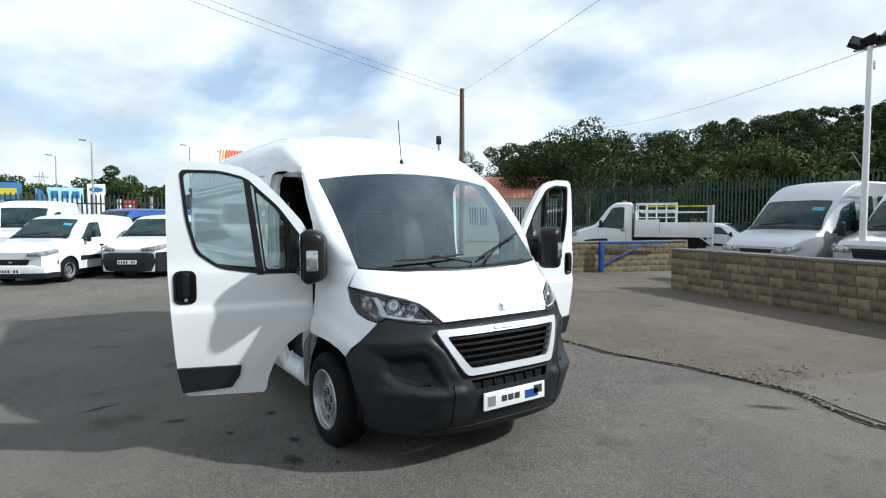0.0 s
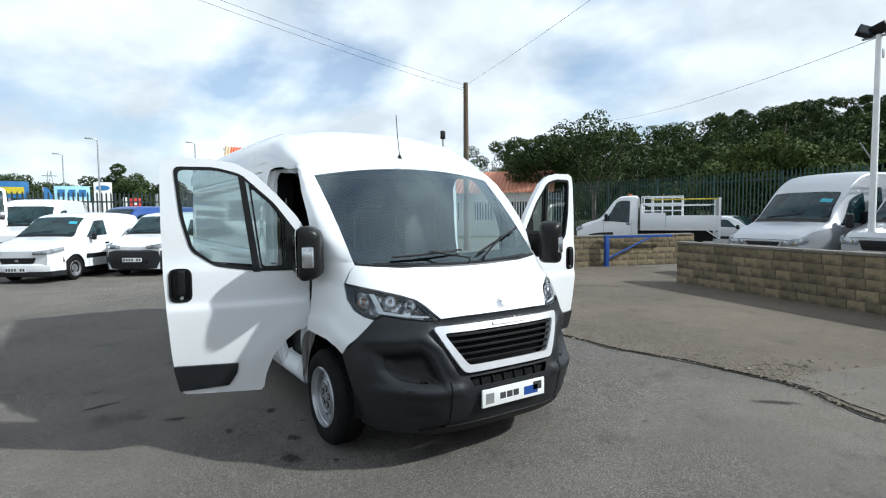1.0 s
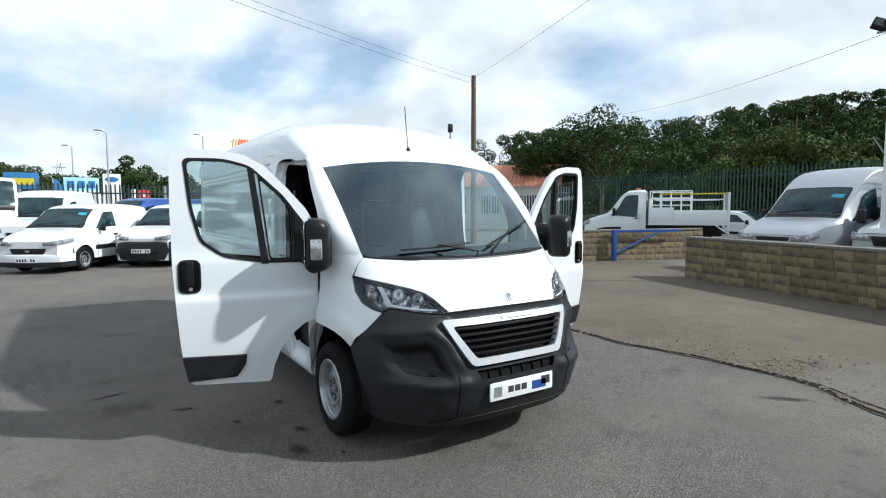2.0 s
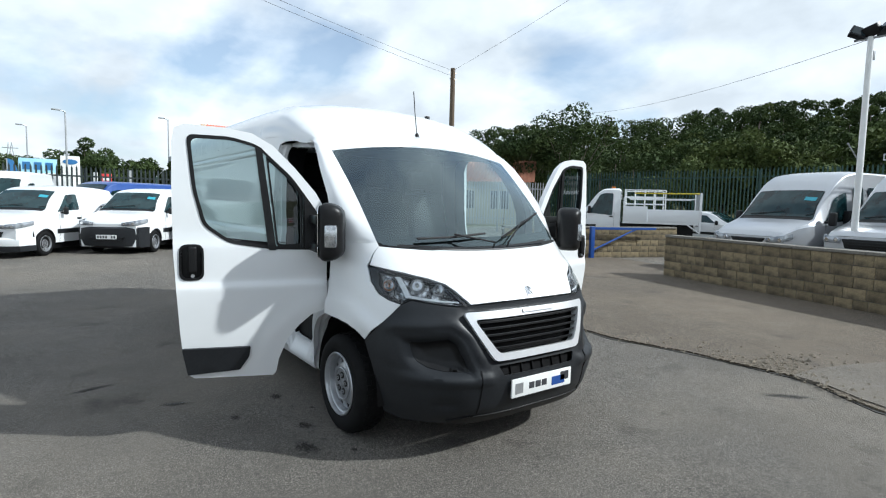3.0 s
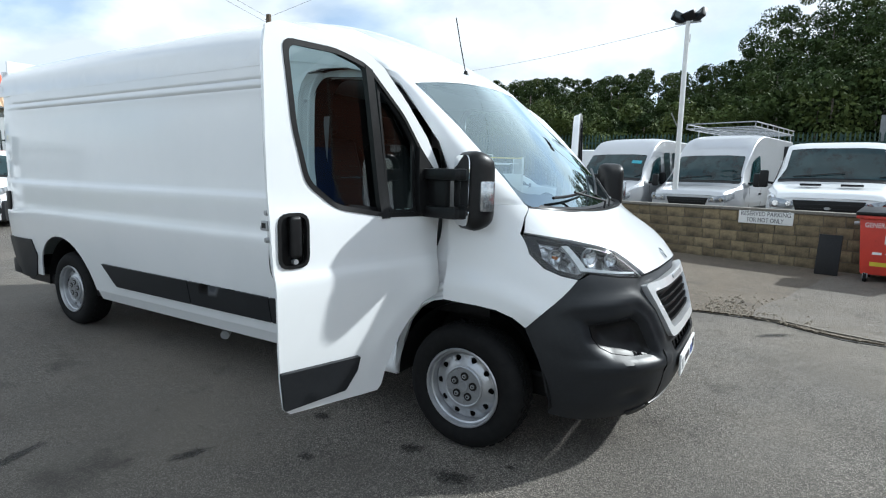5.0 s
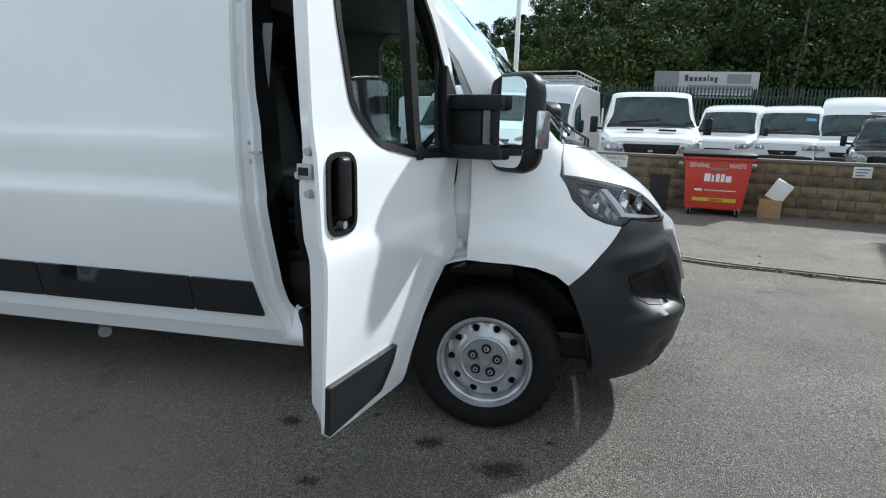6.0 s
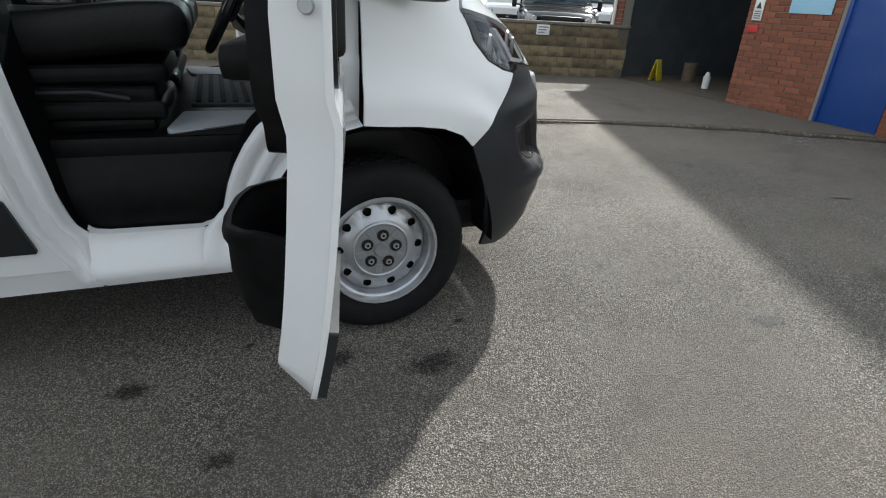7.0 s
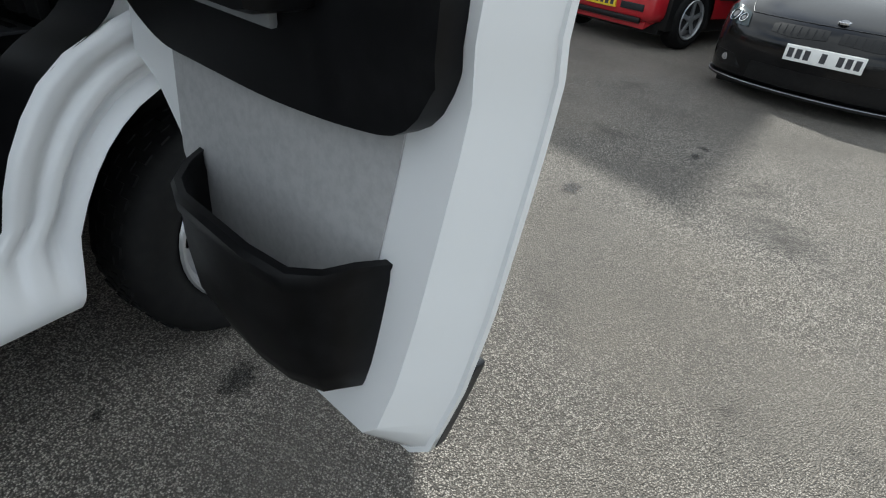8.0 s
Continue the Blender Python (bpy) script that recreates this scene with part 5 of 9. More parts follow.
    add_tube(bm, (0, 0.022, 0), (0, 0.032, 0), rim_r * 0.12, rim_r * 0.15, n=24)
    part("centre_cap", bm, M_HUB, rim, "", True)
    for j in range(bolts):
        a = 2 * math.pi * j / bolts + 0.2
        bm = bmesh.new()
        x, z = 0.057 * math.cos(a) * rim_r / 0.203, 0.057 * math.sin(a) * rim_r / 0.203
        add_tube(bm, (x, 0.0265, z), (x, 0.05, z), 0.0225, n=16)
        nut_ring = part("bolt_recess", bm, M_BLACK, rim, "", True)
        bm = bmesh.new()
        add_tube(bm, (x, 0.02, z), (x, 0.04, z), 0.0115, 0.0135, n=6)
        part("wheel_bolt", bm, rm, rim)
        bm = bmesh.new()
        add_tube(bm, (x, 0.0195, z), (x, 0.03, z), 0.0058, n=8)
        part("bolt_socket", bm, M_BLACK, rim)
    bm = bmesh.new()
    add_tube(bm, (0, 0.08, 0), (0, 0.10, 0), rim_r * 0.9, n=24)
    part("brake_drum", bm, M_BLACK, rim)
    return w


for x, y in ((0, 0.945), (-4.035, 0.935)):
    wheel(van, pose(x, -y, 0.33))
    wheel(van, pose(x, y, 0.33, 0, 0, 180))


def cab_door(sg, degrees, back=0.0, side=0.97):
    """A cab door built shut and then swung open on its front hinge. sg: -1 right, 1 left."""
    d = new("cab_door")
    d.parent = van
    d["label"] = "white cab door swung wide open, with black window seal and handle"
    Y0 = 0.97
    d.matrix_basis = Matrix.Translation((HX - back, sg * side, 0)) @ Matrix.Rotation(radians(-sg * degrees), 4, "Z")
    cf = lambda p: (p.x, p.y - sg, p.z)

    def outer(u, z):
        w = v_side(z) - Y0
        # hollow towards the arch and a raised lower field
        w -= 0.012 * (1 - ss(0.0, 0.35, u)) * ss(0.8, 1.0, z) * (1 - ss(1.1, 1.25, z))
        w += 0.010 * math.exp(-((math.hypot(u + 0.1, z - 0.33) - 0.56) / 0.03) ** 2) * (1 - ss(0.35, 0.5, u))
        return Vector((-u, sg * w, z))

    hollow = [(0.765, 1.045), (0.895, 1.045), (0.895, 1.258), (0.765, 1.258)]
    skin = panel("door_skin", DOOR, outer, M_WHITE, d, [WIN, rounded(hollow, 0.045)], 0.05, 0.012, 0.0, centre_fn=cf,
                 ys=[0.42, 0.46, 0.52, 0.58, 0.64, 0.7, 0.76, 0.82, 0.88, 0.93, 0.96, 0.98, 1.0, 1.015, 1.03, 1.06, 1.1, 1.15, 1.2, 1.23, 1.255, 1.28, 1.3, 1.35, 1.42, 1.5, 1.6, 1.7, 1.8, 1.9, 1.95])

    def deep(z):
        return 0.088 - 0.034 * ss(1.15, 1.3, z) - 0.012 * (1 - ss(0.42, 0.5, z))

    def inner(u, z):
        return Vector((-u, sg * (v_side(z) - Y0 - deep(z)), z))

    inset = [(0.012, 0.84), (0.012, 1.16), (0.01, 1.45), (0.085, 1.585), (0.215, 1.74), (0.35, 1.875), (0.475, 1.945), (0.63, 1.968), (0.85, 1.972), (0.90, 1.95), (0.913, 1.87), (0.917, 1.56), (0.905, 1.25), (0.876, 0.97), (0.848, 0.70), (0.832, 0.58), (0.815, 0.50), (0.785, 0.465), (0.37, 0.445), (0.345, 0.50), (0.28, 0.64), (0.20, 0.735), (0.11, 0.805)]
    panel("inner_skin", inset, inner, M_WHITE_IN, d, [WIN], 0.06, 0.004, 0.0, centre_fn=lambda p: (p.x, p.y + sg, p.z), label="white painted inner door panel")
    # the folded edge between the two skins
    a, b = stepped(DOOR, 0.04), None
    vs, fs, n = [], [], len(a)
    cx, cz = 0.5, 1.1
    ins = stepped(inset, 0.04)
    for u, z in a:
        q = min(ins, key=lambda p: math.dist(p, (u, z)))
        vs += [tuple(outer(u, z)), tuple(inner(*q))]
    for i in range(n):
        j = (i + 1) % n
        fs.append((2 * i, 2 * j, 2 * j + 1, 2 * i + 1))
    link_mesh("door_edge", vs, fs, M_WHITE, d, angle=50)
    # reveal of the window opening
    wl_ = stepped(WIN, 0.05)
    vs, n = [tuple(outer(*p)) for p in wl_] + [tuple(inner(*p)) for p in wl_], len(wl_)
    link_mesh("window_reveal", vs, [(i, (i + 1) % n, n + (i + 1) % n, n + i) for i in range(n)], M_TRIM, d)
    # black seal, glass, divider
    shrink = lambda k: [(0.46 + (u - 0.46) * k, 1.58 + (z - 1.58) * k) for u, z in WIN]
    panel("window_seal", shrink(1.018), outer, M_BLACK, d, [shrink(0.955)], 0.05, 0.01, 0.004, centre_fn=cf, label="black rubber window seal")
    panel("window_pane", shrink(0.97), lambda u, z: outer(u, z) - Vector((0, sg * (0.006 + 0.05 * (0.9 - u)), 0)), M_GLASS, d, (), 0.08, 0, 0, centre_fn=cf, label="clear door window glass")
    panel("window_divider", [(0.328, 1.22), (0.376, 1.22), (0.456, 1.89), (0.414, 1.87)], outer, M_BLACK, d, (), 0.08, 0.03, 0.006, centre_fn=cf)
    panel("sill_seal", [(0.36, 1.18), (0.62, 1.19), (0.84, 1.30), (0.81, 1.35), (0.66, 1.305), (0.36, 1.275)], outer, M_TRIM, d, (), 0.06, 0.006, -0.022, centre_fn=cf)
    panel("mirror_sail", [(0.03, 1.23), (0.148, 1.225), (0.143, 1.58), (0.085, 1.51), (0.035, 1.43)], outer, M_TRIM, d, (), 0.06, 0.008, -0.022, centre_fn=cf)
    panel("quarter_bar", [(0.145, 1.22), (0.16, 1.22), (0.155, 1.60), (0.14, 1.575)], outer, M_BLACK, d, (), 0.08, 0.02, -0.004, centre_fn=cf)
    qo = rounded([(0.16, 1.245), (0.325, 1.245), (0.39, 1.835), (0.25, 1.70), (0.165, 1.585)], 0.02)
    qi = rounded([(0.172, 1.258), (0.315, 1.258), (0.374, 1.795), (0.254, 1.685), (0.177, 1.578)], 0.025)
    panel("quarter_surround", qo, outer, M_BLACK, d, [qi], 0.04, 0.012, -0.004, centre_fn=cf)
    # handle in its bowl
    bm = bmesh.new()
    add_box(bm, (-0.895, -0.055, 1.045), (-0.77, -0.014, 1.257), 0.018, seg=3)
    bowl = part("handle_bowl", bm, M_BLACK, d, "black plastic handle bowl", True)
    bowl.matrix_basis = pose(0, sg * (v_side(1.15) - Y0 + (0.004 if sg > 0 else -0.004)), 0) @ Matrix.Diagonal((1, 1 if sg > 0 else -1, 1, 1))
    bm = bmesh.new()
    add_box(bm, (-0.85, -0.01, 1.085), (-0.80, 0.022, 1.25), 0.0155, seg=4)
    hd = part("handle", bm, M_BLACK, bowl, "", True)
    bm = bmesh.new()
    add_tube(bm, (-0.825, -0.01, 1.068), (-0.825, 0.012, 1.068), 0.011, n=12)
    part("key_barrel", bm, M_STEEL, bowl, "", True)
    panel("bowl_rim", rounded([(0.76, 1.04), (0.90, 1.04), (0.90, 1.263), (0.76, 1.263)], 0.05), outer, M_BLACK, d, [rounded([(0.773, 1.053), (0.887, 1.053), (0.887, 1.25), (0.773, 1.25)], 0.04)], 0.03, 0.022, 0.006, centre_fn=cf)
    # rubbing strip
    panel("door_strip", rounded([(0.893, 0.612), (0.49, 0.596), (0.50, 0.53), (0.555, 0.445), (0.862, 0.437)], 0.008), outer, M_BUMPER, d, (), 0.06, 0.018, 0.018, centre_fn=cf, label="dark grey door rubbing strip")
    # inner trim: upper card, arm rest, pocket
    yi = lambda z: sg * (v_side(z) - Y0 - deep(z))
    card = rounded([(0.03, 0.99), (0.13, 0.93), (0.24, 0.895), (0.58, 0.895), (0.73, 0.908), (0.835, 0.925), (0.872, 1.02), (0.87, 1.22), (0.80, 1.28), (0.62, 1.27), (0.36, 1.225), (0.04, 1.215)], [0.01, 0.05, 0.05, 0.08, 0.05, 0.06, 0.06, 0.03, 0.03, 0.02, 0.02, 0.02])
    trim = panel("door_card", card, inner, M_TRIM, d, (), 0.06, 0.036, 0.036, centre_fn=lambda p: (p.x, p.y + sg, p.z), label="black moulded inner door card")
    bm = bmesh.new()
    add_box(bm, (-0.70, -0.05, 1.02), (-0.22, 0.05, 1.09), 0.025)
    ar = part("arm_rest", bm, M_TRIM, trim, "", True)
    ar.matrix_basis = pose(0, yi(1.05) - sg * 0.07, 0)
    box("arm_inlay", (-0.62, yi(0.99) - sg * 0.052 - 0.006, 0.992), (-0.40, yi(0.99) - sg * 0.052 + 0.006, 1.035), M_GREYPL, trim, 0.005, "grey grip inlay")
    # open bin at the foot of the door
    lip = [(0.795, 0.055), (0.792, 0.11), (0.780, 0.15), (0.752, 0.178), (0.68, 0.188), (0.58, 0.188), (0.48, 0.18), (0.40, 0.155), (0.33, 0.11), (0.285, 0.06)]
    foot = [(0.777, 0.05), (0.772, 0.10), (0.752, 0.138), (0.70, 0.158), (0.64, 0.166), (0.56, 0.166), (0.48, 0.158), (0.41, 0.135), (0.36, 0.10), (0.33, 0.05)]
    rows = []
    for q, z, out in ((0.0, 0.768, 0.0), (0.0, 0.760, 0.006), (0.05, 0.742, 0.006), (0.09, 0.728, 0.0), (0.3, 0.67, 0.006), (0.62, 0.595, 0.006), (0.9, 0.556, -0.002), (1.0, 0.545, -0.018)):
        rows.append([(-(a[0] + (b[0] - a[0]) * q), -sg * (a[1] + (b[1] - a[1]) * q + out), z - 0.035 * ss(0.6, 0.3, a[0]) * (1 - q) - 0.016 * ss(0.10, 0.05, a[1]) * ss(0.7, 0.79, a[0]) * (1 - q)) for a, b in zip(lip, foot)])
    rows_in = [[(-0.54 + (x + 0.54) * 0.955, y * 0.955 + sg * 0.002, z + (0.012 if k == 7 else 0.0)) for x, y, z in row] for k, row in enumerate(rows)]
    vs = [p for row in rows for p in row] + [p for row in rows_in for p in row]
    m_, w_ = len(rows), len(lip)
    fs = [(r * w_ + c, r * w_ + c + 1, (r + 1) * w_ + c + 1, (r + 1) * w_ + c) for r in range(m_ - 1) for c in range(w_ - 1)]
    fs += [tuple(m_ * w_ + i for i in f[::-1]) for f in fs]
    fs += [(c, c + 1, m_ * w_ + c + 1, m_ * w_ + c) for c in range(w_ - 1)]
    fs += [tuple((m_ - 1) * w_ + c for c in range(w_)), tuple(m_ * w_ + (m_ - 1) * w_ + c for c in range(w_))]
    link_mesh("door_pocket", vs, fs, M_TRIM, d, "black plastic bin at the foot of the door", angle=40)
    panel("lower_card", rounded([(0.22, 0.70), (0.20, 0.90), (0.797, 0.945), (0.765, 0.70), (0.70, 0.53), (0.42, 0.51), (0.36, 0.60)], 0.012), inner, M_LINER, d, (), 0.06, 0.003, 0.004, centre_fn=lambda p: (p.x, p.y + sg, p.z), label="pale grey lower door liner")
    # latch slot and screws on the free edge
    ye = sg * (v_side(1.2) - Y0 - 0.038)
    latch = box("latch", (-0.934, ye - 0.018, 1.195), (-0.92, ye + 0.026, 1.235), M_STEEL, d, 0.004, "steel door latch")
    box("latch_slot", (-0.9355, ye - 0.010, 1.206), (-0.93, ye + 0.020, 1.226), M_BLACK, latch)
    for dy, z in ((0.006, 1.265), (-0.024, 1.205), (0.004, 1.159)):
        bm = bmesh.new()
        add_tube(bm, (-0.934, ye + sg * dy, z), (-0.915, ye + sg * dy, z), 0.0095, 0.0125, n=14)
        part("latch_screw", bm, M_STEEL, latch, "", True)
    # towing mirror on two arms
    mir = new("door_mirror")
    mir.parent = d
    mir.matrix_basis = pose(-0.02, sg * 0.0, 0)
    mir["label"] = "large black towing mirror on two arms"
    panel("mirror_sail", rounded([(0.02, 1.23), (0.15, 1.23), (0.15, 1.56), (0.06, 1.46), (0.02, 1.42)], 0.02), lambda u, z: outer(u, z) + Vector((0.02, 0, 0)), M_BLACK, mir, (), 0.06, 0.03, 0.022, centre_fn=cf)
    for z in (1.245, 1.425):
        bm = bmesh.new()
        add_box(bm, (-0.10, 0.0, z - 0.028), (-0.02, 0.25, z + 0.028), 0.014)
        arm = part("mirror_arm", bm, M_BLACK, mir, "", True)
        arm.matrix_basis = Matrix.Diagonal((1, sg, 1, 1)) if sg > 0 else pose(0, 0, 0) @ Matrix.Diagonal((1, -1, 1, 1))
    bm = bmesh.new()
    add_box(bm, (-0.07, 0.0, 1.262), (-0.03, 0.16, 1.412), 0.012)
    web = part("mirror_web", bm, M_BLACK, mir, "", True)
    web.matrix_basis = Matrix.Diagonal((1, sg, 1, 1))
    bm = bmesh.new()
    add_box(bm, (-0.075, 0.14, 1.165), (0.075, 0.345, 1.54), 0.07, seg=5)
    for v in bm.verts:
        k = (v.co.x + 0.075) / 0.135
        v.co.y = 0.24 + (v.co.y - 0.24) * (1.0 - 0.22 * k * k)
        v.co.z = 1.345 + (v.co.z - 1.345) * (1.0 - 0.16 * k * k)
    shell = part("mirror_shell", bm, M_BLACK, mir, "", True)
    shell.matrix_basis = Matrix.Diagonal((1, sg, 1, 1)) @ Matrix.Translation((0, 0.29, 0)) @ Matrix.Rotation(radians(24), 4, "Z") @ Matrix.Translation((0, -0.24, 0))
    for lo, hi, in_ in ((1.275, 1.515, 0.0), (1.192, 1.262, 0.022)):
        o = rounded([(0.162 + in_, lo), (0.318 - in_ * 0.4, lo), (0.326, hi), (0.158, hi)], [0.012, 0.012, 0.05, 0.05] if hi > 1.3 else [0.035, 0.035, 0.012, 0.012], 6)
        panel("mirror_glass", o, lambda u, z: (-0.0775, u, z), M_MIRROR, shell, (), 0.06, 0.004, 0.0, centre=(1, 0, 1.3))
    bm = bmesh.new()
    add_box(bm, (-0.03, 0.300, 1.26), (0.045, 0.352, 1.40), 0.014)
    ind = part("mirror_indicator", bm, M_CLEARLENS, shell, "clear mirror indicator lens", True)
    return d


cab_door(-1, 77.8, 0.09, 0.955)
cab_door(1, 75.5)

# ---- cab interior ----
box("cab_floor", (-1.38, -0.83, 0.69), (0.1, 0.83, 0.75), M_TRIM, van, 0.01)
mat = box("floor_mat", (-0.60, -0.34, 0.75), (-0.12, 0.50, 0.760), M_MAT, van, 0.004, "grey ribbed rubber floor mat")
for k in range(10):
    box("mat_rib", (-0.585 + k * 0.046, -0.30, 0.760), (-0.565 + k * 0.046, 0.46, 0.765), M_RUBBER, mat, 0.002)
for sg in (-1, 1):
    panel("step_plate", rounded([(-0.66, sg * 0.80), (-0.45, sg * 0.81), (-0.39, sg * 0.78), (-0.31, sg * 0.50), (-0.62, sg * 0.50)], 0.02), lambda u, v: (u, v, 0.764), M_CLAD, van, step=0.1, thick=0.012, centre=(0, 0, -50), label="pale grey step plate")
box("bulkhead", (-1.42, -0.90, 0.5), (-1.38, 0.90, 2.15), M_TRIM, van, 0.01)
box("head_lining", (-1.40, -0.80, 1.965), (-0.62, 0.80, 1.99), M_CLAD, van, 0.01)
bm = bmesh.new()
add_box(bm, (-0.28, -0.86, 0.98), (0.22, 0.86, 1.20), 0.07, seg=3)
dash = part("dashboard", bm, M_TRIM, van, "black moulded dashboard", True)
box("dash_lower", (-0.12, -0.86, 0.75), (0.25, 0.86, 1.0), M_TRIM, dash, 0.02)
box("console", (-0.30, -0.14, 0.88), (-0.2, 0.16, 1.14), M_BLACK, dash, 0.03)
box("dash_hood", (-0.26, -0.62, 1.18), (0.02, -0.22, 1.235), M_TRIM, dash, 0.03)
# steering wheel
bm = bmesh.new()
k, R0, r0 = 28, 0.195, 0.015
rings = [[bm.verts.new(((R0 + r0 * math.cos(b)) * math.cos(a), (R0 + r0 * math.cos(b)) * math.sin(a), r0 * math.sin(b))) for b in [2 * math.pi * q / 8 for q in range(8)]] for a in [2 * math.pi * j / k for j in range(k)]]
for j in range(k):
    for q in range(8):
        bm.faces.new((rings[j][q], rings[(j + 1) % k][q], rings[(j + 1) % k][(q + 1) % 8], rings[j][(q + 1) % 8]))
sw = part("steering_wheel", bm, M_BLACK, van, "black steering wheel", True)
sw.matrix_basis = pose(-0.42, -0.42, 1.14, 0, -62, 0)
box("wheel_hub", (-0.07, -0.19, -0.03), (0.06, 0.19, 0.01), M_BLACK, sw, 0.02)
for y in (-0.52, -0.42, -0.30):
    box("pedal", (-0.20, y - 0.03, 0.82), (-0.17, y + 0.03, 0.90), M_RUBBER, van, 0.006)
bm = bmesh.new()
add_tube(bm, (-0.30, -0.02, 0.95), (-0.42, -0.04, 1.10), 0.012)
bmesh.ops.create_uvsphere(bm, u_segments=12, v_segments=8, radius=0.03, matrix=Matrix.Translation((-0.42, -0.04, 1.11)))
part("gear_lever", bm, M_BLACK, van, "", True)


def seat(y0, y1, x_off=0.0):
    s = new("cab_seat")
    s.parent = van
    s["label"] = "dark fabric cab seat"
    ym, w = (y0 + y1) / 2, y1 - y0
    for k, (z0, z1, f0) in enumerate(((0.745, 0.80, 0.05), (0.79, 0.85, 0.015), (0.84, 0.90, 0.035), (0.89, 0.95, 0.0))):
        bm = bmesh.new()
        add_box(bm, (-1.27, y0 + 0.015 + f0 * 0.4, z0), (-0.63 + x_off - f0, y1 - 0.015 - f0 * 0.4, z1), 0.026, seg=3)
        for v in bm.verts:
            v.co.z += 0.008 * math.sin(v.co.x * 17 + k * 2.1)
            v.co.y += 0.008 * math.sin(v.co.x * 23 + k)
        part("seat_skirt", bm, M_TRIM, s, "", True)
    bm = bmesh.new()
    add_box(bm, (-1.24, y0, 0.945), (-0.56 + x_off, y1, 1.085), 0.065, seg=4)
    bmesh.ops.subdivide_edges(bm, edges=[e for e in bm.edges if abs(e.verts[0].co.y - e.verts[1].co.y) > 0.2 or abs(e.verts[0].co.x - e.verts[1].co.x) > 0.2], cuts=7, use_grid_fill=True)
    for v in bm.verts:
        k = min(1.0, abs(v.co.y - ym) / (w * 0.5))
        up = 1 if v.co.z > 1.0 else 0
        v.co.z += 0.045 * ss(-1.05, -0.62, v.co.x) + up * (0.035 * k ** 3 - 0.018) - up * 0.012 * math.exp(-((k - 0.62) / 0.05) ** 2)
    part("seat_cushion", bm, M_FABRIC, s, "", True, 50)
    if y0 < -0.5:
        tube("seat_lever", [(-0.98, y0 - 0.005, 0.875), (-0.84, y0 - 0.02, 0.88), (-0.74, y0 - 0.012, 0.86)], 0.011, M_BLACK, s, 8)
        bm = bmesh.new()
        add_tube(bm, (-1.12, y0 - 0.015, 0.99), (-1.12, y0 + 0.02, 0.99), 0.04, n=20)
        part("recline_knob", bm, M_BLACK, s, "", True)
    n = 1 if w < 0.7 else 2
    for q in range(n):
        a, b = y0 + w * q / n + 0.01, y0 + w * (q + 1) / n - 0.01
        bm = bmesh.new()
        add_box(bm, (-0.07, a, 0.0), (0.07, b, 0.62), 0.05, seg=3)
        for v in bm.verts:
            k2 = abs(v.co.y - (a + b) / 2) / ((b - a) / 2)
            v.co.x += 0.055 * k2 ** 3 if v.co.x > 0 else 0
            v.co.y = (a + b) / 2 + (v.co.y - (a + b) / 2) * (1 - 0.18 * ss(0.35, 0.62, v.co.z))
        bk = part("seat_back", bm, M_FABRIC, s, "", True)
        bk.matrix_basis = pose(-1.20, 0, 1.03, 0, -12, 0)
        bm = bmesh.new()
        c = (a + b) / 2
        add_box(bm, (-0.05, c - 0.13, 0.66), (0.05, c + 0.13, 0.84), 0.04, seg=3)
        for q2 in (-0.05, 0.05):
            add_tube(bm, (0, c + q2, 0.58), (0, c + q2, 0.68), 0.008)
        part("headrest", bm, M_FABRIC, bk, "", True)
    return s


seat(-0.80, -0.28)
seat(-0.12, 0.82)
link_mesh("seat_belt", [(-1.03, -0.845, 1.75), (-0.985, -0.845, 1.75), (-1.10, -0.81, 1.3), (-1.055, -0.81, 1.3), (-1.16, -0.80, 0.80), (-1.115, -0.80, 0.80)], [(0, 1, 3, 2), (2, 3, 5, 4)], M_GREYPL, van, "dark grey webbing seat belt")
for y in (-0.25, -0.15):
    buckle = box("belt_buckle", (-0.93, y - 0.02, 1.06), (-0.88, y + 0.02, 1.15), M_BLACK, van, 0.01, "seat belt buckle")
    box("buckle_tongue", (-0.925, y - 0.012, 1.15), (-0.895, y + 0.012, 1.18), M_STEEL, buckle, 0.004)
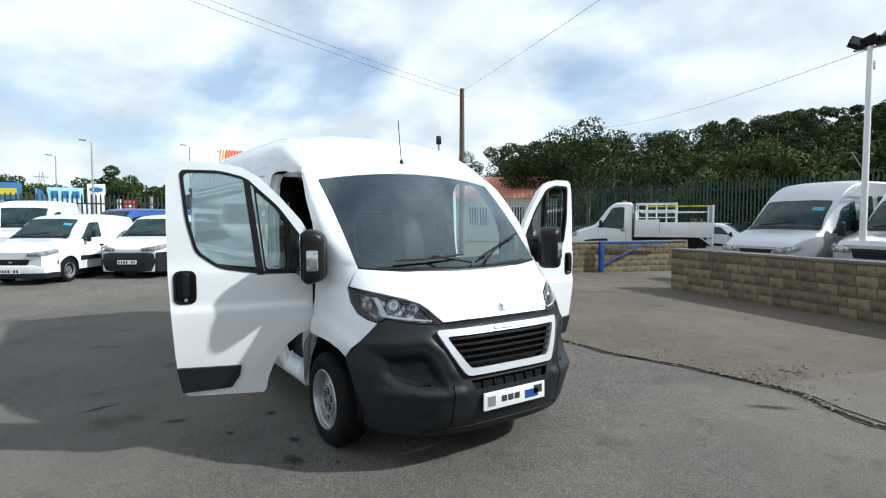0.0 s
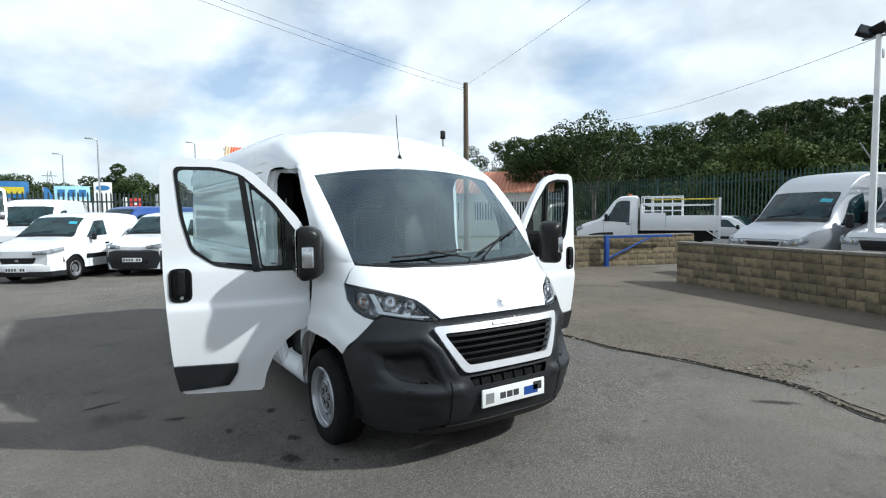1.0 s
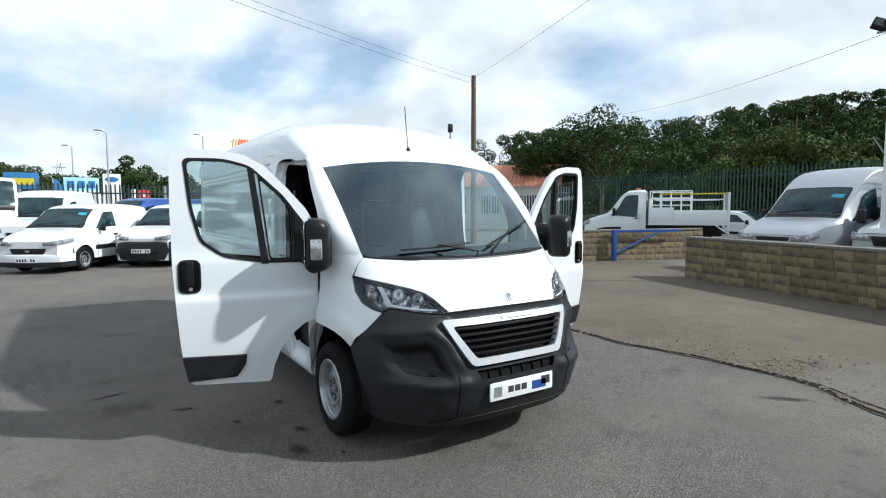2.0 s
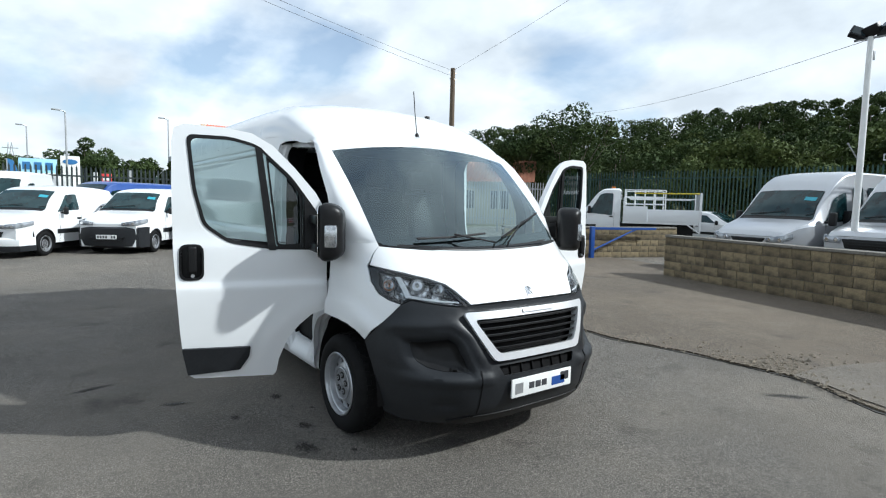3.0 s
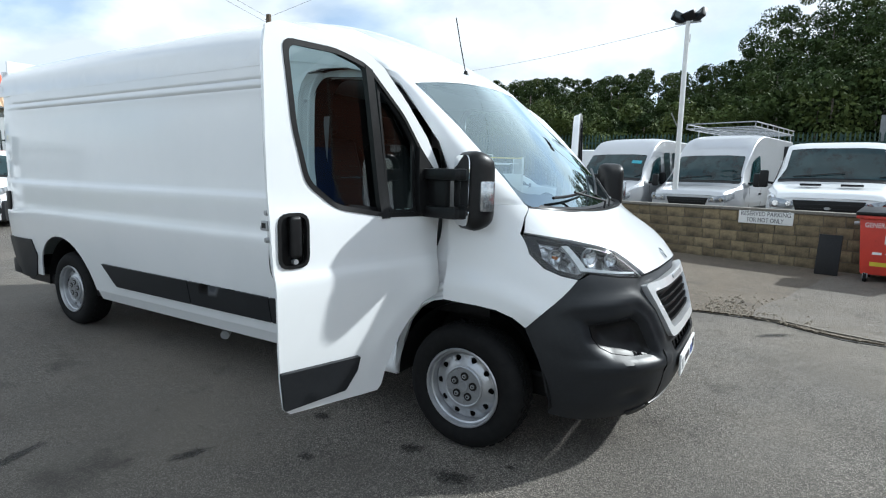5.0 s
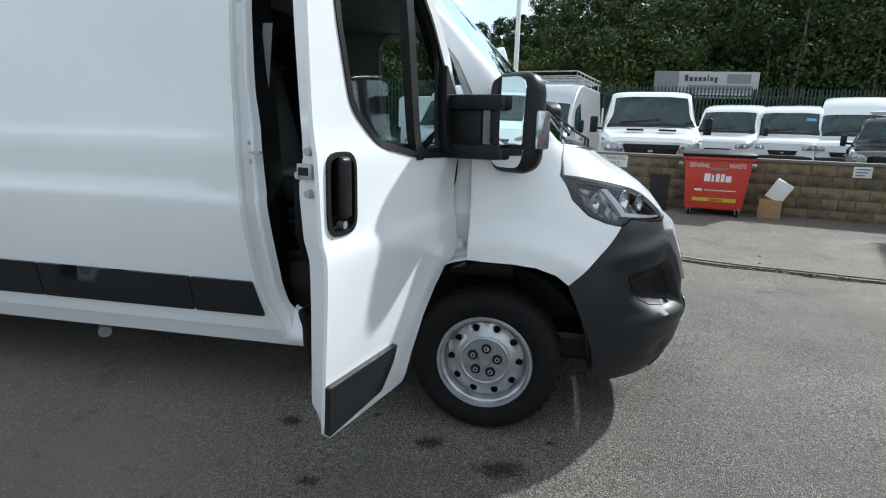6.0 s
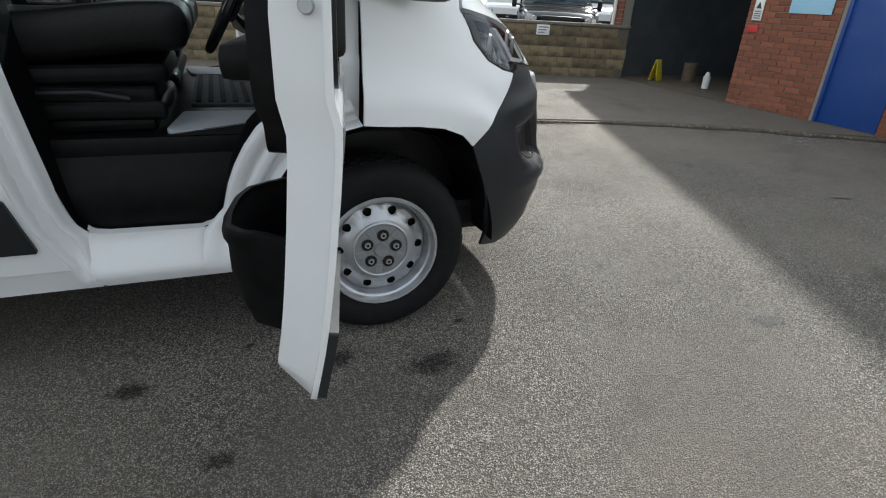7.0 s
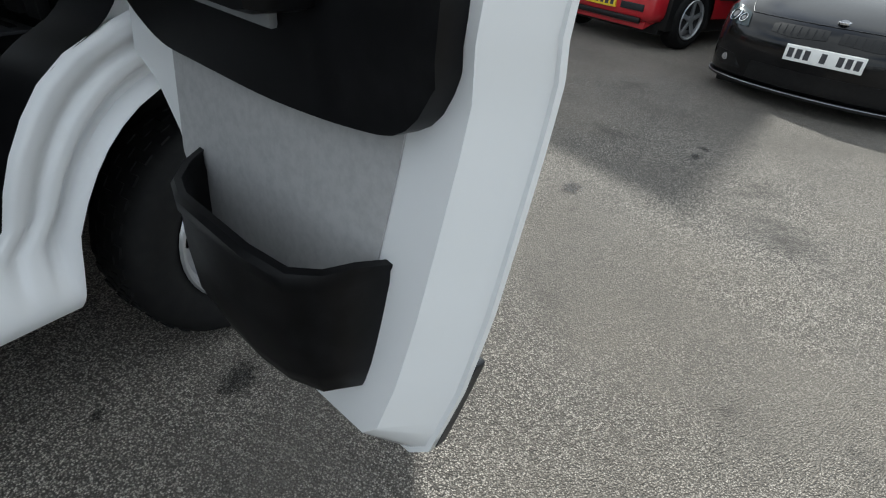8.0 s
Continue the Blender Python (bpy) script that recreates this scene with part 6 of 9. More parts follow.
# ---- parked vehicles ----
def vehicle(name, label, category, m, L, W, top, belt, paint, zb=0.22, axles=(-0.85, -3.4), wr=0.31, roof_in=0.82, screen=None, side_windows=(), rear_screen=None, bumper_h=0.55, bumper_mat=None, lamps=None, grille=None, plate="white", rim_mat=None, mirrors=None, group="", nose=0.16, tail=0.08, sticker=False, spokes=0, tail_lamps=None, rear_plate=False):
    """A parked vehicle: x ahead, nose at x = 0. top: its outline from the side; belt: the line under the windows."""
    root = thing(name, label, category, m, group)
    h, bl = curve_at(sorted(top)), curve_at(sorted(belt))
    xs_top = sorted(top)

    def wide(x):
        f = 1 - nose * ss(-0.75, 0.02, x)
        f -= tail * ss(-L + 0.35, -L, x) if x < -L + 0.35 else 0
        return W / 2 * f

    def at(x, t):
        """t: 0 sill, 0.5 belt, 0.85 roof edge, 1 middle of the roof."""
        H, w = h(x), wide(x)
        B = min(bl(x), H - 0.03)
        cab = ss(0.05, 0.45, H - B)
        R = w * (0.93 + (roof_in - 0.93) * cab)
        if t < 0.5:
            k = t / 0.5
            y, z = w * (0.955 + 0.045 * math.sin(min(1, k * 1.15) * math.pi / 2) - 0.02 * ss(0.8, 1, k)), zb + (B - zb) * k
        elif t < 0.85:
            k = (t - 0.5) / 0.35
            y, z = w * 0.98 + (R - w * 0.98) * k, B + (H - 0.05 - 0.04 * cab - B) * k
        else:
            k = (t - 0.85) / 0.15
            a = k * math.pi / 2
            y, z = R * (math.cos(a) ** 0.55 if k < 1 else 0), H - 0.05 - 0.04 * cab + (0.05 + 0.04 * cab) * math.sin(a) ** 0.8
        return Vector((x, y, z))

    def both(x, s):
        p = at(x, 1 - abs(s))
        return Vector((p.x, p.y if s >= 0 else -p.y, p.z))

    cen = lambda p: (p.x, 0, p.z * 0.5 + 0.3)
    # sides with wheel arches
    ar = wr + 0.065
    for sg in (1, -1):
        low = []
        for ax in axles:
            pts = []
            for k in range(13):
                a = math.pi * k / 12
                x, z = ax + ar * math.cos(a), wr + ar * math.sin(a)
                B = min(bl(x), h(x) - 0.03)
                pts.append((x, max(0.0, min(0.46, 0.5 * (z - zb) / (B - zb)))))
            low += pts
        o = [(0.0, 0.0)] + low + [(-L, 0.0), (-L, 0.5), (0.0, 0.5)]
        panel("side", o, lambda x, t: Vector((at(x, t).x, sg * at(x, t).y, at(x, t).z)), paint, root, step=0.16, centre_fn=cen, angle=30)
    sx = [x for x, _ in xs_top]
    vs, fs = [], []
    xs = sorted(set(sx + [-L + L * k / 60 for k in range(61)]))
    ts = [0.5, 0.55, 0.65, 0.75, 0.82, 0.85, 0.854, 0.859, 0.865, 0.873, 0.882, 0.895, 0.915, 0.94, 0.97, 1.0]
    ss_ = [1 - t for t in ts] + [-(1 - t) for t in reversed(ts[:-1])]
    for x in xs:
        vs += [tuple(both(x, s)) for s in ss_]
    q = len(ss_)
    fs = [(i * q + j, (i + 1) * q + j, (i + 1) * q + j + 1, i * q + j + 1) for i in range(len(xs) - 1) for j in range(q - 1)]
    link_mesh("upper_body", vs, [f[::-1] for f in fs], paint, root, angle=28)
    # ends
    tt = [0, 0.15, 0.3, 0.5, 0.62, 0.75, 0.85, 0.9, 1.0]
    for x, nm in ((0.0, "front_end"), (-L, "rear_end")):
        loop = [at(x, t) for t in tt] + [Vector((p.x, -p.y, p.z)) for p in reversed([at(x, t) for t in tt[:-1]])]
        fs = [tuple(range(len(loop)))]
        link_mesh(nm, [tuple(p) for p in loop], fs if x < 0 else [fs[0][::-1]], paint, root, smooth=False)
    box("underbody", (-L + 0.15, -W * 0.42, zb - 0.05), (-0.15, W * 0.42, zb + 0.16), M_BLACK, root, 0.02)
    for ax in axles:
        box("wheel_well", (ax - ar - 0.02, -W * 0.47, zb), (ax + ar + 0.02, W * 0.47, wr + ar * 0.98), M_BLACK, root, 0.02)
    # glass
    if screen:
        x0, x1 = screen
        o = rounded([(x0, 0.104), (x0, -0.104), (x1, -0.086), (x1, 0.086)], 0.014)
        seal = rounded([(x0 + 0.03, 0.109), (x0 + 0.03, -0.109), (x1 - 0.012, -0.090), (x1 - 0.012, 0.090)], 0.016)
        panel("windscreen_seal", seal, both, M_BLACK, root, step=0.05, lift=0.008, centre_fn=cen, angle=60)
        panel("windscreen", o, both, M_VANGLASS, root, step=0.05, lift=0.014, centre_fn=cen, angle=60)
        panel("cowl", [(x0 + 0.02, 0.106), (x0 + 0.02, -0.106), (x0 + 0.10, -0.098), (x0 + 0.10, 0.098)], both, M_BLACK, root, step=0.05, lift=0.006, centre_fn=cen, angle=60)
        if sticker:
            xm = x0 + (x1 - x0) * 0.72
            panel("price_sticker", [(xm, 0.03), (xm, 0.075), (xm + (x0 - x1) * 0.14, 0.075), (xm + (x0 - x1) * 0.14, 0.03)], both, M_STICKER, root, step=0.05, lift=0.018, centre_fn=cen, label="cyan paper sticker")
        for s0 in (-0.05, 0.06):
            tube("wiper", [both(x0 - 0.02, s0) + Vector((0.01, 0, 0.03)), both(x0 + (x1 - x0) * 0.16, s0 + 0.055) + Vector((0.02, 0, 0.03))], 0.008, M_BLACK, root, 5)
    if rear_screen:
        x0, x1 = rear_screen
        panel("rear_window", rounded([(x0, 0.12), (x0, -0.12), (x1, -0.13), (x1, 0.13)], 0.03), both, M_DARKGLASS, root, step=0.05, lift=0.03, centre_fn=cen, angle=60)
    for win in side_windows:
        for sg in (1, -1):
            panel("side_window", rounded(win, 0.035), lambda x, t: Vector((at(x, t).x, sg * at(x, t).y, at(x, t).z)), M_VANGLASS, root, step=0.08, lift=0.014, centre_fn=cen, angle=60)
    bmat = bumper_mat or M_BUMPER
    # front bumper wraps the nose
    w0 = wide(0.0)
    def wrapped(nm, prof, mat, grow=0.0):
        bm = bmesh.new()
        k = 10
        rows = []
        for z, out in prof:
            row = []
            for j in range(-k, k + 1):
                q = j / k
                row.append(bm.verts.new((out + grow - 0.10 * abs(q) ** 3, (w0 + 0.05 + grow) * q, z)))
            row = [bm.verts.new((-0.62, -(wide(-0.62) + 0.012 + grow), z)), bm.verts.new((-0.3, -(wide(-0.3) + 0.016 + grow), z))] + row + [bm.verts.new((-0.3, wide(-0.3) + 0.016 + grow, z)), bm.verts.new((-0.62, wide(-0.62) + 0.012 + grow, z))]
            rows.append(row)
        if axles[0] + wr + 0.065 > -0.62:
            for row in rows:
                row[0].co.x = row[-1].co.x = axles[0] + wr + 0.075
        for a, b in zip(rows, rows[1:]):
            for j in range(len(a) - 1):
                bm.faces.new((a[j], a[j + 1], b[j + 1], b[j]))
        return part(nm, bm, mat, root, "", True)

    wrapped("front_bumper", [(zb - 0.02, -0.03), (zb + 0.02, 0.05), ((zb + bumper_h) / 2, 0.085), (bumper_h - 0.04, 0.07), (bumper_h, 0.02)], bmat)
    if bmat is not M_BUMPER and bmat is not M_BLACKP:
        wrapped("lower_lip", [(zb - 0.025, -0.02), (zb - 0.02, 0.05), (zb + 0.05, 0.068), (zb + 0.10, 0.07), (zb + 0.105, 0.04)], M_BUMPER, 0.012)
    gz0, gz1, gw = grille or (bumper_h + 0.02, bumper_h + 0.16, 0.4)
    bm = bmesh.new()
    add_box(bm, (-0.05, -gw, gz0), (0.03 if gz0 > bumper_h - 0.02 else 0.092, gw, gz1), 0.02)
    for v in bm.verts:
        v.co.y *= 0.84 + 0.16 * (v.co.z - gz0) / (gz1 - gz0)
    gr = part("grille", bm, M_BLACK, root, "", True)
    if paint is M_WHITE and gz0 > bumper_h - 0.02:
        bm = bmesh.new()
        add_tube(bm, (0.028, 0, (gz0 + gz1) / 2), (0.042, 0, (gz0 + gz1) / 2), 0.05, 0.045, n=18)
        for v in bm.verts:
            v.co.z = (gz0 + gz1) / 2 + (v.co.z - (gz0 + gz1) / 2) * 0.5
        part("nose_badge", bm, M_STEEL, gr, "small oval emblem shape", True)
    for j in range(3):
        z = gz0 + (gz1 - gz0) * (j + 0.7) / 3.6
        box("grille_bar", (0.0, -gw * 0.86, z - 0.006), (0.036 if gz0 > bumper_h - 0.02 else 0.098, gw * 0.9, z + 0.006), M_BUMPER, gr)
    # lamps sit on the front corners
    if lamps:
        z0, z1, y0, y1, back = lamps
        for sg in (1, -1):
            turn = [(0.030, y0), (0.030, (y0 + w0) / 2), (0.026, w0 - 0.05), (0.008, w0 + 0.012), (-0.06, wide(-0.06) + 0.016), (-back * 0.6, wide(-back * 0.6) + 0.014), (-back, wide(-back) + 0.008)]
            run = [0.0]
            for p, q in zip(turn, turn[1:]):
                run.append(run[-1] + math.dist(p, q))
            vs, fs = [], []
            for (x, y), d in zip(turn, run):
                u = d / run[-1]
                lo = z0 + (z1 - z0) * (0.10 * (1 - u) + 0.75 * u * u)
                hi = z1 + (z1 - z0) * 0.55 * u - (z1 - z0) * 0.25 * (1 - u) ** 2
                m2 = 0.012 if u < 0.95 else 0.002
                n_ = (1.0, 0.0) if u < 0.45 else (0.25, 0.97)
                vs += [(x - 0.05 * n_[0], sg * (y - 0.05 * n_[1]), lo), (x, sg * y, lo), (x + m2 * n_[0], sg * (y + m2 * n_[1]), (lo + hi) / 2), (x - 0.01 * n_[0], sg * (y - 0.01 * n_[1]), hi), (x - 0.06 * n_[0], sg * (y - 0.06 * n_[1]), hi)]
            for i in range(len(turn) - 1):
                for j in range(4):
                    f = (5 * i + j, 5 * i + 5 + j, 5 * i + 6 + j, 5 * i + 1 + j)
                    fs.append(f if sg > 0 else f[::-1])
            lp = link_mesh("headlamp", vs, fs, M_LAMPGLASS, root, "clear headlamp", angle=25)
            zc = (z0 + z1) / 2 + 0.01
            for yb, rb_ in ((y0 + 0.075, 0.30), (w0 - 0.07, 0.34)):
                bm = bmesh.new()
                add_tube(bm, (0.02, sg * yb, zc), (0.044, sg * yb, zc), (z1 - z0) * rb_, (z1 - z0) * rb_ * 0.8, n=14)
                part("bulb_bowl", bm, M_CHROME, lp, "", True)
    if plate:
        bm = bmesh.new()
        pz = (zb + bumper_h) / 2
        add_box(bm, (0.085, -0.26, pz - 0.055), (0.10, 0.26, pz + 0.055), 0.004)
        pl = part("number_plate", bm, M_WHITEPL, root, "white front number plate")
        for j in range(7):
            if j != 4:
                y = -0.21 + j * 0.07
                box("plate_bar", (0.10, y - 0.022, pz - 0.033), (0.1015, y + 0.022, pz + 0.033), M_INK, pl)
    for ax in axles:
        wheel(root, pose(ax, -W / 2 + 0.02, wr), wr, 0.2, wr * 0.63, 8, 5, rim_mat=rim_mat, spokes=spokes)
        wheel(root, pose(ax, W / 2 - 0.02, wr, 0, 0, 180), wr, 0.2, wr * 0.63, 8, 5, rim_mat=rim_mat, spokes=spokes)
    if mirrors:
        x, z, s = mirrors
        for sg in (1, -1):
            bm = bmesh.new()
            y = wide(x)
            add_box(bm, (x - 0.06, y + 0.05, z - s), (x + 0.06, y + 0.05 + s * 0.95, z + s), 0.045, seg=3)
            add_tube(bm, (x, y - 0.08, z - s * 0.5), (x, y + 0.08, z - s * 0.4), 0.025)
            for v in bm.verts:
                v.co.y *= sg
            part("door_mirror", bm, M_BLACK, root, "black door mirror", True)
    # shut lines, handles and side strip
    for sg in (1, -1):
        for x in ((side_windows[0][0][0] - 0.06, min(p[0] for p in side_windows[0]) - 0.05) if side_windows else ()):
            pts = [at(x, t) for t in (0.08, 0.3, 0.5)]
            tube("shut_line", [Vector((p.x, sg * (p.y + 0.001), p.z)) for p in pts], 0.004, M_BLACK, root, 4)
        if side_windows:
            x = min(p[0] for p in side_windows[0]) + 0.06
            p = at(x, 0.42)
            box("door_handle", (x - 0.07, sg * p.y - 0.018, p.z - 0.025), (x + 0.07, sg * p.y + 0.018, p.z + 0.025), M_BLACK, root, 0.01)
        a, b = max(axles) - ar - 0.05, min(axles) + ar + 0.05
        panel("side_strip", [(a, 0.20), (b, 0.20), (b, 0.27), (a, 0.27)], lambda x, t: Vector((at(x, t).x, sg * at(x, t).y, at(x, t).z)), M_BUMPER, root, step=0.2, lift=0.012, thick=0.01, centre_fn=cen)
    if tail_lamps:
        z0, z1, y0, y1 = tail_lamps
        for sg in (1, -1):
            bm = bmesh.new()
            add_box(bm, (-L - 0.03, y0, z0), (-L + 0.25, y1, z1), 0.04, seg=3)
            for v in bm.verts:
                f = (v.co.y - y0) / (y1 - y0)
                v.co.x += 0.12 * f * f
                v.co.y *= sg
            tl = part("tail_lamp", bm, M_REDLENS, root, "red and clear tail lamp", True)
            box("reversing_lens", (-L - 0.034, min(sg * y0, sg * (y0 + 0.08)), z0 + 0.06), (-L, max(sg * y0, sg * (y0 + 0.08)), z1 - 0.05), M_CLEARLENS, tl, 0.01)
    if rear_plate:
        pl = box("rear_plate", (-L - 0.075, -0.26, 0.36), (-L - 0.05, 0.26, 0.47), M_YELLOW, root, 0.004, "yellow rear number plate")
        for j in range(7):
            if j != 4:
                y = -0.21 + j * 0.07
                box("plate_bar", (-L - 0.0765, y - 0.022, 0.382), (-L - 0.075, y + 0.022, 0.448), M_INK, pl)
        rb = box("rear_bumper", (-L - 0.06, -W / 2 + 0.10, 0.26), (-L + 0.3, W / 2 - 0.10, 0.62), paint, root, 0.14, seg=6)
        box("bumper_valance", (-L - 0.062, -W / 2 + 0.25, 0.25), (-L - 0.02, W / 2 - 0.25, 0.31), M_BLACK, rb, 0.02)
        box("bumper_reflector", (-L - 0.068, -0.62, 0.37), (-L - 0.05, -0.32, 0.44), M_BUMPER, rb, 0.01)
        box("bumper_reflector", (-L - 0.068, 0.32, 0.37), (-L - 0.05, 0.62, 0.44), M_BUMPER, rb, 0.01)
        bm = bmesh.new()
        add_tube(bm, (-L - 0.02, 0, 0.86), (-L + 0.02, 0, 0.86), 0.045, n=16)
        part("rear_badge", bm, M_CHROME, root, "round chrome emblem shape", True)
    return root


def at_yard(x, y, heading):
    return pose(x, y, 0, 0, 0, heading)


SMALL_TOP = [(0.0, 0.80), (-0.10, 0.92), (-0.45, 1.03), (-0.92, 1.15), (-1.25, 1.41), (-1.58, 1.64), (-1.85, 1.73), (-2.6, 1.78), (-3.9, 1.72), (-4.1, 1.60)]
SMALL_BELT = [(0.0, 0.76), (-0.45, 0.96), (-1.0, 1.04), (-4.1, 1.05)]
SMALL_WIN = [[(-1.30, 0.55), (-2.20, 0.55), (-2.20, 0.78), (-1.78, 0.79)]]
vehicle("small_van", "white small delivery van with a dark grille, parked in the yard", "van", at_yard(-13.3, -3.7, -34), 4.16, 1.76, SMALL_TOP, SMALL_BELT, M_WHITE, 0.2, (-0.83, -3.32), 0.31, 0.82, (-0.98, -1.56), SMALL_WIN, bumper_h=0.5, bumper_mat=M_WHITE, lamps=(0.70, 0.82, 0.40, 0.80, 0.46), grille=(0.50, 0.64, 0.46), mirrors=(-1.45, 1.12, 0.1), group="parked white vans", sticker=True)
vehicle("small_van", "white small delivery van with black bumper and lower nose", "van", at_yard(-13.4, -1.2, -34), 3.96, 1.72, SMALL_TOP[:-1] + [(-3.96, 1.55)], SMALL_BELT, M_WHITE, 0.2, (-0.80, -3.2), 0.30, 0.82, (-0.98, -1.56), SMALL_WIN, bumper_h=0.72, lamps=(0.74, 0.87, 0.36, 0.80, 0.44), grille=(0.36, 0.46, 0.45), mirrors=(-1.45, 1.14, 0.1), group="parked white vans", sticker=True)
vehicle("small_van", "white small delivery van parked beside the others", "van", at_yard(-13.6, 1.25, -33), 4.1, 1.75, SMALL_TOP, SMALL_BELT, M_WHITE, 0.2, (-0.83, -3.3), 0.31, 0.82, (-0.98, -1.56), SMALL_WIN, bumper_h=0.62, lamps=(0.74, 0.87, 0.36, 0.80, 0.44), mirrors=(-1.45, 1.12, 0.1), group="parked white vans")

MID_TOP = [(0.0, 1.08), (-0.08, 1.16), (-0.5, 1.28), (-0.85, 1.38), (-1.15, 1.74), (-1.45, 2.06), (-1.75, 2.22), (-2.3, 2.30), (-5.2, 2.30), (-5.4, 2.2)]
MID_BELT = [(0.0, 1.0), (-0.5, 1.18), (-1.0, 1.24), (-5.4, 1.26)]
MID_WIN = [[(-1.15, 0.53), (-2.05, 0.53), (-2.05, 0.74), (-1.55, 0.76)]]
HIGH_TOP = [(0.0, 1.06), (-0.08, 1.15), (-0.55, 1.27), (-0.85, 1.36), (-1.15, 1.71), (-1.45, 2.03), (-1.75, 2.30), (-2.1, 2.49), (-2.6, 2.58), (-5.3, 2.57), (-5.5, 2.46)]
CAB_TOP = [(0.0, 1.14), (-0.08, 1.23), (-0.5, 1.35), (-0.80, 1.44), (-1.10, 1.76), (-1.40, 2.06), (-1.62, 2.17), (-2.45, 2.18), (-2.55, 2.1)]
BUS_WIN = [[(-1.15, 0.53), (-2.0, 0.53), (-2.0, 0.74), (-1.55, 0.76)], [(-2.25, 0.53), (-2.65, 0.53), (-2.65, 0.76), (-2.25, 0.76)], [(-2.85, 0.53), (-4.0, 0.53), (-4.0, 0.76), (-2.85, 0.76)]]
VAN_LAMPS = (0.88, 1.04, 0.50, 0.92, 0.36)

# row behind the wall, noses towards it
vehicle("minibus", "silver minibus with dark side windows, parked behind the block wall", "minibus", at_yard(-2.66, 10.48, -101), 5.4, 2.0, [(0.0, 0.98), (-0.10, 1.09), (-0.5, 1.25), (-0.88, 1.38), (-1.18, 1.73), (-1.50, 2.06), (-1.75, 2.28), (-2.1, 2.45), (-2.6, 2.51), (-5.2, 2.49), (-5.4, 2.40)], MID_BELT, M_SILVER, 0.25, (-0.9, -4.2), 0.33, 0.86, (-0.93, -1.46), BUS_WIN, bumper_h=0.72, bumper_mat=M_SILVER, lamps=(0.83, 0.97, 0.46, 0.90, 0.24), grille=(0.84, 0.93, 0.42), mirrors=(-1.2, 1.38, 0.15), group="vans behind the wall", sticker=True)
silver_van = vehicle("silver_panel_van", "silver high-roof van with a roof rack, parked behind the block wall", "van", at_yard(-0.46, 10.67, -104), 5.5, 2.0, HIGH_TOP, MID_BELT, M_SILVER, 0.25, (-0.95, -4.3), 0.33, 0.86, (-0.90, -1.42), MID_WIN, bumper_h=0.74, lamps=VAN_LAMPS, grille=(0.80, 1.0, 0.48), mirrors=(-1.2, 1.42, 0.16), group="vans behind the wall")
rack = new("roof_rack")
rack.parent = silver_van
rack["label"] = "galvanised tube roof rack"
for y in (-0.82, 0.82):
    tube("side_rail", [(-1.75, y, 2.84), (-5.3, y, 2.84)], 0.018, M_STEEL, rack, 6)
    tube("lower_rail", [(-1.75, y, 2.72), (-5.3, y, 2.72)], 0.018, M_STEEL, rack, 6)
    for k in range(8):
        x = -1.75 - k * 0.5
        tube("upright", [(x, y, 2.70), (x, y, 2.85)], 0.012, M_STEEL, rack, 6)
    for x in (-2.6, -3.8, -5.0):
        tube("rack_leg", [(x, y, 2.72), (x, y * 1.02, 2.45)], 0.015, M_STEEL, rack, 6)
for k in range(8):
    x = -1.75 - k * 0.5
    tube("cross_bar", [(x, -0.82, 2.72), (x, 0.82, 2.72)], 0.015, M_STEEL, rack, 6)
tube("cross_bar", [(-1.75, -0.82, 2.84), (-1.75, 0.82, 2.84)], 0.015, M_STEEL, rack, 6)


